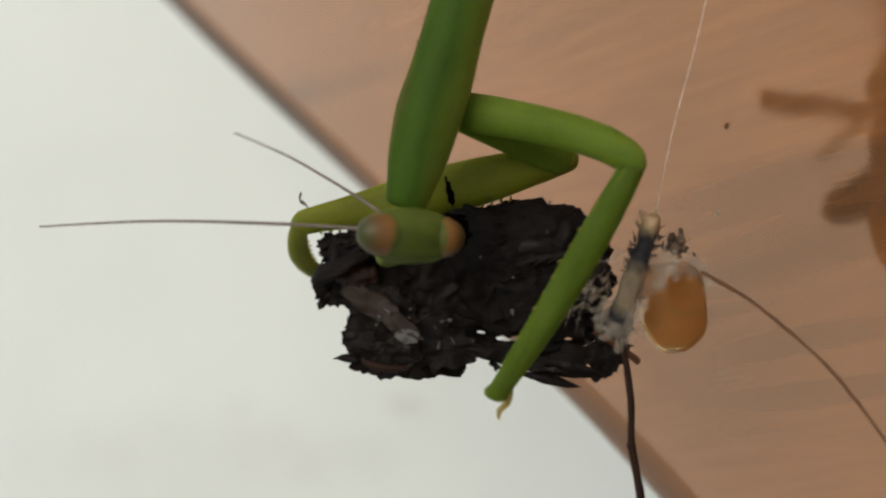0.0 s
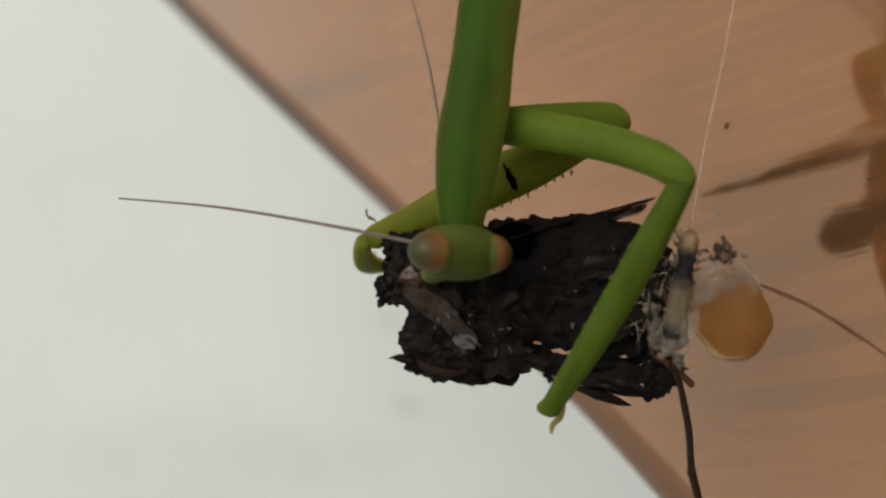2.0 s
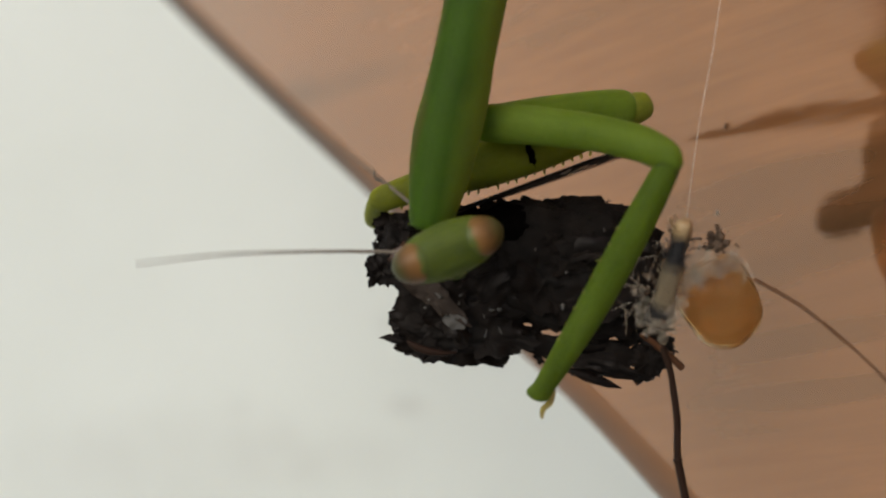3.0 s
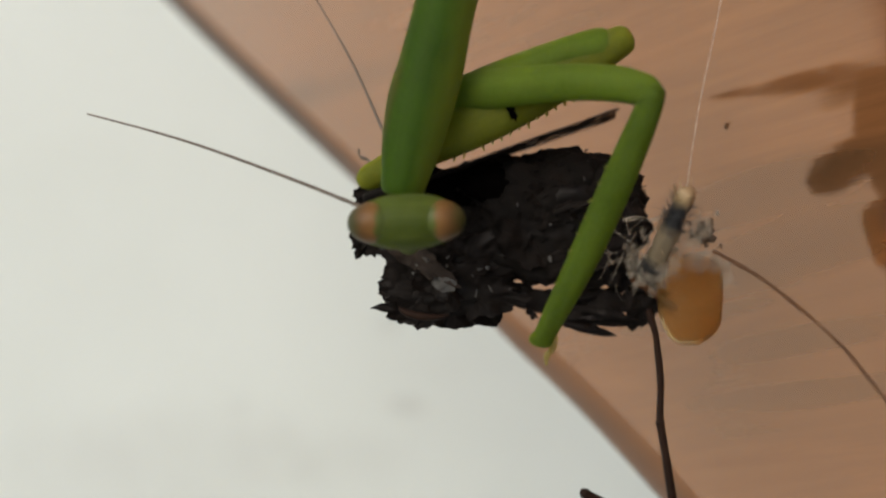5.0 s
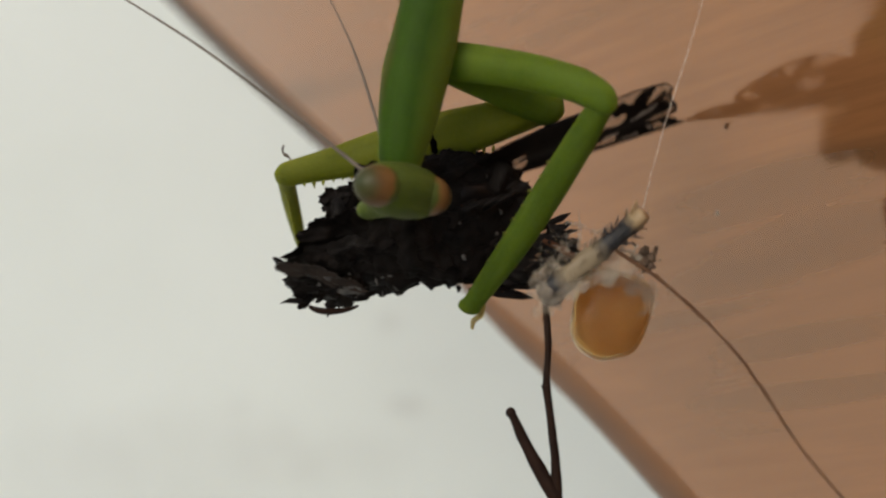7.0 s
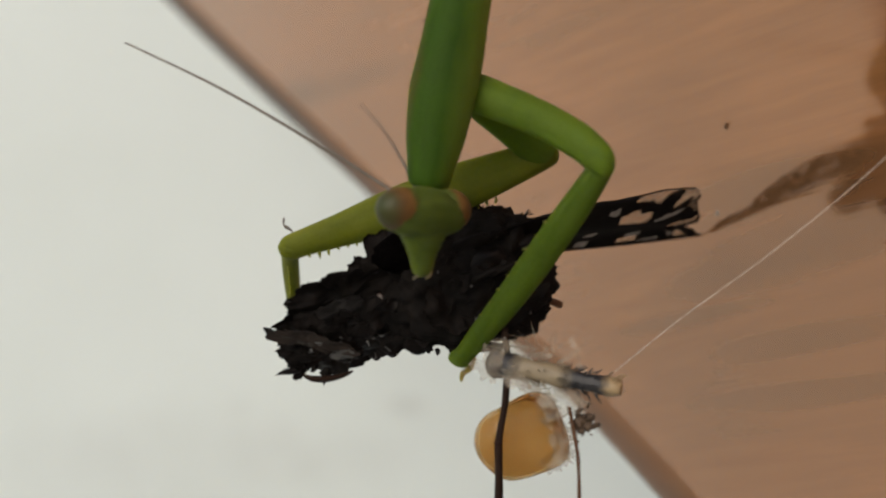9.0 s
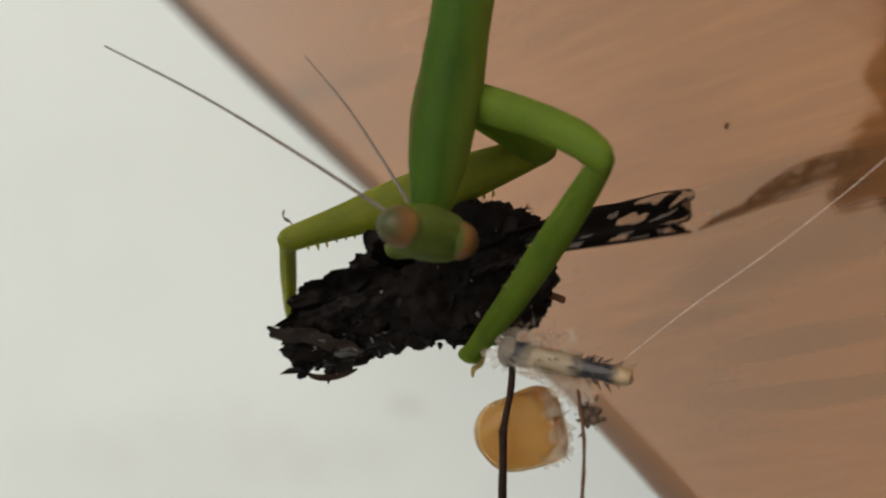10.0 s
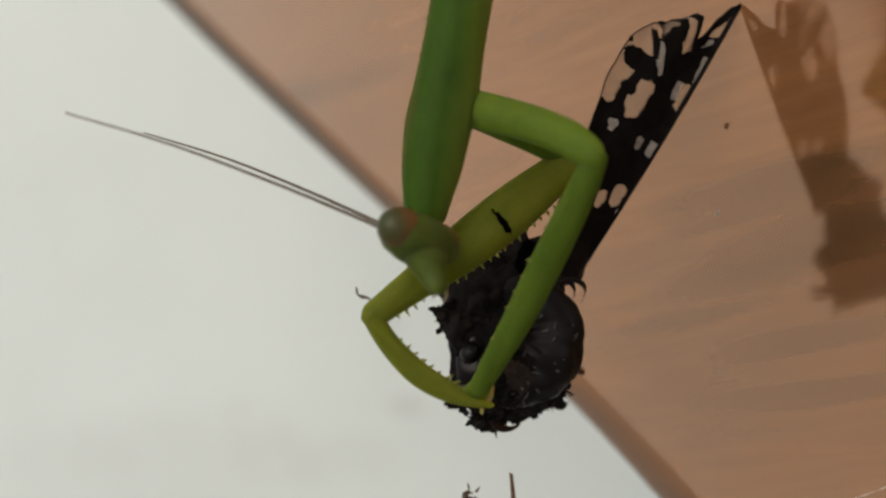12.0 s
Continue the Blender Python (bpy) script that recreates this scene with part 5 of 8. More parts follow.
    walk(MANTIS["tibia_l"], [
        (0, pose(-0.01023, 0.00350, 0.00189, 79.1, 27.1, 85.0)),
        (0.5, pose(-0.00820, -0.00431, 0.00172, 81.2, 29.3, 85.7)),
        (1, pose(-0.00913, -0.00442, 0.00078, 12.9, 62.1, 14.5)),
        (1.5, pose(-0.00599, 0.00460, 0.00129, 73.6, 9.8, 87.1)),
        (2, pose(-0.00579, 0.00464, 0.00046, 53.6, 11.6, 81.5)),
        (2.5, pose(-0.00600, 0.00477, 0.00337, 50.6, 8.5, 83.1)),
        (3, pose(-0.00453, 0.00065, 0.00342, 54.7, 6.8, 85.2)),
        (3.2, pose(-0.00330, -0.00050, 0.00396, 87.9, 10.2, 89.6)),
        (4.8, pose(-0.00506, -0.00050, 0.00553, 71.4, 9.1, 86.9)),
        (4.9, pose(-0.00455, -0.00050, 0.00447, 73.3, 9.1, 87.2)),
        (5, pose(-0.00408, -0.00050, 0.00553, 75.1, 9.1, 87.6)),
        (5.1, pose(-0.00413, -0.00050, 0.00522, 78.0, 9.0, 88.1)),
        (5.2, pose(-0.00361, -0.00050, 0.00381, 80.8, 8.8, 88.5)),
        (5.3, pose(-0.00325, -0.00050, 0.00396, 83.7, 8.7, 89.0)),
        (5.4, pose(-0.00357, -0.00050, 0.00419, 86.6, 8.5, 89.5)),
        (5.5, pose(-0.00369, -0.00050, 0.00671, 89.4, 8.3, 89.9)),
        (5.6, pose(-0.00402, 0.00055, 0.00461, 82.9, 26.2, 82.1)),
        (5.7, pose(-0.00535, 0.00160, 0.00396, 70.6, 43.8, 68.6)),
        (5.75, pose(-0.00524, 0.00212, 0.00537, 61.8, 50.6, 59.4)),
        (5.8, pose(-0.00597, 0.00265, 0.00334, 49.8, 56.2, 47.0)),
        (5.9, pose(-0.00586, 0.00370, 0.00242, 11.5, 60.7, 7.8)),
        (6, pose(-0.00684, 0.00475, 0.00400, -20.3, 52.7, -25.0)),
        (6.1, pose(-0.00751, 0.00461, 0.00395, -21.2, 54.2, -25.7)),
        (6.2, pose(-0.00822, 0.00447, 0.00386, -22.2, 55.6, -26.4)),
        (6.3, pose(-0.00918, 0.00434, 0.00401, -23.3, 57.0, -27.2)),
        (6.4, pose(-0.00910, 0.00420, 0.00332, -24.5, 58.5, -28.1)),
        (6.5, pose(-0.00967, 0.00406, 0.00355, -25.7, 59.9, -29.1)),
        (6.6, pose(-0.00983, 0.00392, 0.00385, 3.5, 74.7, -13.2)),
        (6.7, pose(-0.01108, 0.00377, 0.00525, 93.5, 77.6, 62.9)),
        (6.75, pose(-0.01056, 0.00370, 0.00446, 118.1, 71.8, 81.4)),
        (6.8, pose(-0.01131, 0.00363, 0.00551, 131.7, 64.8, 88.8)),
        (6.9, pose(-0.01167, 0.00348, 0.00553, 149.7, 47.8, 91.7)),
        (7, pose(-0.01144, 0.00333, 0.00537, 161.8, 32.1, 88.3)),
        (7.4, pose(-0.01128, 0.00337, 0.00538, 168.5, 32.1, 91.8)),
        (7.5, pose(-0.01124, 0.00337, 0.00538, 170.1, 32.1, 92.7)),
        (7.7, pose(-0.00858, -0.00422, 0.00360, 177.2, 22.4, 94.7)),
        (9.3, pose(-0.01122, 0.00321, 0.00004, 171.4, 38.5, 94.0)),
        (9.5, pose(-0.01103, 0.00330, 0.00086, 173.9, 38.0, 95.5)),
        (10, pose(-0.01123, 0.00328, 0.00066, 173.7, 39.7, 95.6)),
        (10.2, pose(-0.01123, 0.00328, 0.00066, 173.7, 39.7, 95.6)),
        (10.35, pose(-0.00961, 0.00358, 0.00014, 143.3, 72.3, 105.4)),
        (10.5, pose(-0.00801, 0.00387, -0.00037, -26.4, 71.7, -27.6)),
        (10.9, pose(-0.00801, 0.00387, -0.00037, -26.4, 71.7, -27.6)),
        (11, pose(-0.00520, -0.00431, -0.00221, 6.2, 45.1, 8.8)),
        (11.2, pose(-0.00425, -0.00473, -0.00313, 6.3, 44.2, 9.0)),
        (11.5, pose(-0.00472, -0.00433, -0.00446, 5.4, 39.4, 8.4)),
        (12, pose(-0.00463, -0.00453, -0.00445, 5.5, 39.7, 8.5)),
    ])
    walk(MANTIS["head"], [
        (0, pose(-0.00213, -0.00720, 0.00085, 1.2, 2.1, 29.5)),
        (0.5, pose(-0.00014, -0.00720, -0.00023, 0.0, -26.6, 0.0)),
        (1, pose(0.00103, -0.00720, -0.00014, -7.6, -12.6, 31.4)),
        (1.5, pose(0.00004, -0.00720, -0.00005, 0.7, 2.1, 19.5)),
        (2, pose(0.00103, -0.00720, -0.00023, 1.4, 2.1, 33.5)),
        (2.5, pose(-0.00168, -0.00720, -0.00023, 13.5, 19.0, 36.4)),
        (3, pose(0.00031, -0.00720, -0.00005, 0.0, -22.2, 0.0)),
        (3.2, pose(-0.00231, -0.00720, -0.00042, 3.4, 14.7, 13.1)),
        (4.8, pose(-0.00321, -0.00720, 0.00076, 0.0, 4.1, 0.0)),
        (4.9, pose(-0.00270, -0.00720, 0.00119, 0.0, 1.1, 0.0)),
        (5, pose(-0.00231, -0.00720, 0.00175, 0.0, -1.9, 0.0)),
        (5.1, pose(-0.00296, -0.00720, 0.00227, 0.0, -3.9, 0.0)),
        (5.2, pose(-0.00075, -0.00720, 0.00154, 0.0, -6.0, 0.0)),
        (5.3, pose(-0.00016, -0.00720, 0.00119, 0.0, -8.0, 0.0)),
        (5.4, pose(-0.00081, -0.00720, 0.00109, 0.0, -10.1, 0.0)),
        (5.5, pose(-0.00195, -0.00720, 0.00148, 0.0, -12.1, 0.0)),
        (5.6, pose(-0.00206, -0.00720, 0.00178, 2.3, -4.7, 8.6)),
        (5.7, pose(-0.00354, -0.00720, 0.00320, 6.4, 3.6, 19.2)),
        (5.8, pose(-0.00291, -0.00720, 0.00201, 12.5, 11.4, 31.3)),
        (5.9, pose(0.00008, -0.00720, 0.00306, 19.8, 17.3, 43.8)),
        (5.95, pose(-0.00025, -0.00720, 0.00313, -36.0, 13.5, 45.7)),
        (6, pose(-0.00058, -0.00720, 0.00321, -91.3, 12.8, 50.0)),
        (6.1, pose(-0.00200, -0.00720, 0.00295, -91.3, 12.8, 50.0)),
        (6.2, pose(-0.00236, -0.00720, 0.00317, -91.3, 12.8, 50.0)),
        (6.3, pose(-0.00284, -0.00720, 0.00326, -91.3, 12.8, 50.0)),
        (6.35, pose(-0.00203, -0.00720, 0.00343, -43.5, 4.4, 39.0)),
        (6.4, pose(-0.00121, -0.00720, 0.00360, 4.6, 6.8, 25.4)),
        (6.5, pose(-0.00231, -0.00720, 0.00320, 0.7, 2.1, 19.5)),
        (6.6, pose(-0.00248, -0.00720, 0.00308, 1.6, 3.1, 24.1)),
        (6.7, pose(-0.00253, -0.00720, 0.00384, 2.5, 4.0, 28.9)),
        (6.8, pose(-0.00394, -0.00720, 0.00409, 3.6, 4.8, 33.7)),
        (6.9, pose(-0.00287, -0.00720, 0.00373, 4.7, 5.6, 38.5)),
        (7, pose(-0.00267, -0.00720, 0.00374, 5.8, 6.2, 43.2)),
        (7.4, pose(-0.00253, -0.00720, 0.00388, 0.0, -10.1, 0.0)),
        (7.5, pose(-0.00249, -0.00720, 0.00392, 0.0, -13.1, 0.0)),
        (7.7, pose(-0.00159, -0.00720, 0.00446, 0.0, -46.3, 0.0)),
        (8.5, pose(-0.00136, -0.00720, 0.00333, 3.9, -8.6, 17.8)),
        (8.9, pose(-0.00126, -0.00720, 0.00255, -45.3, -5.0, 38.7)),
        (9.3, pose(-0.00116, -0.00720, 0.00177, -91.3, 12.8, 50.0)),
        (9.5, pose(-0.00105, -0.00720, 0.00206, -91.3, 12.8, 50.0)),
        (9.75, pose(-0.00105, -0.00720, 0.00155, -41.9, 8.4, 43.5)),
        (10, pose(-0.00105, -0.00720, 0.00103, 7.5, 10.4, 35.9)),
        (10.2, pose(-0.00105, -0.00720, 0.00103, 7.5, 10.4, 35.9)),
        (10.5, pose(0.00004, -0.00720, 0.00121, -4.6, -6.2, 36.7)),
        (10.9, pose(0.00004, -0.00720, 0.00121, -4.6, -6.2, 36.7)),
        (10.95, pose(-0.00134, -0.00720, 0.00130, 23.2, 20.0, 46.7)),
        (10.975, pose(-0.00202, -0.00720, 0.00134, -37.3, 13.9, 49.0)),
        (11, pose(-0.00264, -0.00720, 0.00052, -97.0, 12.8, 55.5)),
        (11.2, pose(-0.00213, -0.00720, 0.00076, -97.0, 12.8, 55.5)),
        (11.5, pose(-0.00246, -0.00720, 0.00090, -97.0, 12.8, 55.5)),
        (12, pose(-0.00152, -0.00720, 0.00054, -97.0, 12.8, 55.5)),
    ])
    walk(MANTIS["antenna_a"], [
        (0, pose(-0.00120, 0.00100, 0.00030, 179.8, 1.7, 141.9)),
        (0.5, pose(-0.00120, 0.00100, 0.00030, -174.1, -31.1, 168.4)),
        (1, pose(-0.00120, 0.00100, 0.00030, -171.7, -37.1, 135.1)),
        (1.5, pose(-0.00120, 0.00100, 0.00030, 178.7, 3.9, 142.0)),
        (2, pose(-0.00120, 0.00100, 0.00030, -178.2, -5.9, 128.2)),
        (2.5, pose(-0.00120, 0.00100, 0.00030, 176.2, 17.6, 133.1)),
        (3, pose(-0.00120, 0.00100, 0.00030, -171.7, -17.9, 153.9)),
        (3.2, pose(-0.00120, 0.00100, 0.00030, -158.4, -25.1, 123.0)),
        (4.8, pose(-0.00120, 0.00100, 0.00030, -170.0, -33.2, 161.9)),
        (4.9, pose(-0.00114, 0.00100, 0.00024, -172.1, -26.7, 162.3)),
        (5, pose(-0.00120, 0.00100, 0.00030, -174.0, -20.2, 162.5)),
        (5.1, pose(-0.00192, 0.00100, 0.00087, -172.8, -20.0, 159.2)),
        (5.2, pose(0.00021, 0.00100, 0.00020, -171.7, -19.7, 155.8)),
        (5.3, pose(0.00072, 0.00100, -0.00009, -170.5, -19.3, 152.5)),
        (5.4, pose(0.00001, 0.00100, -0.00014, -169.4, -18.9, 149.2)),
        (5.5, pose(-0.00120, 0.00100, 0.00030, -168.3, -18.4, 145.9)),
        (5.6, pose(-0.00155, 0.00100, 0.00028, -170.0, -14.2, 141.7)),
        (5.7, pose(-0.00325, 0.00100, 0.00136, -172.2, -10.0, 137.3)),
        (5.8, pose(-0.00285, 0.00100, -0.00014, -174.6, -6.0, 132.7)),
        (5.9, pose(-0.00011, 0.00100, 0.00057, -177.3, -2.1, 128.0)),
        (5.95, pose(-0.00067, 0.00013, 0.00109, 139.8, -46.2, 148.9)),
        (6, pose(-0.00125, -0.00076, 0.00081, 52.4, -44.9, -142.0)),
        (6.1, pose(-0.00201, -0.00073, 0.00095, 52.4, -45.8, -142.0)),
        (6.2, pose(-0.00195, -0.00073, 0.00120, 52.4, -46.7, -142.2)),
        (6.3, pose(-0.00198, -0.00062, 0.00153, 52.4, -47.7, -142.2)),
        (6.35, pose(-0.00114, 0.00020, 0.00135, 133.3, -51.6, 164.6)),
        (6.4, pose(-0.00041, 0.00100, 0.00072, -175.0, -21.4, 144.1)),
        (6.5, pose(-0.00120, 0.00100, 0.00030, -175.0, -27.0, 149.2)),
        (6.6, pose(-0.00130, 0.00100, 0.00008, -174.7, -27.0, 144.0)),
        (6.7, pose(-0.00127, 0.00100, 0.00072, -174.5, -26.9, 138.6)),
        (6.8, pose(-0.00261, 0.00100, 0.00087, -174.3, -26.8, 133.2)),
        (6.9, pose(-0.00147, 0.00100, 0.00040, -174.0, -26.7, 127.8)),
        (7, pose(-0.00120, 0.00100, 0.00030, -173.8, -26.6, 122.6)),
        (7.4, pose(-0.00120, 0.00100, 0.00030, -165.3, -28.1, 150.4)),
        (7.5, pose(-0.00120, 0.00100, 0.00030, -164.8, -26.3, 147.8)),
        (7.6, pose(-0.00120, 0.00100, 0.00030, -122.6, -42.2, 117.3)),
        (7.7, pose(-0.00120, 0.00100, 0.00030, -74.5, -34.8, 80.4)),
        (8.5, pose(-0.00120, 0.00100, 0.00030, -135.7, -29.4, 120.9)),
        (8.9, pose(-0.00074, 0.00011, 0.00141, 154.6, -67.2, 156.3)),
        (9.3, pose(-0.00096, -0.00136, 0.00092, 51.8, -48.5, -141.4)),
        (9.5, pose(-0.00144, -0.00050, 0.00111, 45.9, -45.9, -132.1)),
        (9.75, pose(-0.00128, 0.00041, 0.00108, 133.3, -54.5, 160.0)),
        (10, pose(-0.00120, 0.00100, 0.00030, -177.4, -17.6, 135.8)),
        (10.2, pose(-0.00120, 0.00100, 0.00030, -177.4, -17.6, 135.8)),
        (10.5, pose(-0.00120, 0.00100, 0.00030, -174.3, -26.0, 129.9)),
        (10.9, pose(-0.00120, 0.00100, 0.00030, -174.3, -26.0, 129.9)),
        (10.95, pose(-0.00094, 0.00077, 0.00024, -177.7, 1.7, 122.4)),
        (10.975, pose(-0.00081, -0.00034, 0.00101, 144.2, -55.9, 141.7)),
        (11, pose(-0.00073, -0.00141, -0.00009, 30.1, -44.6, -115.9)),
        (11.2, pose(-0.00112, -0.00052, 0.00101, 42.6, -51.3, -137.6)),
        (11.5, pose(-0.00111, -0.00133, 0.00053, 39.6, -48.7, -132.6)),
        (12, pose(-0.00136, -0.00044, 0.00130, 45.9, -55.2, -142.7)),
    ])
    walk(MANTIS["antenna_b"], [
        (0, pose(0.00060, 0.00160, 0.00040, -161.2, -18.1, 100.6)),
        (0.25, pose(0.00060, 0.00160, 0.00040, -130.5, -39.9, 104.0)),
        (0.5, pose(0.00060, 0.00160, 0.00040, -85.9, -58.7, 87.0)),
        (1, pose(0.00060, 0.00160, 0.00040, -111.7, -58.2, 76.7)),
        (1.5, pose(0.00060, 0.00160, 0.00040, -145.4, -37.7, 111.0)),
        (2, pose(0.00060, 0.00160, 0.00040, -111.4, -52.4, 71.9)),
        (2.25, pose(0.00060, 0.00160, 0.00040, -162.4, -21.6, 101.0)),
        (2.5, pose(0.00060, 0.00160, 0.00040, 164.1, 16.5, 99.3)),
        (2.75, pose(0.00060, 0.00160, 0.00040, -161.3, -8.4, 116.2)),
        (3, pose(0.00060, 0.00160, 0.00040, -129.4, -37.7, 117.1)),
        (3.2, pose(0.00060, 0.00160, 0.00040, -114.8, -51.6, 96.9)),
        (4.8, pose(0.00060, 0.00160, 0.00040, -97.7, -50.1, 96.5)),
        (4.9, pose(0.00066, 0.00160, 0.00034, -111.7, -49.3, 107.5)),
        (5, pose(0.00060, 0.00160, 0.00040, -124.8, -46.9, 117.5)),
        (5.1, pose(-0.00012, 0.00160, 0.00097, -117.3, -49.7, 112.0)),
        (5.2, pose(0.00202, 0.00160, 0.00030, -108.7, -51.9, 105.4)),
        (5.3, pose(0.00254, 0.00160, 0.00000, -99.3, -53.6, 97.9)),
        (5.4, pose(0.00182, 0.00160, -0.00005, -89.4, -54.4, 90.0)),
        (5.5, pose(0.00060, 0.00160, 0.00040, -79.6, -54.4, 82.1)),
        (5.6, pose(0.00025, 0.00160, 0.00038, -111.0, -48.6, 104.8)),
        (5.7, pose(-0.00146, 0.00160, 0.00147, -135.2, -36.2, 119.0)),
        (5.75, pose(0.00060, 0.00160, 0.00040, -143.5, -29.6, 122.5)),
        (5.8, pose(-0.00107, 0.00160, -0.00005, -151.1, -22.3, 123.9)),
        (5.9, pose(0.00169, 0.00160, 0.00067, -166.9, -5.3, 123.4)),
        (5.95, pose(0.00111, 0.00055, 0.00157, 149.2, -46.9, 141.9)),
        (6, pose(0.00053, -0.00087, 0.00146, 56.2, -53.5, -148.6)),
        (6.1, pose(-0.00017, -0.00086, 0.00139, 51.3, -57.3, -135.4)),
        (6.2, pose(-0.00008, -0.00093, 0.00142, 40.7, -59.0, -115.6)),
        (6.3, pose(-0.00009, -0.00088, 0.00152, 27.2, -56.8, -93.1)),
        (6.35, pose(0.00075, 0.00037, 0.00155, -144.1, -75.9, 93.4)),
        (6.4, pose(0.00140, 0.00160, 0.00082, -137.8, -27.4, 98.7)),
        (6.5, pose(0.00060, 0.00160, 0.00040, -125.2, -32.3, 89.9)),
        (6.6, pose(0.00050, 0.00160, 0.00018, -126.4, -33.2, 86.4)),
        (6.7, pose(0.00053, 0.00160, 0.00082, -127.6, -34.3, 82.8)),
        (6.8, pose(-0.00082, 0.00160, 0.00097, -128.8, -35.4, 79.2)),
        (6.9, pose(0.00033, 0.00160, 0.00050, -129.8, -36.5, 75.6)),
        (7, pose(0.00060, 0.00160, 0.00040, -130.8, -37.7, 72.0)),
        (7.4, pose(0.00060, 0.00160, 0.00040, -101.3, -47.9, 99.0)),
        (7.5, pose(0.00060, 0.00160, 0.00040, -95.0, -49.1, 94.3)),
        (7.6, pose(0.00060, 0.00160, 0.00040, -41.7, -36.1, 58.2)),
        (7.7, pose(0.00060, 0.00160, 0.00040, -8.4, -8.9, 46.7)),
        (8.233, pose(0.00060, 0.00160, 0.00040, -59.5, -23.4, 56.8)),
        (8.5, pose(0.00060, 0.00160, 0.00041, -87.5, -26.4, 66.6)),
        (8.767, pose(0.00095, 0.00094, 0.00121, -79.1, -50.4, 46.2)),
        (8.9, pose(0.00105, 0.00044, 0.00144, -66.4, -60.1, 26.6)),
        (9.3, pose(0.00093, -0.00126, 0.00114, -7.8, -53.0, -58.2)),
        (9.5, pose(0.00034, -0.00076, 0.00171, 20.0, -49.1, -92.1)),
        (9.75, pose(0.00051, 0.00076, 0.00154, -145.5, -79.9, 82.4)),
        (10, pose(0.00060, 0.00160, 0.00040, -149.5, -28.4, 91.1)),
        (10.2, pose(0.00060, 0.00160, 0.00040, -149.5, -28.4, 91.1)),
        (10.5, pose(0.00060, 0.00160, 0.00040, -123.9, -47.5, 77.7)),
        (10.9, pose(0.00060, 0.00160, 0.00040, -123.9, -47.5, 77.7)),
        (10.95, pose(0.00060, 0.00160, 0.00040, -158.8, -4.6, 123.4)),
        (10.975, pose(0.00083, 0.00023, 0.00151, 139.9, -32.9, 161.2)),
        (11, pose(0.00102, -0.00127, 0.00064, 67.8, -22.2, -176.6)),
        (11.1, pose(0.00082, -0.00118, 0.00101, 48.5, -60.3, -134.7)),
        (11.2, pose(0.00071, -0.00091, 0.00132, -15.7, -59.5, -69.6)),
        (11.5, pose(0.00072, -0.00140, 0.00104, 11.8, -72.7, -107.3)),
        (12, pose(0.00047, -0.00080, 0.00169, 18.1, -64.2, -110.6)),
    ])
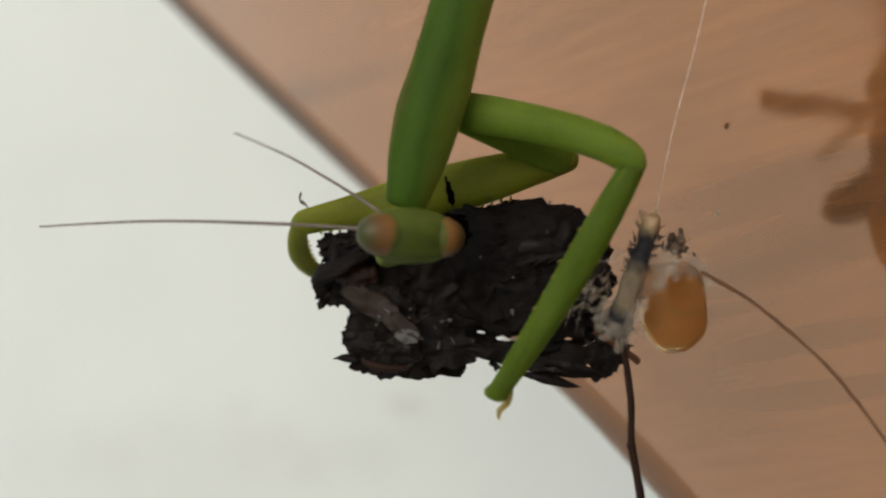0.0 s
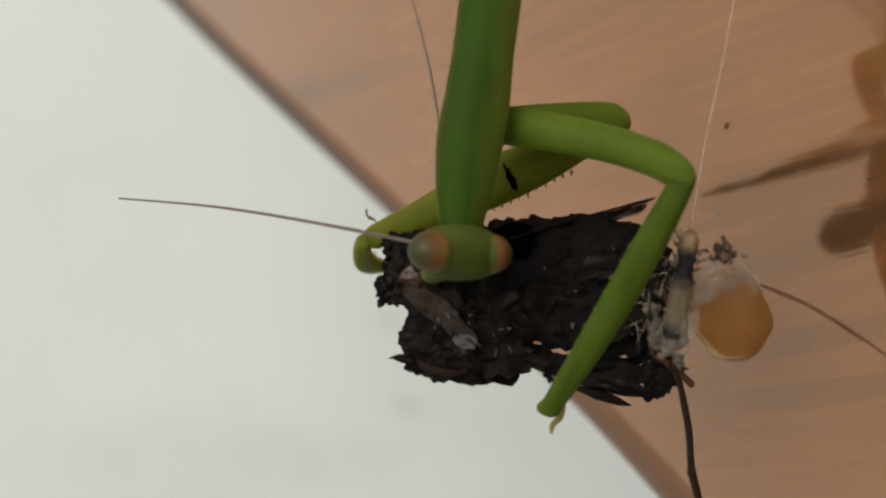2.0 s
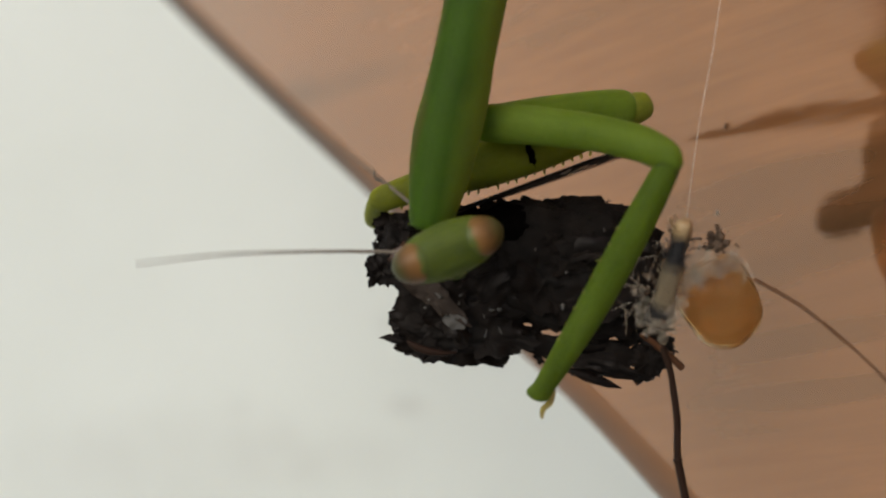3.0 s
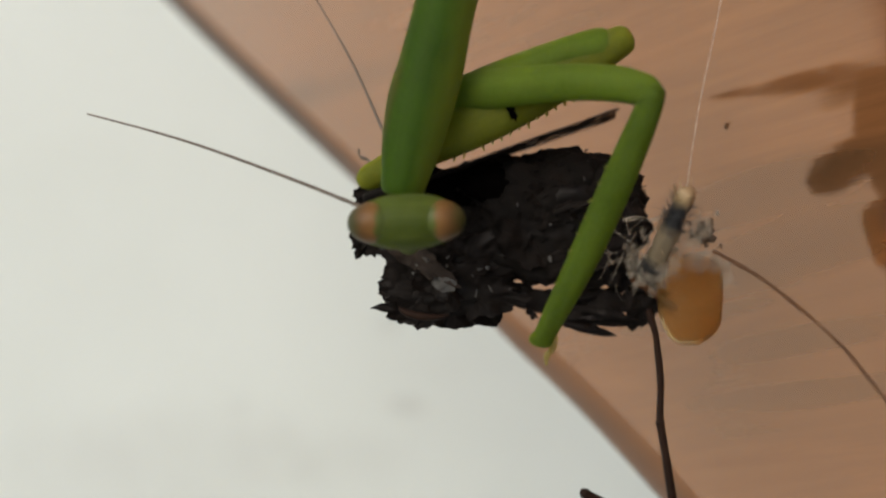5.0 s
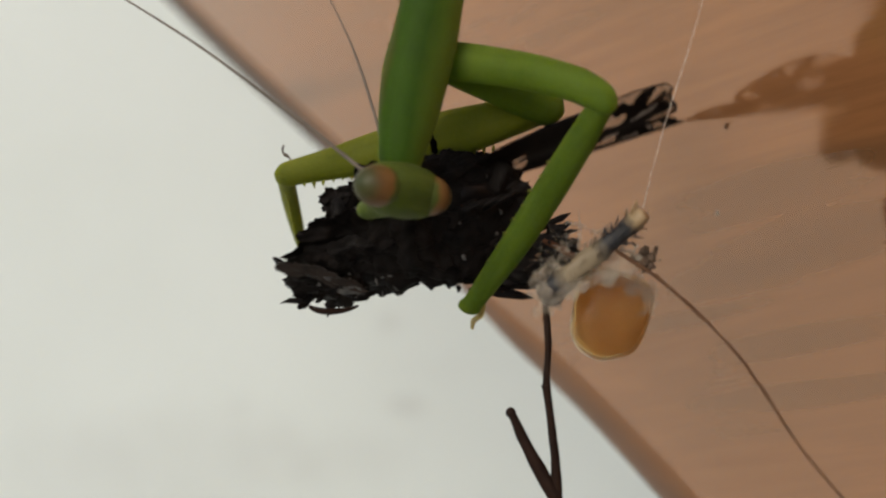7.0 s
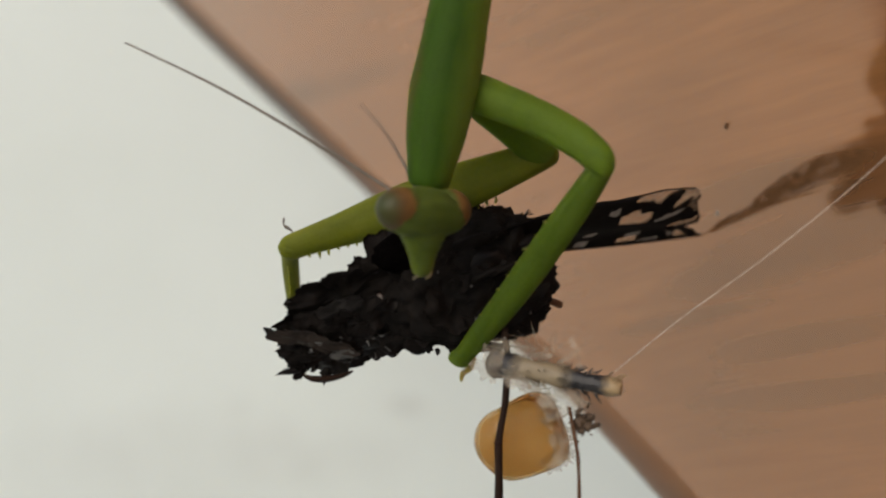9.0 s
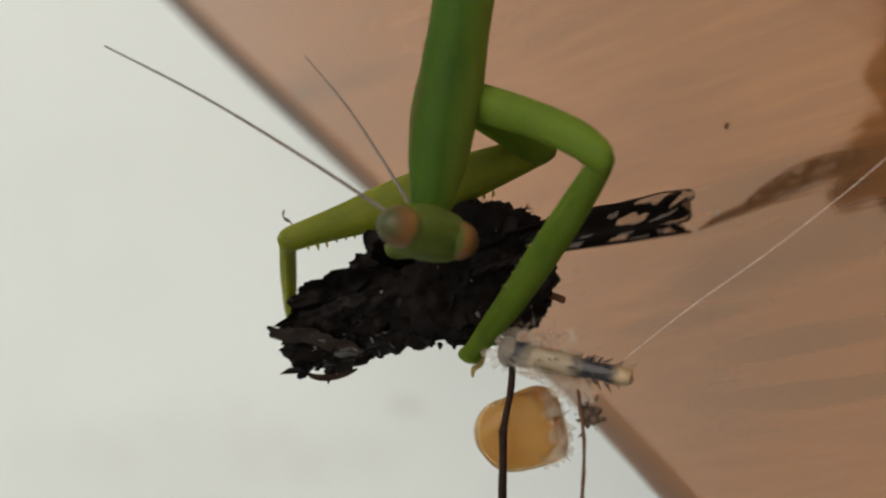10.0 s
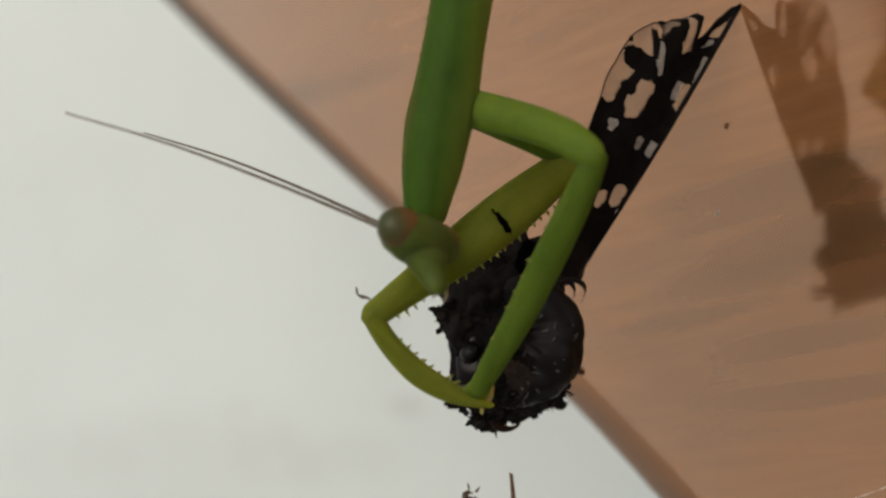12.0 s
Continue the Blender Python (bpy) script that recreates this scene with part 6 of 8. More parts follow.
    walk(PREY["body"], [
        (0, pose(0.00571, 0.00220, -0.00150, 0.0, -0.0, 0.0)),
        (0.5, pose(0.00822, 0.00220, -0.00157, 0.0, -0.1, 0.0)),
        (1, pose(0.00849, 0.00220, -0.00189, 0.0, -2.8, 0.0)),
        (1.5, pose(0.00938, 0.00220, -0.00261, 0.0, 5.4, 0.0)),
        (2, pose(0.01010, 0.00220, -0.00253, 0.0, 4.5, 0.0)),
        (2.5, pose(0.00948, 0.00220, -0.00066, 0.0, 3.9, 0.0)),
        (3, pose(0.00944, 0.00220, -0.00123, 0.0, 5.1, 0.0)),
        (3.2, pose(0.01091, 0.00220, 0.00055, 0.0, -0.6, 0.0)),
        (4.8, pose(0.00841, 0.00220, 0.00208, 0.0, -0.6, 0.0)),
        (4.9, pose(0.00717, 0.00220, 0.00123, 0.0, -0.5, 0.0)),
        (5, pose(0.00831, 0.00220, 0.00219, 0.0, -0.4, 0.0)),
        (5.1, pose(0.00651, 0.00220, 0.00239, 0.0, -2.1, 0.0)),
        (5.2, pose(0.00608, 0.00220, 0.00134, -0.0, -3.7, 0.0)),
        (5.3, pose(0.00716, 0.00220, 0.00123, 0.0, -5.4, 0.0)),
        (5.4, pose(0.00811, 0.00220, 0.00168, 0.0, -7.0, 0.0)),
        (5.5, pose(0.00962, 0.00220, 0.00495, 0.0, -8.7, 0.0)),
        (5.6, pose(0.00840, 0.00220, 0.00359, 0.0, -8.7, 0.0)),
        (5.7, pose(0.00630, 0.00220, 0.00323, 0.0, -8.7, 0.0)),
        (5.8, pose(0.00746, 0.00220, 0.00337, 0.0, -8.8, 0.0)),
        (5.9, pose(0.00830, 0.00220, 0.00257, 0.0, -8.8, 0.0)),
        (6, pose(0.00864, 0.00220, 0.00415, 0.0, -8.8, 0.0)),
        (6.1, pose(0.00900, 0.00220, 0.00427, -0.3, -8.6, 2.0)),
        (6.2, pose(0.00704, 0.00220, 0.00413, -0.6, -8.5, 4.0)),
        (6.3, pose(0.00627, 0.00220, 0.00437, -0.9, -8.3, 6.1)),
        (6.4, pose(0.00287, 0.00220, 0.00393, -1.1, -8.1, 8.1)),
        (6.5, pose(0.00429, 0.00220, 0.00279, -1.4, -7.9, 10.1)),
        (6.6, pose(0.00418, 0.00220, 0.00223, -1.7, -7.2, 14.1)),
        (6.7, pose(0.00225, 0.00220, 0.00298, -2.0, -6.5, 18.1)),
        (6.8, pose(0.00100, 0.00220, 0.00323, -2.2, -5.8, 22.1)),
        (6.9, pose(0.00108, 0.00220, 0.00247, -2.4, -5.0, 26.2)),
        (7, pose(0.00065, 0.00220, 0.00223, -2.5, -4.3, 30.1)),
        (7.4, pose(-0.00032, 0.00220, 0.00093, 6.9, -2.3, 26.0)),
        (7.5, pose(-0.00057, 0.00220, 0.00061, 9.2, -1.8, 25.0)),
        (7.7, pose(0.00024, 0.00220, -0.00000, 9.3, -1.9, 20.0)),
        (9.3, pose(0.00186, 0.00220, -0.00207, -1.7, -10.0, 20.1)),
        (9.5, pose(0.00186, 0.00220, -0.00166, -1.7, -10.0, 20.1)),
        (10, pose(0.00186, 0.00220, -0.00166, -1.7, -10.0, 20.1)),
        (10.2, pose(0.00186, 0.00220, -0.00166, -1.7, -10.0, 20.1)),
        (10.25, pose(-0.00044, 0.00378, -0.00265, -12.1, 27.3, 39.2)),
        (10.3, pose(0.00091, 0.00537, -0.00332, -9.4, 60.7, 62.4)),
        (10.4, pose(0.00162, 0.00700, -0.00457, 90.0, 75.5, 180.0)),
        (10.9, pose(0.00162, 0.00700, -0.00457, 90.0, 75.5, 180.0)),
        (10.95, pose(0.00512, 0.00760, -0.00415, 49.0, 73.0, 96.3)),
        (11, pose(0.00524, 0.00820, -0.00454, 43.2, 62.0, 46.8)),
        (11.2, pose(0.00511, 0.00820, -0.00584, 32.9, 72.0, 34.3)),
        (11.5, pose(0.00511, 0.00820, -0.00671, 33.2, 75.6, 34.1)),
        (12, pose(0.00511, 0.00820, -0.00671, 38.3, 77.2, 39.0)),
    ])
    walk(PREY["hindwing"], [
        (0, pose(-0.00236, 0.00120, -0.00596, 0.0, -0.0, 0.0)),
        (0.5, pose(0.00013, 0.00120, -0.00605, 0.0, -0.1, 0.0)),
        (1, pose(0.00062, 0.00120, -0.00674, 0.0, -2.8, 0.0)),
        (1.5, pose(0.00088, 0.00120, -0.00629, 0.0, 5.4, 0.0)),
        (2, pose(0.00165, 0.00120, -0.00633, 0.0, 4.5, 0.0)),
        (2.5, pose(0.00108, 0.00120, -0.00457, 0.0, 3.9, 0.0)),
        (3, pose(0.00096, 0.00120, -0.00497, 0.0, 5.1, 0.0)),
        (3.2, pose(0.00283, 0.00120, -0.00403, 0.0, -0.6, 0.0)),
        (4.8, pose(0.00035, 0.00120, -0.00250, 0.0, -0.6, 0.0)),
        (4.9, pose(-0.00088, 0.00120, -0.00333, 0.0, -0.5, 0.0)),
        (5, pose(0.00024, 0.00120, -0.00237, 0.0, -0.4, 0.0)),
        (5.1, pose(-0.00139, 0.00120, -0.00239, 0.0, -2.1, 0.0)),
        (5.2, pose(-0.00166, 0.00120, -0.00365, -0.0, -3.7, 0.0)),
        (5.3, pose(-0.00045, 0.00120, -0.00398, 0.0, -5.4, 0.0)),
        (5.4, pose(0.00064, 0.00120, -0.00375, 0.0, -7.0, 0.0)),
        (5.5, pose(0.00228, 0.00120, -0.00074, 0.0, -8.7, 0.0)),
        (5.6, pose(0.00102, 0.00120, -0.00225, 0.0, -8.7, 0.0)),
        (5.7, pose(-0.00111, 0.00120, -0.00277, 0.0, -8.7, 0.0)),
        (5.8, pose(-0.00002, 0.00120, -0.00280, 0.0, -8.8, 0.0)),
        (5.9, pose(0.00076, 0.00120, -0.00376, 0.0, -8.8, 0.0)),
        (6, pose(0.00104, 0.00120, -0.00236, 0.0, -8.8, 0.0)),
        (6.1, pose(0.00141, 0.00120, -0.00194, 4.0, -8.1, -0.1)),
        (6.2, pose(-0.00050, 0.00120, -0.00176, 8.0, -7.3, -0.2)),
        (6.3, pose(-0.00125, 0.00120, -0.00121, 12.0, -6.5, -0.2)),
        (6.4, pose(-0.00458, 0.00120, -0.00135, 16.1, -5.7, -0.1)),
        (6.5, pose(-0.00316, 0.00120, -0.00216, 20.0, -5.0, 0.0)),
        (6.6, pose(-0.00323, 0.00120, -0.00236, 24.9, -5.6, 0.1)),
        (6.7, pose(-0.00510, 0.00120, -0.00126, 29.9, -6.2, 0.2)),
        (6.8, pose(-0.00629, 0.00120, -0.00065, 35.0, -6.8, 0.2)),
        (6.9, pose(-0.00618, 0.00120, -0.00103, 40.1, -7.4, 0.1)),
        (7, pose(-0.00656, 0.00120, -0.00148, 45.0, -8.0, 0.0)),
        (7.4, pose(-0.00784, 0.00120, -0.00186, 49.0, -6.4, 0.0)),
        (7.5, pose(-0.00816, 0.00120, -0.00196, 50.0, -6.0, 0.0)),
        (7.7, pose(-0.00756, 0.00120, -0.00256, 50.0, -4.0, 0.0)),
        (9.3, pose(-0.00688, 0.00120, -0.00628, 38.0, -14.0, 0.0)),
        (9.5, pose(-0.00656, 0.00120, -0.00556, 38.0, -14.0, 0.0)),
        (10, pose(-0.00688, 0.00120, -0.00596, 38.0, -14.0, 0.0)),
        (10.2, pose(-0.00688, 0.00120, -0.00596, 38.0, -14.0, 0.0)),
        (10.5, pose(-0.00197, 0.00320, -0.00790, 30.0, -25.0, 58.0)),
        (10.9, pose(-0.00197, 0.00320, -0.00790, 30.0, -25.0, 58.0)),
        (11, pose(0.00411, 0.00720, -0.00852, 12.9, -7.1, 45.4)),
        (11.2, pose(0.00518, 0.00720, -0.00895, 20.0, -0.0, 45.0)),
        (11.5, pose(0.00518, 0.00720, -0.01066, 20.0, -0.0, 50.0)),
        (12, pose(0.00518, 0.00720, -0.01066, 20.0, -0.0, 50.0)),
    ])
    walk(PREY["strip"], [
        (0, pose(0.00814, 0.00220, -0.00785, 0.0, -0.0, 0.0)),
        (0.5, pose(0.01066, 0.00220, -0.00792, 0.0, -0.1, 0.0)),
        (1, pose(0.01123, 0.00220, -0.00812, 0.0, -2.8, 0.0)),
        (1.5, pose(0.01120, 0.00220, -0.00917, 0.0, 5.4, 0.0)),
        (2, pose(0.01202, 0.00220, -0.00906, 0.0, 4.5, 0.0)),
        (2.5, pose(0.01146, 0.00220, -0.00717, 0.0, 3.9, 0.0)),
        (3, pose(0.01130, 0.00220, -0.00778, 0.0, 5.1, 0.0)),
        (3.2, pose(0.01341, 0.00220, -0.00578, 0.0, -0.6, 0.0)),
        (4.8, pose(0.01090, 0.00220, -0.00425, 0.0, -0.6, 0.0)),
        (4.9, pose(0.00965, 0.00220, -0.00511, 0.0, -0.5, 0.0)),
        (5, pose(0.01078, 0.00220, -0.00415, 0.0, -0.4, 0.0)),
        (5.1, pose(0.00916, 0.00220, -0.00386, 0.0, -2.1, 0.0)),
        (5.2, pose(0.00891, 0.00220, -0.00483, -0.0, -3.7, 0.0)),
        (5.3, pose(0.01016, 0.00220, -0.00485, 0.0, -5.4, 0.0)),
        (5.4, pose(0.01129, 0.00220, -0.00431, 0.0, -7.0, 0.0)),
        (5.5, pose(0.01298, 0.00220, -0.00096, 0.0, -8.7, 0.0)),
        (5.6, pose(0.01176, 0.00220, -0.00232, 0.0, -8.7, 0.0)),
        (5.7, pose(0.00966, 0.00220, -0.00268, 0.0, -8.7, 0.0)),
        (5.8, pose(0.01082, 0.00220, -0.00254, 0.0, -8.8, 0.0)),
        (5.9, pose(0.01167, 0.00220, -0.00334, 0.0, -8.8, 0.0)),
        (6, pose(0.01201, 0.00220, -0.00176, 0.0, -8.8, 0.0)),
        (6.1, pose(0.01226, 0.00220, -0.00174, 0.0, -8.0, 0.0)),
        (6.2, pose(0.01019, 0.00220, -0.00197, 0.0, -7.3, 0.0)),
        (6.3, pose(0.00931, 0.00220, -0.00183, -0.0, -6.5, 0.0)),
        (6.4, pose(0.00581, 0.00220, -0.00237, 0.0, -5.8, 0.0)),
        (6.5, pose(0.00712, 0.00220, -0.00360, 0.0, -5.0, 0.0)),
        (6.6, pose(0.00725, 0.00220, -0.00353, 0.0, -5.0, 0.0)),
        (6.7, pose(0.00556, 0.00220, -0.00215, 0.0, -5.0, 0.0)),
        (6.8, pose(0.00457, 0.00220, -0.00127, 0.0, -5.0, 0.0)),
        (6.9, pose(0.00488, 0.00220, -0.00140, 0.0, -5.0, 0.0)),
        (7, pose(0.00470, 0.00220, -0.00158, 0.0, -5.0, 0.0)),
        (7.4, pose(0.00308, 0.00220, -0.00368, -2.4, -16.8, 8.4)),
        (7.5, pose(0.00267, 0.00220, -0.00421, -3.6, -19.7, 10.6)),
        (7.7, pose(0.00267, 0.00220, -0.00482, -3.6, -19.7, 10.6)),
        (9.3, pose(0.00308, 0.00220, -0.00542, -2.7, -14.8, 10.3)),
        (9.5, pose(0.00348, 0.00220, -0.00461, -2.7, -14.8, 10.3)),
        (10, pose(0.00308, 0.00220, -0.00502, -2.7, -14.8, 10.3)),
        (10.2, pose(0.00308, 0.00220, -0.00502, -2.7, -14.8, 10.3)),
        (10.5, pose(0.00356, 0.00420, -0.01031, 55.0, -7.5, 20.2)),
        (10.9, pose(0.00356, 0.00420, -0.01031, 55.0, -7.5, 20.2)),
        (11, pose(0.00393, 0.00820, -0.00904, -13.1, -21.5, 32.5)),
        (11.2, pose(0.00437, 0.00820, -0.00948, -16.1, -25.7, 33.7)),
        (11.5, pose(0.00545, 0.00820, -0.01077, -4.9, -13.1, 20.6)),
        (12, pose(0.00545, 0.00820, -0.01077, -4.9, -13.1, 20.6)),
    ])
    walk(PREY["chunk"], [
        (0, pose(-0.00669, 0.00180, -0.00149, 0.0, -0.0, 0.0)),
        (0.5, pose(-0.00418, 0.00180, -0.00159, 0.0, -0.1, 0.0)),
        (1, pose(-0.00532, 0.00180, -0.00258, 0.0, -2.8, 0.0)),
        (1.5, pose(-0.00298, 0.00180, -0.00144, 0.0, 5.4, 0.0)),
        (2, pose(-0.00228, 0.00180, -0.00153, 0.0, 4.5, 0.0)),
        (2.5, pose(-0.00291, 0.00180, 0.00019, 0.0, 3.9, 0.0)),
        (3, pose(-0.00292, 0.00180, -0.00013, 0.0, 5.1, 0.0)),
        (3.2, pose(-0.00151, 0.00180, 0.00041, 0.0, -0.6, 0.0)),
        (4.8, pose(-0.00400, 0.00180, 0.00195, 0.0, -0.6, 0.0)),
        (4.9, pose(-0.00523, 0.00180, 0.00112, 0.0, -0.5, 0.0)),
        (5, pose(-0.00410, 0.00180, 0.00209, 0.0, -0.4, 0.0)),
        (5.1, pose(-0.00586, 0.00180, 0.00194, 0.0, -2.1, 0.0)),
        (5.2, pose(-0.00626, 0.00180, 0.00054, -0.0, -3.7, 0.0)),
        (5.3, pose(-0.00516, 0.00180, 0.00007, 0.0, -5.4, 0.0)),
        (5.4, pose(-0.00419, 0.00180, 0.00016, 0.0, -7.0, 0.0)),
        (5.5, pose(-0.00265, 0.00180, 0.00306, 0.0, -8.7, 0.0)),
        (5.6, pose(-0.00359, 0.00180, 0.00142, 0.0, -8.7, 0.0)),
        (5.7, pose(-0.00541, 0.00180, 0.00078, 0.0, -8.7, 0.0)),
        (5.8, pose(-0.00399, 0.00180, 0.00064, 0.0, -8.8, 0.0)),
        (5.9, pose(-0.00287, 0.00180, -0.00044, 0.0, -8.8, 0.0)),
        (6, pose(-0.00226, 0.00180, 0.00085, 0.0, -8.8, 0.0)),
        (6.1, pose(-0.00151, 0.00180, 0.00128, 0.0, -7.0, 0.0)),
        (6.2, pose(-0.00306, 0.00180, 0.00145, -0.0, -5.3, 0.0)),
        (6.3, pose(-0.00342, 0.00180, 0.00200, 0.0, -3.5, 0.0)),
        (6.4, pose(-0.00640, 0.00180, 0.00187, 0.0, -1.8, 0.0)),
        (6.5, pose(-0.00459, 0.00180, 0.00105, 0.0, -0.0, 0.0)),
        (6.6, pose(-0.00434, 0.00180, 0.00087, -0.0, -1.0, 0.0)),
        (6.7, pose(-0.00590, 0.00180, 0.00201, 0.0, -2.0, 0.0)),
        (6.8, pose(-0.00678, 0.00180, 0.00264, 0.0, -3.0, 0.0)),
        (6.9, pose(-0.00634, 0.00180, 0.00228, -0.0, -4.0, 0.0)),
        (7, pose(-0.00641, 0.00180, 0.00185, 0.0, -5.0, 0.0)),
        (7.4, pose(-0.00592, 0.00180, 0.00137, 0.0, -5.0, 0.0)),
        (7.5, pose(-0.00580, 0.00180, 0.00125, 0.0, -5.0, 0.0)),
        (7.7, pose(-0.00540, 0.00180, 0.00044, 0.0, -5.0, 0.0)),
        (9.3, pose(-0.00427, 0.00180, -0.00314, 0.0, -5.0, 0.0)),
        (9.5, pose(-0.00419, 0.00180, -0.00242, 0.0, -5.0, 0.0)),
        (10, pose(-0.00427, 0.00180, -0.00282, 0.0, -5.0, 0.0)),
        (10.2, pose(-0.00427, 0.00180, -0.00282, 0.0, -5.0, 0.0)),
        (10.5, pose(0.00203, 0.00620, -0.00165, 10.0, 17.0, 95.0)),
        (10.9, pose(0.00203, 0.00620, -0.00165, 10.0, 17.0, 95.0)),
        (11, pose(0.00138, 0.00780, -0.00383, 22.8, 33.8, 37.0)),
        (11.2, pose(0.00181, 0.00780, -0.00427, 40.9, 48.6, 49.1)),
        (11.5, pose(0.00203, 0.00780, -0.00491, 53.9, 54.5, 59.4)),
        (12, pose(0.00203, 0.00780, -0.00491, 53.9, 54.5, 59.4)),
    ])
    walk(PREY["forewing"], [
        (0, pose(-0.00668, -0.00106, -0.00126, -90.3, -26.7, 36.4)),
        (0.5, pose(-0.00526, -0.00087, -0.00205, -90.7, -27.6, 36.1)),
        (1, pose(-0.00443, -0.00079, -0.00230, -89.7, -26.6, 35.5)),
        (1.167, pose(-0.00319, -0.00027, -0.00152, -33.5, -22.0, 30.9)),
        (1.333, pose(-0.00195, 0.00026, -0.00075, 16.5, -15.9, 32.0)),
        (1.5, pose(-0.00070, 0.00078, 0.00003, 78.5, -12.7, 37.4)),
        (2, pose(-0.00077, 0.00049, -0.00096, 78.8, -10.3, 42.1)),
        (2.5, pose(-0.00226, 0.00071, 0.00267, 79.4, -12.4, 38.2)),
        (3, pose(-0.00135, 0.00077, 0.00194, 79.7, -15.4, 41.5)),
        (3.2, pose(-0.00163, 0.00069, 0.00214, 79.8, -15.6, 41.0)),
        (4.8, pose(-0.00390, 0.00022, 0.00370, 81.8, -17.1, 36.4)),
        (4.9, pose(-0.00520, 0.00020, 0.00291, 82.3, -17.2, 36.1)),
        (5, pose(-0.00418, 0.00018, 0.00390, 82.9, -17.2, 35.8)),
        (5.1, pose(-0.00547, 0.00031, 0.00462, 82.2, -18.1, 36.0)),
        (5.2, pose(-0.00543, 0.00044, 0.00410, 81.6, -19.0, 36.2)),
        (5.3, pose(-0.00391, 0.00058, 0.00451, 80.9, -19.8, 36.5)),
        (5.4, pose(-0.00251, 0.00071, 0.00546, 80.2, -20.7, 36.7)),
        (5.5, pose(-0.00055, 0.00084, 0.00919, 79.5, -21.6, 37.0)),
        (5.6, pose(-0.00129, 0.00079, 0.00771, 75.7, -23.6, 38.8)),
        (5.7, pose(-0.00289, 0.00075, 0.00722, 71.6, -25.6, 40.8)),
        (5.8, pose(-0.00129, 0.00070, 0.00723, 67.4, -27.4, 43.0)),
        (5.9, pose(0.00000, 0.00066, 0.00631, 63.1, -29.1, 45.3)),
        (6, pose(0.00080, 0.00061, 0.00772, 58.7, -30.6, 47.8)),
        (6.1, pose(0.00215, 0.00065, 0.00826, 60.7, -29.2, 47.6)),
        (6.2, pose(0.00122, 0.00069, 0.00856, 62.6, -27.8, 47.5)),
        (6.3, pose(0.00147, 0.00073, 0.00923, 64.5, -26.5, 47.5)),
        (6.4, pose(-0.00088, 0.00077, 0.00922, 66.4, -25.1, 47.5)),
        (6.5, pose(0.00152, 0.00081, 0.00853, 68.3, -23.7, 47.5)),
        (6.6, pose(0.00189, 0.00116, 0.00736, 67.7, -22.1, 44.3)),
        (6.7, pose(0.00046, 0.00151, 0.00749, 67.0, -20.5, 41.0)),
        (6.8, pose(-0.00028, 0.00186, 0.00713, 66.2, -19.0, 37.8)),
        (6.9, pose(0.00028, 0.00221, 0.00577, 65.3, -17.5, 34.6)),
        (7, pose(0.00034, 0.00256, 0.00434, 64.4, -16.1, 31.4)),
        (7.4, pose(0.00152, 0.00131, 0.00248, 66.9, -8.6, 31.0)),
        (7.5, pose(0.00184, 0.00108, 0.00204, 66.0, -6.8, 30.8)),
        (7.7, pose(0.00224, 0.00263, 0.00046, 65.5, -1.4, 19.1)),
        (9.3, pose(0.00186, 0.00204, -0.00076, 64.0, -5.3, 37.1)),
        (9.5, pose(0.00186, 0.00229, -0.00117, 64.7, -5.6, 37.9)),
        (10, pose(0.00186, 0.00191, -0.00056, 65.6, -5.9, 36.6)),
        (10.2, pose(0.00186, 0.00191, -0.00056, 65.6, -5.9, 36.6)),
        (10.5, pose(0.00399, 0.00455, 0.00129, 60.9, -37.7, 10.0)),
        (10.9, pose(0.00399, 0.00455, 0.00129, 60.9, -37.7, 10.0)),
        (11, pose(0.01005, 0.00450, 0.00012, 40.0, -67.1, -3.3)),
        (11.2, pose(0.00981, 0.00640, -0.00003, 47.1, -61.8, -9.2)),
        (11.5, pose(0.01047, 0.00890, -0.00150, 48.9, -60.3, -9.1)),
        (12, pose(0.01031, 0.00892, -0.00137, 50.3, -59.5, -9.7)),
    ])
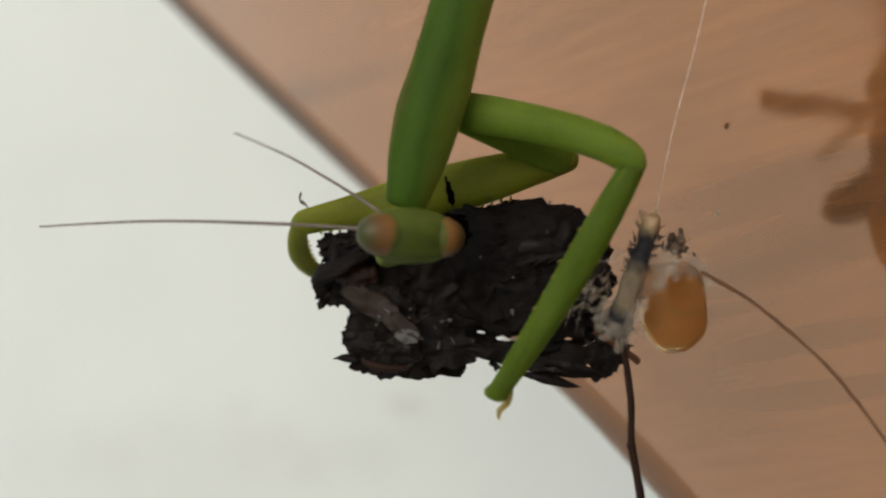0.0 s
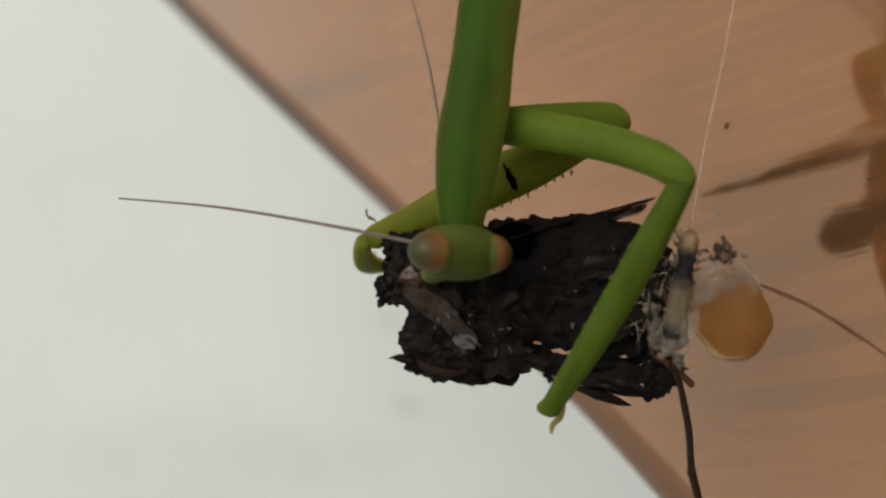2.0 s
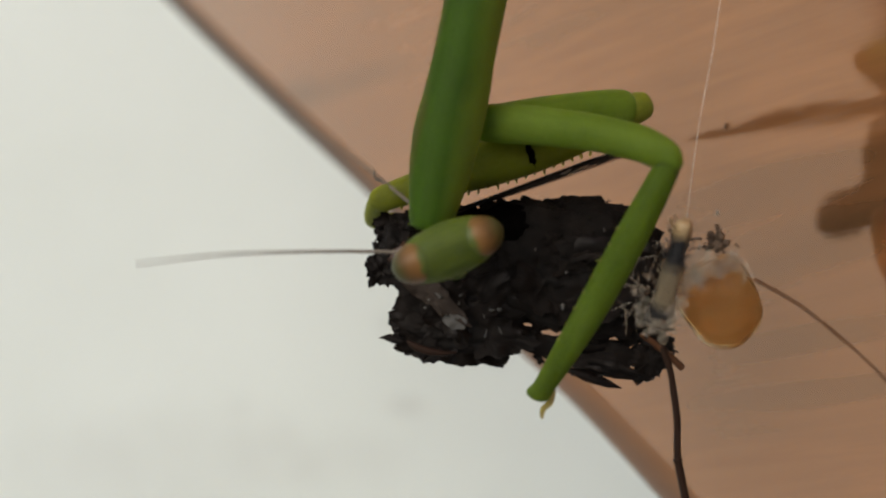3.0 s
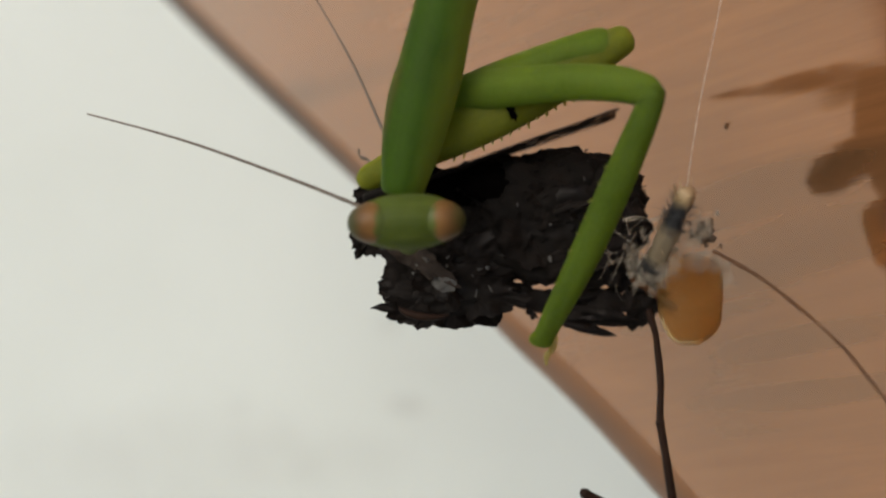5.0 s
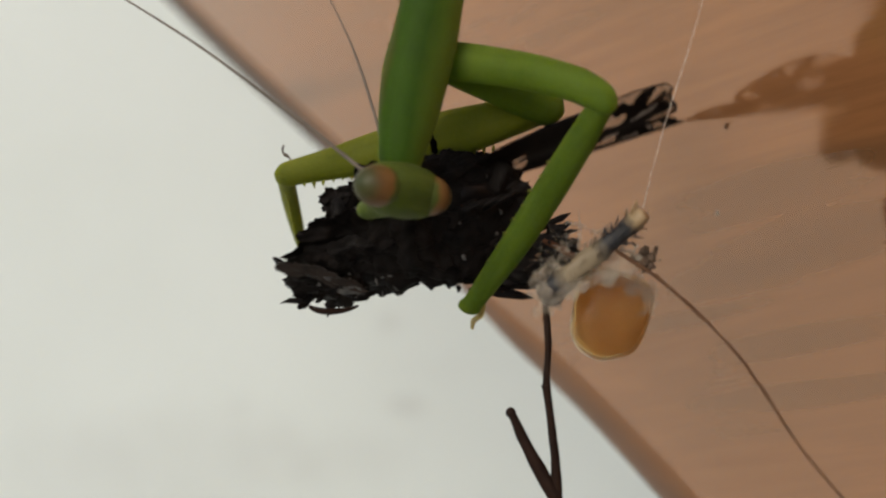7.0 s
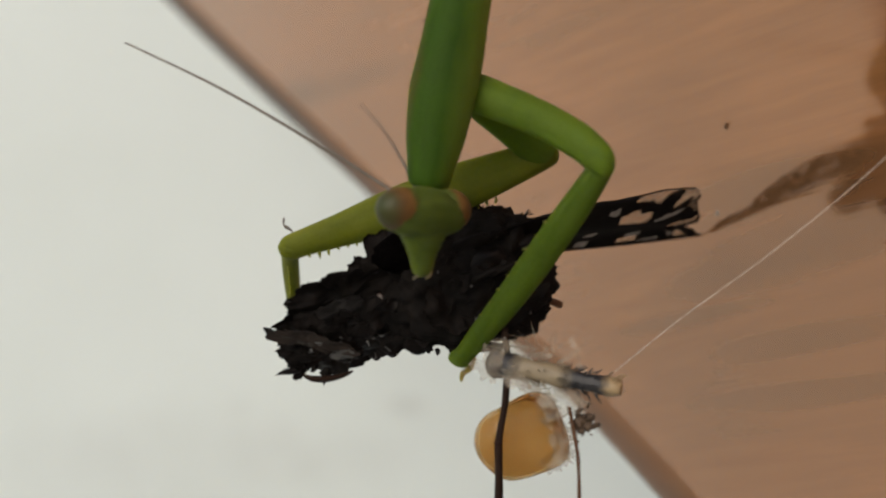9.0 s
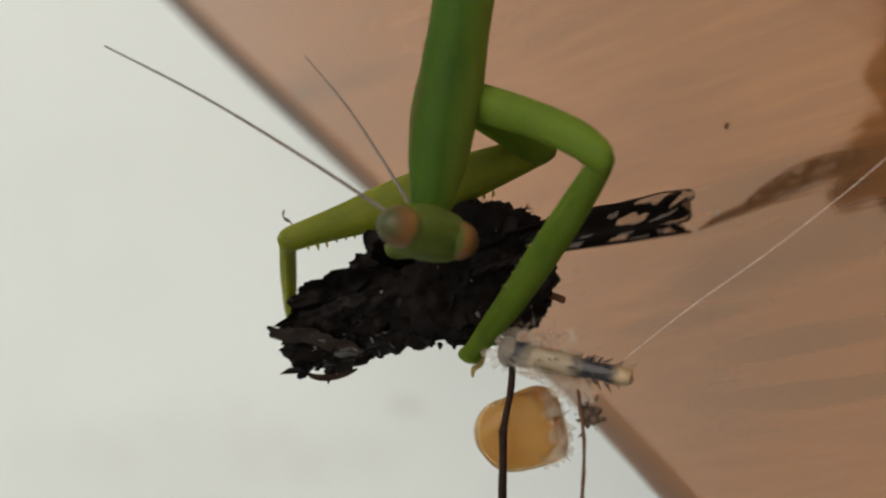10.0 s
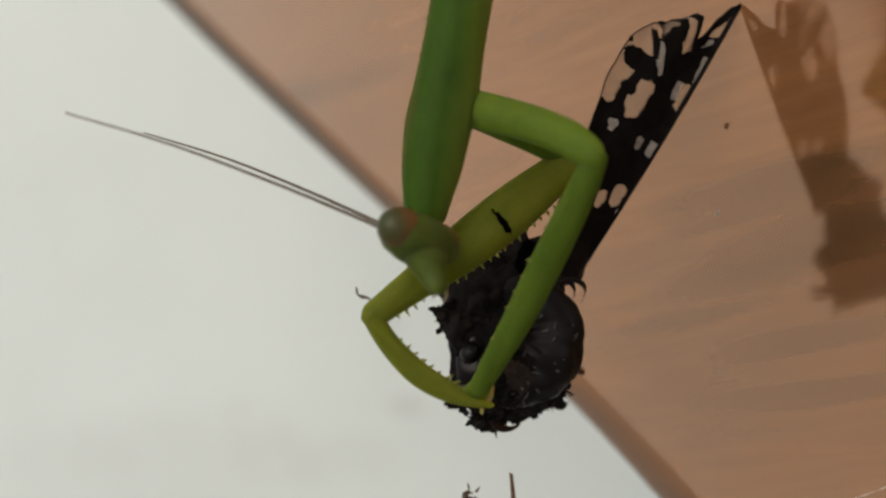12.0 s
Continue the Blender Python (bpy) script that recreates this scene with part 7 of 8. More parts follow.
    walk(PREY["abdomen"], [
        (0, pose(0.00610, 0.00465, -0.00174, 65.0, -0.0, 0.0)),
        (0.5, pose(0.00862, 0.00465, -0.00181, 65.0, -0.1, 0.0)),
        (1, pose(0.00890, 0.00465, -0.00211, 65.0, -2.8, 0.0)),
        (1.5, pose(0.00975, 0.00465, -0.00288, 65.0, 5.4, 0.0)),
        (2, pose(0.01047, 0.00465, -0.00280, 65.0, 4.5, 0.0)),
        (2.5, pose(0.00986, 0.00465, -0.00092, 65.0, 3.9, 0.0)),
        (3, pose(0.00981, 0.00465, -0.00150, 65.0, 5.1, 0.0)),
        (3.2, pose(0.01131, 0.00465, 0.00032, 65.0, -0.6, 0.0)),
        (4.8, pose(0.00881, 0.00465, 0.00185, 65.0, -0.6, 0.0)),
        (4.9, pose(0.00754, 0.00465, 0.00097, 65.0, -0.5, 0.0)),
        (5, pose(0.00871, 0.00465, 0.00196, 65.0, -0.4, 0.0)),
        (5.1, pose(0.00686, 0.00465, 0.00216, 65.0, -2.1, 0.0)),
        (5.2, pose(0.00642, 0.00465, 0.00108, 65.0, -3.7, 0.0)),
        (5.3, pose(0.00752, 0.00465, 0.00096, 65.0, -5.4, 0.0)),
        (5.4, pose(0.00850, 0.00465, 0.00142, 65.0, -7.0, 0.0)),
        (5.5, pose(0.01005, 0.00465, 0.00478, 65.0, -8.7, 0.0)),
        (5.6, pose(0.00880, 0.00465, 0.00339, 65.0, -8.7, 0.0)),
        (5.7, pose(0.00665, 0.00465, 0.00302, 65.0, -8.7, 0.0)),
        (5.8, pose(0.00784, 0.00465, 0.00317, 65.0, -8.8, 0.0)),
        (5.9, pose(0.00871, 0.00465, 0.00235, 65.0, -8.8, 0.0)),
        (6, pose(0.00907, 0.00465, 0.00398, 65.0, -8.8, 0.0)),
        (6.1, pose(0.00937, 0.00466, 0.00409, 64.7, -8.6, 2.0)),
        (6.2, pose(0.00730, 0.00466, 0.00395, 64.4, -8.5, 4.0)),
        (6.3, pose(0.00645, 0.00467, 0.00419, 64.1, -8.3, 6.1)),
        (6.4, pose(0.00289, 0.00467, 0.00372, 63.9, -8.1, 8.1)),
        (6.5, pose(0.00429, 0.00468, 0.00255, 63.6, -7.9, 10.1)),
        (6.6, pose(0.00402, 0.00465, 0.00196, 63.3, -7.2, 14.1)),
        (6.7, pose(0.00189, 0.00462, 0.00273, 63.0, -6.5, 18.1)),
        (6.8, pose(0.00046, 0.00458, 0.00297, 62.8, -5.8, 22.1)),
        (6.9, pose(0.00038, 0.00455, 0.00219, 62.6, -5.0, 26.2)),
        (7, pose(-0.00021, 0.00452, 0.00193, 62.5, -4.3, 30.1)),
        (7.4, pose(-0.00104, 0.00458, 0.00101, 71.9, -2.3, 26.0)),
        (7.5, pose(-0.00125, 0.00459, 0.00079, 74.2, -1.8, 25.0)),
        (7.7, pose(-0.00023, 0.00464, 0.00018, 74.3, -1.9, 20.0)),
        (9.3, pose(0.00149, 0.00463, -0.00275, 63.3, -4.7, 20.1)),
        (9.5, pose(0.00149, 0.00463, -0.00234, 63.3, -4.7, 20.1)),
        (10, pose(0.00149, 0.00463, -0.00234, 63.3, -4.7, 20.1)),
        (10.2, pose(0.00149, 0.00463, -0.00234, 63.3, -4.7, 20.1)),
        (10.25, pose(-0.00058, 0.00400, -0.00368, 38.0, 0.0, 0.0)),
        (10.3, pose(0.00012, 0.00350, -0.00357, 10.0, 0.0, 0.0)),
        (10.5, pose(-0.00017, 0.00350, -0.00366, 0.0, 0.0, 0.0)),
        (10.9, pose(-0.00017, 0.00350, -0.00366, 0.0, 0.0, 0.0)),
        (10.95, pose(0.00192, 0.00500, -0.00497, 0.0, 12.0, 0.0)),
        (11, pose(0.00582, 0.00650, -0.00556, 0.0, 25.0, 0.0)),
        (11.2, pose(0.00539, 0.00650, -0.00612, 0.0, 28.0, 0.0)),
        (11.5, pose(0.00493, 0.00650, -0.00641, 0.0, 30.0, 0.0)),
        (12, pose(0.00493, 0.00650, -0.00641, 0.0, 30.0, 0.0)),
    ])
    walk(REMAINS["band"], [
        (0, pose(0.01193, -0.00100, -0.00581, 67.0, -56.1, -70.6)),
        (0.5, pose(0.01349, -0.00100, -0.00523, 75.8, -48.3, -79.3)),
        (1, pose(0.01427, -0.00100, -0.00542, 74.9, -51.9, -78.0)),
        (1.5, pose(0.01525, -0.00100, -0.00620, 87.5, -48.9, -88.1)),
        (2, pose(0.01583, -0.00100, -0.00679, 88.2, -54.7, -88.6)),
        (2.5, pose(0.01505, -0.00100, -0.00503, 80.0, -50.6, -82.2)),
        (3, pose(0.01486, -0.00100, -0.00523, 83.4, -46.6, -85.2)),
        (3.2, pose(0.01622, -0.00100, -0.00347, 75.2, -47.1, -79.0)),
        (4.8, pose(0.01427, -0.00100, -0.00152, 75.1, -32.5, -81.9)),
        (4.9, pose(0.01333, -0.00100, -0.00192, 75.5, -33.9, -81.8)),
        (5, pose(0.01427, -0.00100, -0.00191, 75.9, -35.4, -81.7)),
        (5.1, pose(0.01313, -0.00100, -0.00153, 73.3, -34.0, -80.5)),
        (5.2, pose(0.01293, -0.00100, -0.00182, 70.7, -32.5, -79.5)),
        (5.3, pose(0.01393, -0.00100, -0.00144, 68.2, -30.9, -78.5)),
        (5.4, pose(0.01387, -0.00100, -0.00106, 65.8, -29.4, -77.6)),
        (5.5, pose(0.01661, -0.00100, 0.00160, 63.4, -27.8, -76.8)),
        (5.6, pose(0.01554, -0.00100, 0.00069, 65.1, -27.4, -77.8)),
        (5.7, pose(0.01381, -0.00100, 0.00045, 66.7, -27.0, -78.9)),
        (5.8, pose(0.01488, -0.00100, 0.00075, 68.4, -26.6, -79.9)),
        (5.9, pose(0.01462, -0.00100, -0.00016, 70.0, -26.1, -80.8)),
        (6, pose(0.01583, -0.00100, 0.00121, 71.6, -25.6, -81.8)),
        (6.1, pose(0.01573, -0.00100, 0.00174, 65.7, -25.9, -78.6)),
        (6.2, pose(0.01388, -0.00100, 0.00079, 59.6, -25.9, -75.2)),
        (6.3, pose(0.01298, -0.00100, 0.00078, 53.5, -25.6, -71.8)),
        (6.4, pose(0.00966, -0.00100, -0.00057, 47.5, -24.9, -68.6)),
        (6.5, pose(0.01076, -0.00100, -0.00152, 41.8, -24.0, -65.5)),
        (6.6, pose(0.01068, -0.00100, -0.00191, 38.7, -27.3, -59.9)),
        (6.7, pose(0.00765, -0.00100, -0.00217, 35.0, -30.5, -53.7)),
        (6.8, pose(0.00703, -0.00100, -0.00256, 30.8, -33.3, -46.9)),
        (6.9, pose(0.00694, -0.00100, -0.00268, 26.1, -35.6, -39.8)),
        (7, pose(0.00686, -0.00100, -0.00347, 21.2, -37.3, -32.6)),
        (7.4, pose(0.00413, -0.00100, -0.00542, 20.9, -16.0, -54.2)),
        (7.5, pose(0.00140, -0.00100, -0.00620, 4.7, -7.8, -31.6)),
        (7.7, pose(0.00160, -0.00100, -0.00757, -0.6, 1.7, -18.8)),
        (9.3, pose(0.00374, -0.00100, -0.00776, -3.9, 9.3, -23.0)),
        (9.5, pose(0.00413, -0.00100, -0.00757, -2.6, 7.4, -19.4)),
        (10, pose(0.00394, -0.00100, -0.00698, -4.7, 9.1, -27.3)),
        (10.2, pose(0.00394, -0.00100, -0.00698, -4.7, 9.1, -27.3)),
        (10.5, pose(0.00511, -0.00100, -0.01147, -7.3, 13.1, -29.6)),
        (10.9, pose(0.00511, -0.00100, -0.01147, -7.3, 13.1, -29.6)),
        (11, pose(0.00335, -0.00100, -0.01907, -4.1, 5.1, -38.5)),
        (11.2, pose(0.00296, -0.00100, -0.02063, -3.7, 5.6, -33.4)),
        (11.5, pose(0.00296, -0.00100, -0.02102, -3.6, 5.4, -33.5)),
        (12, pose(0.00296, -0.00100, -0.02102, -3.6, 5.4, -33.5)),
    ])
    walk(REMAINS["sac"], [
        (0, pose(0.01640, 0.00200, -0.00396, -7.0, -9.8, 35.6)),
        (0.5, pose(0.01761, 0.00200, -0.00416, -8.1, -11.4, 35.8)),
        (1, pose(0.01809, 0.00200, -0.00436, -8.1, -11.4, 35.8)),
        (1.5, pose(0.02036, 0.00200, -0.00424, 0.0, -30.0, 0.0)),
        (2, pose(0.02044, 0.00200, -0.00465, 0.0, -32.0, 0.0)),
        (2.5, pose(0.02003, 0.00200, -0.00327, 0.0, -30.0, 0.0)),
        (3, pose(0.01971, 0.00200, -0.00376, 0.0, -30.0, 0.0)),
        (3.2, pose(0.02145, 0.00200, -0.00226, 0.0, -25.0, 0.0)),
        (4.8, pose(0.01842, 0.00200, -0.00315, -6.5, -7.6, 40.4)),
        (4.9, pose(0.01708, 0.00200, -0.00350, -4.5, -5.4, 40.2)),
        (5, pose(0.01769, 0.00200, -0.00344, -2.6, -3.1, 40.1)),
        (5.1, pose(0.01645, 0.00200, -0.00327, -1.4, -1.7, 40.0)),
        (5.2, pose(0.01619, 0.00200, -0.00380, -0.3, -0.3, 40.0)),
        (5.3, pose(0.01717, 0.00200, -0.00363, 0.9, 1.0, 40.0)),
        (5.4, pose(0.01704, 0.00200, -0.00346, 2.0, 2.4, 40.0)),
        (5.5, pose(0.01983, 0.00200, -0.00093, 3.2, 3.8, 40.1)),
        (5.6, pose(0.01872, 0.00200, -0.00195, 2.9, 3.5, 40.1)),
        (5.7, pose(0.01693, 0.00200, -0.00228, 2.7, 3.2, 40.1)),
        (5.8, pose(0.01804, 0.00200, -0.00205, 2.4, 2.9, 40.0)),
        (5.9, pose(0.01777, 0.00200, -0.00308, 2.2, 2.6, 40.0)),
        (6, pose(0.01902, 0.00200, -0.00174, 1.9, 2.3, 40.0)),
        (6.1, pose(0.01904, 0.00200, -0.00120, 2.2, 4.6, 32.4)),
        (6.2, pose(0.01725, 0.00200, -0.00218, 2.2, 7.1, 24.4)),
        (6.3, pose(0.01643, 0.00200, -0.00219, 1.8, 9.6, 16.0)),
        (6.4, pose(0.01312, 0.00200, -0.00359, 1.0, 11.9, 7.8)),
        (6.5, pose(0.01438, 0.00200, -0.00457, 0.0, 14.0, 0.0)),
        (6.6, pose(0.01462, 0.00200, -0.00458, 0.0, 14.0, 0.0)),
        (6.7, pose(0.01180, 0.00200, -0.00444, 0.0, 14.0, 0.0)),
        (6.8, pose(0.01149, 0.00200, -0.00445, 0.0, 14.0, 0.0)),
        (6.9, pose(0.01172, 0.00200, -0.00418, 0.0, 14.0, 0.0)),
        (7, pose(0.01196, 0.00200, -0.00460, 0.0, 14.0, 0.0)),
        (7.4, pose(0.00994, 0.00200, -0.00582, 0.0, 22.0, 0.0)),
        (7.5, pose(0.00650, 0.00200, -0.01046, 0.0, 45.0, 0.0)),
        (7.7, pose(0.00529, 0.00200, -0.01268, 0.0, 62.0, 0.0)),
        (9.3, pose(0.00574, 0.00200, -0.01361, 0.0, 70.0, 0.0)),
        (9.5, pose(0.00569, 0.00200, -0.01301, 0.0, 72.0, 0.0)),
        (10, pose(0.00569, 0.00200, -0.01301, 0.0, 72.0, 0.0)),
        (10.2, pose(0.00569, 0.00200, -0.01301, 0.0, 72.0, 0.0)),
        (10.5, pose(0.00654, 0.00200, -0.01700, 0.0, 78.0, 0.0)),
        (10.9, pose(0.00654, 0.00200, -0.01700, 0.0, 78.0, 0.0)),
        (11, pose(0.00590, 0.00200, -0.02500, 0.0, 80.0, 0.0)),
        (11.2, pose(0.00590, 0.00200, -0.02662, 0.0, 80.0, 0.0)),
        (11.5, pose(0.00590, 0.00200, -0.02682, 0.0, 80.0, 0.0)),
        (12, pose(0.00590, 0.00200, -0.02682, 0.0, 80.0, 0.0)),
    ])
    walk(REMAINS["fluff"], [
        (0, pose(0.01083, -0.00050, -0.00290, 0.0, -12.0, 0.0)),
        (0.5, pose(0.01357, -0.00050, -0.00271, 0.0, -14.0, 0.0)),
        (1, pose(0.01436, -0.00050, -0.00290, 0.0, -14.0, 0.0)),
        (1.5, pose(0.01416, -0.00050, -0.00408, 0.0, -30.0, 0.0)),
        (2, pose(0.01495, -0.00050, -0.00388, 0.0, -32.0, 0.0)),
        (2.5, pose(0.01436, -0.00050, -0.00271, 0.0, -30.0, 0.0)),
        (3, pose(0.01416, -0.00050, -0.00271, 0.0, -30.0, 0.0)),
        (3.2, pose(0.01534, -0.00050, -0.00114, 0.0, -25.0, 0.0)),
        (4.8, pose(0.01397, -0.00050, 0.00043, 0.0, -10.0, 0.0)),
        (4.9, pose(0.01283, -0.00050, 0.00003, -0.0, -7.0, 0.0)),
        (5, pose(0.01357, -0.00050, 0.00004, 0.0, -4.0, 0.0)),
        (5.1, pose(0.01250, -0.00050, 0.00027, 0.0, -2.2, 0.0)),
        (5.2, pose(0.01238, -0.00050, -0.00018, 0.0, -0.4, 0.0)),
        (5.3, pose(0.01347, -0.00050, 0.00005, 0.0, 1.4, 0.0)),
        (5.4, pose(0.01348, -0.00050, 0.00027, 0.0, 3.2, 0.0)),
        (5.5, pose(0.01632, -0.00050, 0.00279, 0.0, 5.0, 0.0)),
        (5.6, pose(0.01525, -0.00050, 0.00172, 0.0, 4.6, 0.0)),
        (5.7, pose(0.01350, -0.00050, 0.00132, 0.0, 4.2, 0.0)),
        (5.8, pose(0.01458, -0.00050, 0.00146, 0.0, 3.8, 0.0)),
        (5.9, pose(0.01431, -0.00050, 0.00039, 0.0, 3.4, 0.0)),
        (6, pose(0.01553, -0.00050, 0.00161, 0.0, 3.0, 0.0)),
        (6.1, pose(0.01551, -0.00050, 0.00233, 0.0, 5.2, 0.0)),
        (6.2, pose(0.01373, -0.00050, 0.00158, 0.0, 7.4, 0.0)),
        (6.3, pose(0.01290, -0.00050, 0.00176, 0.0, 9.6, 0.0)),
        (6.4, pose(0.00964, -0.00050, 0.00060, 0.0, 11.8, 0.0)),
        (6.5, pose(0.01083, -0.00050, -0.00016, 0.0, 14.0, 0.0)),
        (6.6, pose(0.01114, -0.00050, -0.00020, 0.0, 14.0, 0.0)),
        (6.7, pose(0.00848, -0.00050, -0.00010, 0.0, 14.0, 0.0)),
        (6.8, pose(0.00825, -0.00050, -0.00014, 0.0, 14.0, 0.0)),
        (6.9, pose(0.00856, -0.00050, 0.00009, 0.0, 14.0, 0.0)),
        (7, pose(0.00887, -0.00050, -0.00035, 0.0, 14.0, 0.0)),
        (7.4, pose(0.00730, -0.00050, -0.00310, 0.0, 22.0, 0.0)),
        (7.5, pose(0.00651, -0.00050, -0.00506, 0.0, 45.0, 0.0)),
        (7.7, pose(0.00710, -0.00050, -0.00722, 0.0, 62.0, 0.0)),
        (9.3, pose(0.00730, -0.00050, -0.00781, 0.0, 70.0, 0.0)),
        (9.5, pose(0.00710, -0.00050, -0.00663, 0.0, 72.0, 0.0)),
        (10, pose(0.00710, -0.00050, -0.00702, 0.0, 72.0, 0.0)),
        (10.2, pose(0.00710, -0.00050, -0.00702, 0.0, 72.0, 0.0)),
        (10.5, pose(0.00789, -0.00050, -0.01016, 0.0, 78.0, 0.0)),
        (10.9, pose(0.00789, -0.00050, -0.01016, 0.0, 78.0, 0.0)),
        (11, pose(0.00435, -0.00050, -0.02095, 0.0, 80.0, 0.0)),
        (11.2, pose(0.00455, -0.00050, -0.02095, 0.0, 80.0, 0.0)),
        (11.5, pose(0.00455, -0.00050, -0.02095, 0.0, 80.0, 0.0)),
        (12, pose(0.00447, -0.00050, -0.02095, 0.0, 80.0, 0.0)),
    ])
    walk(REMAINS["tuft"], [
        (0, pose(0.01555, -0.00350, 0.00023, 0.0, -12.0, 0.0)),
        (0.5, pose(0.01657, -0.00350, 0.00023, 0.0, -14.0, 0.0)),
        (1, pose(0.01695, -0.00350, 0.00004, 0.0, -14.0, 0.0)),
        (1.5, pose(0.01846, -0.00350, 0.00004, 0.0, -30.0, 0.0)),
        (2, pose(0.01877, -0.00350, -0.00034, 0.0, -32.0, 0.0)),
        (2.5, pose(0.01877, -0.00350, 0.00098, 0.0, -30.0, 0.0)),
        (3, pose(0.01831, -0.00350, 0.00042, 0.0, -30.0, 0.0)),
        (3.2, pose(0.02028, -0.00350, 0.00193, 0.0, -25.0, 0.0)),
        (4.8, pose(0.01801, -0.00350, 0.00136, 0.0, -10.0, 0.0)),
        (4.9, pose(0.01682, -0.00350, 0.00098, -0.0, -7.0, 0.0)),
        (5, pose(0.01744, -0.00350, 0.00098, 0.0, -4.0, 0.0)),
        (5.1, pose(0.01645, -0.00350, 0.00105, 0.0, -2.2, 0.0)),
        (5.2, pose(0.01637, -0.00350, 0.00047, 0.0, -0.4, 0.0)),
        (5.3, pose(0.01745, -0.00350, 0.00053, 0.0, 1.4, 0.0)),
        (5.4, pose(0.01750, -0.00350, 0.00060, 0.0, 3.2, 0.0)),
        (5.5, pose(0.02028, -0.00350, 0.00288, 0.0, 5.0, 0.0)),
        (5.6, pose(0.01917, -0.00350, 0.00196, 0.0, 4.6, 0.0)),
        (5.7, pose(0.01741, -0.00350, 0.00169, 0.0, 4.2, 0.0)),
        (5.8, pose(0.01838, -0.00350, 0.00194, 0.0, 3.8, 0.0)),
        (5.9, pose(0.01805, -0.00350, 0.00102, 0.0, 3.4, 0.0)),
        (6, pose(0.01915, -0.00350, 0.00231, 0.0, 3.0, 0.0)),
        (6.1, pose(0.01939, -0.00350, 0.00271, 0.0, 5.2, 0.0)),
        (6.2, pose(0.01794, -0.00350, 0.00167, 0.0, 7.4, 0.0)),
        (6.3, pose(0.01740, -0.00350, 0.00155, 0.0, 9.6, 0.0)),
        (6.4, pose(0.01452, -0.00350, 0.00012, 0.0, 11.8, 0.0)),
        (6.5, pose(0.01593, -0.00350, -0.00091, 0.0, 14.0, 0.0)),
        (6.6, pose(0.01611, -0.00350, -0.00087, 0.0, 14.0, 0.0)),
        (6.7, pose(0.01344, -0.00350, -0.00070, 0.0, 14.0, 0.0)),
        (6.8, pose(0.01310, -0.00350, -0.00067, 0.0, 14.0, 0.0)),
        (6.9, pose(0.01329, -0.00350, -0.00037, 0.0, 14.0, 0.0)),
        (7, pose(0.01347, -0.00350, -0.00072, 0.0, 14.0, 0.0)),
        (7.4, pose(0.01158, -0.00350, -0.00375, 0.0, 22.0, 0.0)),
        (7.5, pose(0.00988, -0.00350, -0.00791, 0.0, 45.0, 0.0)),
        (7.7, pose(0.00893, -0.00350, -0.01056, 0.0, 62.0, 0.0)),
        (9.3, pose(0.00969, -0.00350, -0.01169, 0.0, 70.0, 0.0)),
        (9.5, pose(0.01006, -0.00350, -0.01131, 0.0, 72.0, 0.0)),
        (10, pose(0.00976, -0.00350, -0.01112, 0.0, 72.0, 0.0)),
        (10.2, pose(0.00976, -0.00350, -0.01112, 0.0, 72.0, 0.0)),
        (10.5, pose(0.01044, -0.00350, -0.01566, 0.0, 78.0, 0.0)),
        (10.9, pose(0.01044, -0.00350, -0.01566, 0.0, 78.0, 0.0)),
        (11, pose(0.00159, -0.00350, -0.01729, 0.0, 80.0, 0.0)),
        (11.2, pose(0.00166, -0.00350, -0.01706, 0.0, 80.0, 0.0)),
        (11.5, pose(0.00166, -0.00350, -0.01706, 0.0, 80.0, 0.0)),
        (12, pose(0.00166, -0.00350, -0.01714, 0.0, 80.0, 0.0)),
    ])
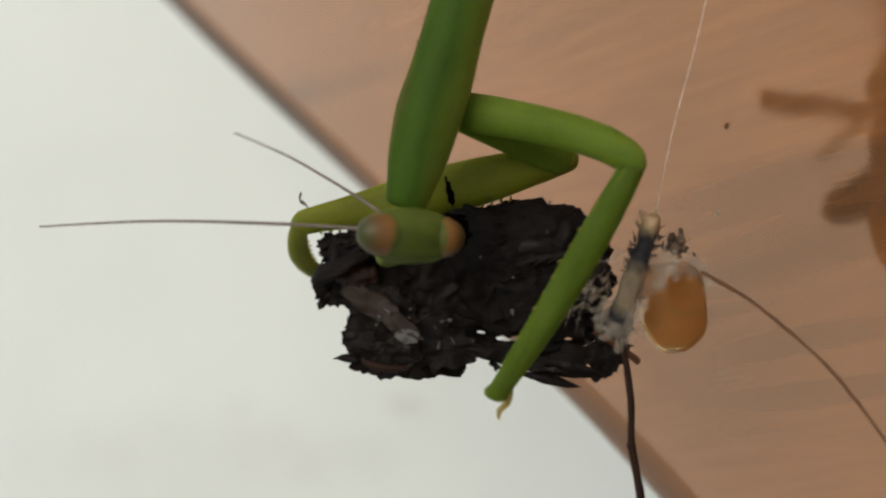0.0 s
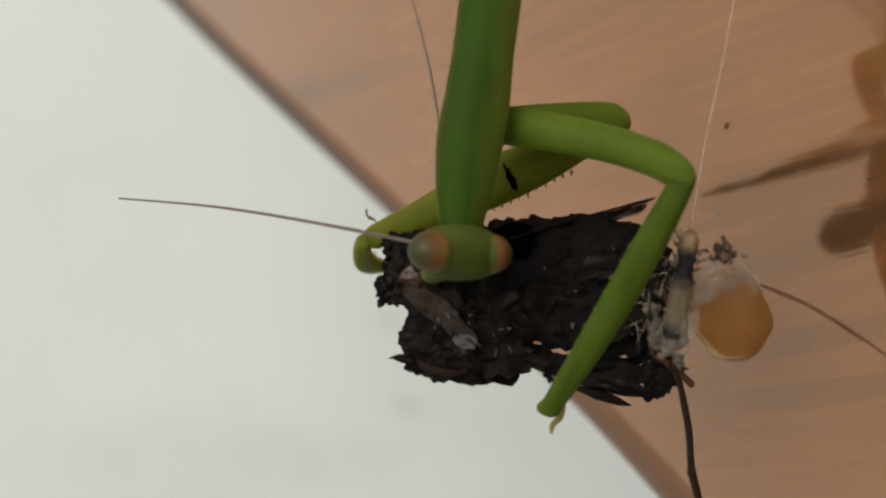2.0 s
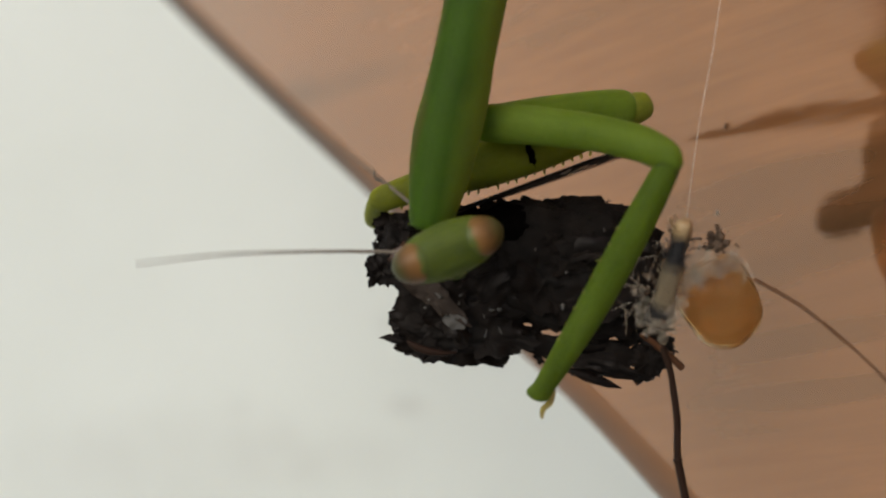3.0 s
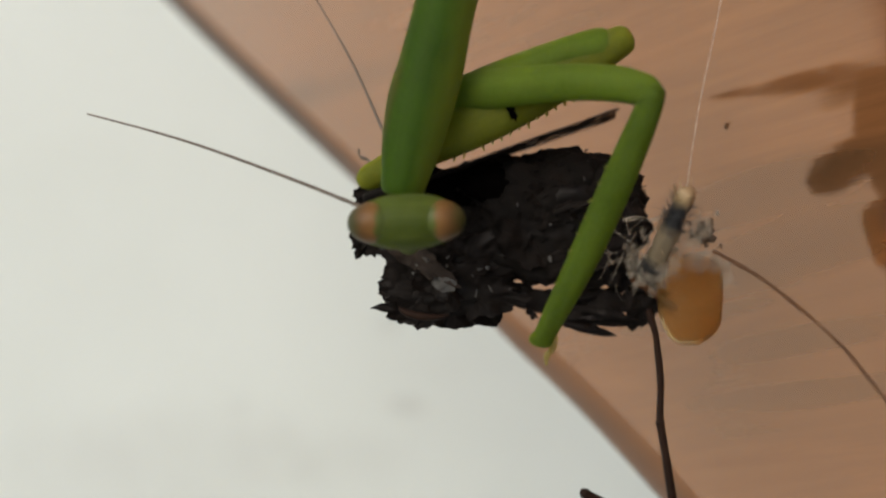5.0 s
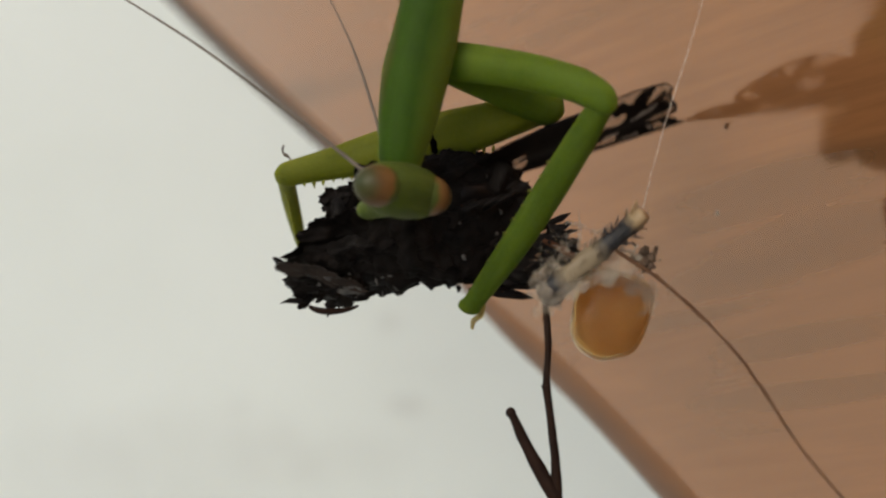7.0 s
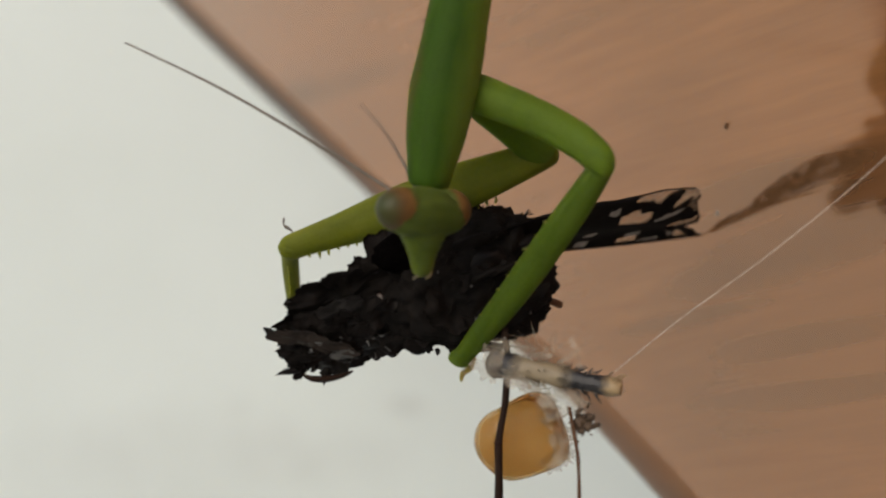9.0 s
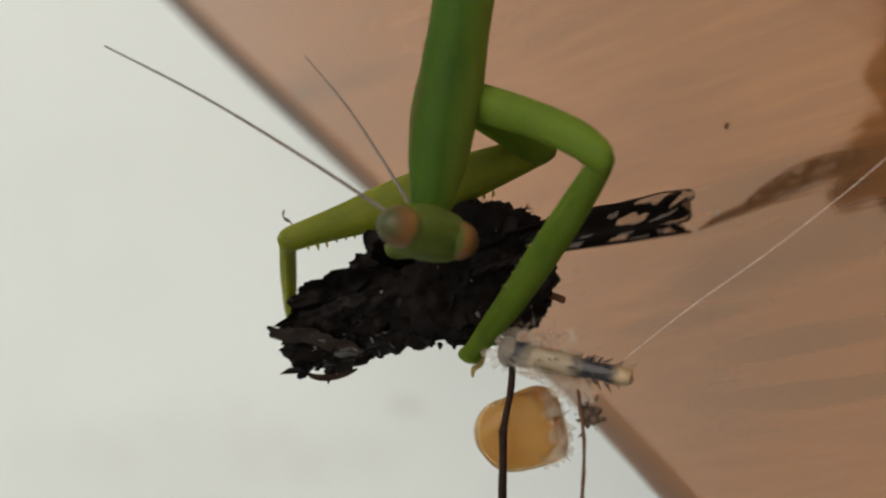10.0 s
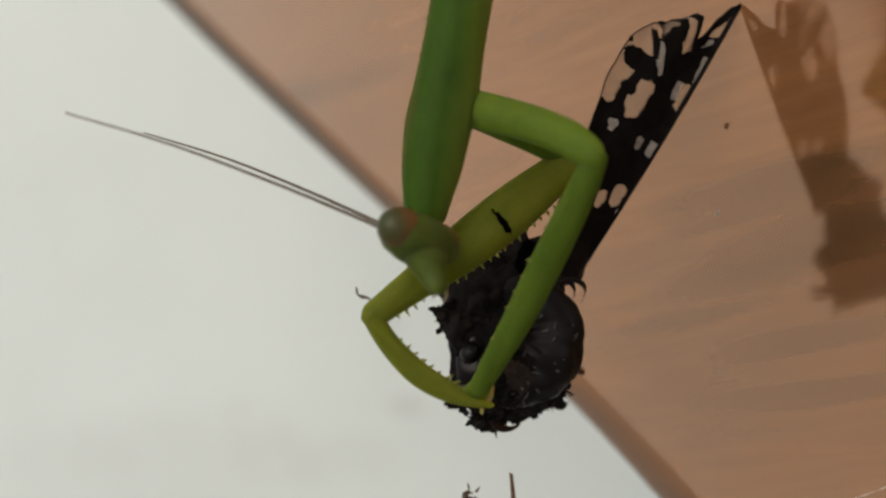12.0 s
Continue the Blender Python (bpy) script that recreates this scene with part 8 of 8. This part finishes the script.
    walk(REMAINS["hair"], [
        (0, pose(0.01715, -0.00400, -0.00154, -19.4, 41.5, -28.0)),
        (0.5, pose(0.01771, -0.00400, -0.00109, -19.3, 38.3, -29.4)),
        (1, pose(0.01809, -0.00400, -0.00090, -18.9, 35.7, -30.4)),
        (1.5, pose(0.02174, -0.00400, -0.00297, -30.2, 37.5, -43.8)),
        (2, pose(0.02110, -0.00400, -0.00241, -25.1, 32.9, -40.7)),
        (2.5, pose(0.02110, -0.00400, -0.00184, -29.6, 41.3, -40.7)),
        (3, pose(0.02072, -0.00400, -0.00203, -27.8, 40.3, -39.1)),
        (3.2, pose(0.02204, -0.00400, -0.00015, -31.6, 37.5, -45.3)),
        (4.8, pose(0.01903, -0.00400, -0.00034, -24.2, 43.6, -33.1)),
        (4.9, pose(0.01760, -0.00400, -0.00044, -22.5, 42.4, -31.6)),
        (5, pose(0.01797, -0.00400, -0.00015, -20.9, 41.2, -30.1)),
        (5.1, pose(0.01702, -0.00400, -0.00006, -22.9, 42.7, -31.9)),
        (5.2, pose(0.01698, -0.00400, -0.00062, -25.1, 44.2, -33.8)),
        (5.3, pose(0.01810, -0.00400, -0.00053, -27.4, 45.6, -35.8)),
        (5.4, pose(0.01818, -0.00400, -0.00044, -29.8, 46.9, -38.0)),
        (5.5, pose(0.02098, -0.00400, 0.00184, -32.3, 48.2, -40.3)),
        (5.6, pose(0.01982, -0.00400, 0.00097, -31.3, 48.1, -39.2)),
        (5.7, pose(0.01802, -0.00400, 0.00074, -30.3, 48.0, -38.1)),
        (5.8, pose(0.01893, -0.00400, 0.00102, -29.3, 47.9, -37.0)),
        (5.9, pose(0.01855, -0.00400, 0.00015, -28.3, 47.7, -36.0)),
        (6, pose(0.01959, -0.00400, 0.00147, -27.3, 47.6, -34.9)),
        (6.1, pose(0.01960, -0.00400, 0.00195, -27.4, 48.9, -34.5)),
        (6.2, pose(0.01794, -0.00400, 0.00102, -27.4, 50.2, -34.0)),
        (6.3, pose(0.01718, -0.00400, 0.00098, -27.4, 51.6, -33.6)),
        (6.4, pose(0.01409, -0.00400, -0.00034, -27.4, 52.9, -33.1)),
        (6.5, pose(0.01527, -0.00400, -0.00128, -27.4, 54.2, -32.6)),
        (6.6, pose(0.01519, -0.00400, -0.00105, -24.6, 52.6, -29.9)),
        (6.7, pose(0.01227, -0.00400, -0.00070, -22.0, 50.8, -27.5)),
        (6.8, pose(0.01167, -0.00400, -0.00047, -19.7, 49.0, -25.2)),
        (6.9, pose(0.01159, -0.00400, 0.00001, -17.5, 47.2, -23.2)),
        (7, pose(0.01151, -0.00400, -0.00015, -15.5, 45.3, -21.3)),
        (7.4, pose(0.01245, -0.00400, -0.00447, 0.0, 53.9, 0.0)),
        (7.5, pose(0.00869, -0.00400, -0.00748, 0.0, 87.6, 0.0)),
        (7.7, pose(0.00812, -0.00400, -0.01200, 180.0, 83.0, 180.0)),
        (9.3, pose(0.00857, -0.00400, -0.00974, 180.0, 87.8, 180.0)),
        (9.5, pose(0.00925, -0.00400, -0.00936, 180.0, 86.4, 180.0)),
        (10, pose(0.00895, -0.00400, -0.00936, 180.0, 84.3, 180.0)),
        (10.2, pose(0.00895, -0.00400, -0.00936, 180.0, 84.3, 180.0)),
        (10.5, pose(0.00963, -0.00400, -0.01350, 0.0, 90.0, 0.0)),
        (10.9, pose(0.00963, -0.00400, -0.01350, 0.0, 90.0, 0.0)),
        (11, pose(0.00410, -0.00400, -0.01470, 180.0, 85.6, 180.0)),
        (11.2, pose(0.00459, -0.00400, -0.01455, 180.0, 81.4, 180.0)),
        (11.5, pose(0.00459, -0.00400, -0.01463, 180.0, 81.3, 180.0)),
        (12, pose(0.00451, -0.00400, -0.01493, 180.0, 81.6, 180.0)),
    ])
    walk(REMAINS["leg"], [
        (0, pose(0.01213, -0.00100, -0.00601, 0.0, 84.0, 0.0)),
        (0.5, pose(0.01447, -0.00100, -0.00698, 0.0, 85.6, 0.0)),
        (1, pose(0.01513, -0.00100, -0.00651, 0.0, 85.2, 0.0)),
        (1.5, pose(0.01505, -0.00100, -0.00745, 0.0, 78.3, 0.0)),
        (2, pose(0.01583, -0.00100, -0.00796, 0.0, 80.4, 0.0)),
        (2.5, pose(0.01544, -0.00100, -0.00659, 0.0, 85.8, 0.0)),
        (3, pose(0.01525, -0.00100, -0.00706, 0.0, 83.4, 0.0)),
        (3.2, pose(0.01700, -0.00100, -0.00542, 0.0, 85.8, 0.0)),
        (4.8, pose(0.01427, -0.00100, -0.00445, 0.0, 84.8, 0.0)),
        (4.9, pose(0.01333, -0.00100, -0.00465, 0.0, 84.9, 0.0)),
        (5, pose(0.01427, -0.00100, -0.00445, 0.0, 85.1, 0.0)),
        (5.1, pose(0.01308, -0.00100, -0.00407, 0.0, 85.7, 0.0)),
        (5.2, pose(0.01282, -0.00100, -0.00436, 0.0, 86.4, 0.0)),
        (5.3, pose(0.01377, -0.00100, -0.00398, 0.0, 87.0, 0.0)),
        (5.4, pose(0.01365, -0.00100, -0.00360, 0.0, 87.7, 0.0)),
        (5.5, pose(0.01634, -0.00100, -0.00094, 0.0, 88.3, 0.0)),
        (5.6, pose(0.01519, -0.00100, -0.00189, 0.0, 87.8, 0.0)),
        (5.7, pose(0.01337, -0.00100, -0.00216, 0.0, 87.3, 0.0)),
        (5.8, pose(0.01436, -0.00100, -0.00190, 0.0, 86.9, 0.0)),
        (5.9, pose(0.01401, -0.00100, -0.00285, 0.0, 86.4, 0.0)),
        (6, pose(0.01513, -0.00100, -0.00152, 0.0, 85.9, 0.0)),
        (6.1, pose(0.01509, -0.00100, -0.00092, 0.0, 86.1, 0.0)),
        (6.2, pose(0.01331, -0.00100, -0.00179, -0.0, 86.2, 0.0)),
        (6.3, pose(0.01246, -0.00100, -0.00172, 0.0, 86.4, 0.0)),
        (6.4, pose(0.00921, -0.00100, -0.00299, 0.0, 86.5, 0.0)),
        (6.5, pose(0.01037, -0.00100, -0.00386, 0.0, 86.7, 0.0)),
        (6.6, pose(0.01033, -0.00100, -0.00347, 0.0, 86.8, 0.0)),
        (6.7, pose(0.00734, -0.00100, -0.00295, 0.0, 86.9, 0.0)),
        (6.8, pose(0.00676, -0.00100, -0.00256, 0.0, 86.9, 0.0)),
        (6.9, pose(0.00671, -0.00100, -0.00190, 0.0, 87.0, 0.0)),
        (7, pose(0.00667, -0.00100, -0.00191, 0.0, 87.1, 0.0)),
        (7.4, pose(0.00452, -0.00100, -0.00464, 0.0, 89.1, 0.0)),
        (7.5, pose(0.00265, -0.00100, -0.00659, 180.0, 82.3, 180.0)),
        (7.7, pose(0.00304, -0.00100, -0.00581, 180.0, 85.7, 180.0)),
        (9.3, pose(0.00511, -0.00100, -0.00581, 180.0, 86.1, 180.0)),
        (9.5, pose(0.00577, -0.00100, -0.00562, 180.0, 85.4, 180.0)),
        (10, pose(0.00472, -0.00100, -0.00503, 180.0, 85.1, 180.0)),
        (10.2, pose(0.00472, -0.00100, -0.00503, 180.0, 85.1, 180.0)),
        (10.5, pose(0.00601, -0.00100, -0.01030, 180.0, 84.2, 180.0)),
        (10.9, pose(0.00601, -0.00100, -0.01030, 180.0, 84.2, 180.0)),
        (11, pose(0.00413, -0.00100, -0.01809, 180.0, 86.1, 180.0)),
        (11.2, pose(0.00394, -0.00100, -0.01985, 180.0, 86.2, 180.0)),
        (11.5, pose(0.00394, -0.00100, -0.02004, 180.0, 86.1, 180.0)),
        (12, pose(0.00394, -0.00100, -0.02004, 180.0, 86.1, 180.0)),
    ])
    walk(REMAINS["shin"], [
        (0, pose(0.01563, 0.00000, 0.00047, 180.0, 58.0, 180.0)),
        (0.5, pose(0.01563, 0.00000, 0.00047, 180.0, 58.0, 180.0)),
        (1, pose(0.01563, 0.00000, 0.00047, 180.0, 58.0, 180.0)),
        (1.5, pose(0.01563, 0.00000, 0.00047, 180.0, 58.0, 180.0)),
        (2, pose(0.01563, 0.00000, 0.00047, 180.0, 58.0, 180.0)),
        (2.5, pose(0.01563, 0.00000, 0.00047, 180.0, 58.0, 180.0)),
        (3, pose(0.01563, 0.00000, 0.00047, 180.0, 58.0, 180.0)),
        (3.2, pose(0.01563, 0.00000, 0.00047, 180.0, 58.0, 180.0)),
        (4.8, pose(0.01563, 0.00000, 0.00047, 180.0, 58.0, 180.0)),
        (5, pose(0.01563, 0.00000, 0.00047, 180.0, 58.0, 180.0)),
        (5.5, pose(0.01563, 0.00000, 0.00047, 180.0, 58.0, 180.0)),
        (6, pose(0.01563, 0.00000, 0.00047, 180.0, 58.0, 180.0)),
        (6.5, pose(0.01563, 0.00000, 0.00047, 180.0, 30.0, 180.0)),
        (7, pose(0.01563, 0.00000, 0.00047, 180.0, 24.0, 180.0)),
        (7.4, pose(0.01563, 0.00000, 0.00047, 180.0, -27.0, 180.0)),
        (7.5, pose(0.01563, 0.00000, 0.00047, 180.0, -57.0, 180.0)),
        (7.7, pose(0.01563, 0.00000, 0.00047, 0.0, -88.0, 0.0)),
        (9.3, pose(0.01563, 0.00000, 0.00047, 0.0, -88.0, 0.0)),
        (9.5, pose(0.01563, 0.00000, 0.00047, 0.0, -88.0, 0.0)),
        (10, pose(0.01563, 0.00000, 0.00047, 0.0, -88.0, 0.0)),
        (10.2, pose(0.01563, 0.00000, 0.00047, 0.0, -88.0, 0.0)),
        (10.5, pose(0.01563, 0.00000, 0.00047, 0.0, -88.0, 0.0)),
        (10.9, pose(0.01563, 0.00000, 0.00047, 0.0, -88.0, 0.0)),
        (11, pose(0.01563, 0.00000, 0.00047, 0.0, -88.0, 0.0)),
        (11.2, pose(0.01563, 0.00000, 0.00047, 0.0, -88.0, 0.0)),
        (11.5, pose(0.01563, 0.00000, 0.00047, 0.0, -88.0, 0.0)),
        (12, pose(0.01563, 0.00000, 0.00047, 0.0, -88.0, 0.0)),
    ])
    walk(THREAD, [
        (0, pose(0.01440, 0.08250, 1.20234, 65.8, -74.6, -66.6)),
        (0.5, pose(0.01536, 0.08250, 1.20234, 74.7, -75.3, -75.2)),
        (1, pose(0.01612, 0.08250, 1.20214, 77.0, -75.7, -77.4)),
        (1.5, pose(0.01651, 0.08250, 1.20119, 79.1, -76.6, -79.4)),
        (2, pose(0.01678, 0.08250, 1.20111, 75.7, -76.5, -76.1)),
        (2.5, pose(0.01689, 0.08250, 1.20253, 86.6, -75.6, -86.7)),
        (3, pose(0.01651, 0.08250, 1.20195, 84.5, -76.1, -84.7)),
        (3.2, pose(0.01854, 0.08250, 1.20387, 89.7, -74.1, -89.7)),
        (4.8, pose(0.01662, 0.08250, 1.20406, 74.8, -73.4, -75.4)),
        (5, pose(0.01651, 0.08250, 1.20406, 81.4, -73.7, -81.7)),
        (5.5, pose(0.01919, 0.08250, 1.20732, 77.4, -68.0, -78.3)),
        (6, pose(0.01854, 0.08250, 1.20578, 96.0, -71.3, -95.7)),
        (6.5, pose(0.01536, 0.08250, 1.20253, 57.0, -73.2, -58.2)),
        (7, pose(0.01344, 0.08250, 1.20234, 56.1, -73.3, -57.2)),
        (7.4, pose(0.01057, 0.08250, 1.19774, 50.0, -76.2, -50.8)),
        (7.5, pose(0.01210, 0.08250, 1.19544, 12.7, -42.4, -18.5)),
        (7.7, pose(0.01115, 0.08250, 1.19238, 9.8, -45.4, -13.7)),
        (9.3, pose(0.01191, 0.08250, 1.19161, 8.4, -42.5, -12.3)),
        (9.5, pose(0.01249, 0.08250, 1.19180, 8.8, -44.2, -12.5)),
        (10, pose(0.01210, 0.08250, 1.19238, 8.0, -42.1, -11.9)),
        (10.2, pose(0.01210, 0.08250, 1.19238, 8.0, -42.1, -11.9)),
        (10.5, pose(0.01229, 0.08250, 1.18702, 6.7, -31.8, -12.6)),
        (10.9, pose(0.01229, 0.08250, 1.18702, 6.7, -31.8, -12.6)),
        (11, pose(0.01134, 0.08250, 1.17916, 6.0, -26.6, -13.2)),
        (11.2, pose(0.01134, 0.08250, 1.17744, 5.9, -26.2, -13.2)),
        (11.5, pose(0.01134, 0.08250, 1.17744, 5.9, -26.2, -13.2)),
        (12, pose(0.01134, 0.08250, 1.17744, 5.9, -26.2, -13.2)),
    ])


motions()
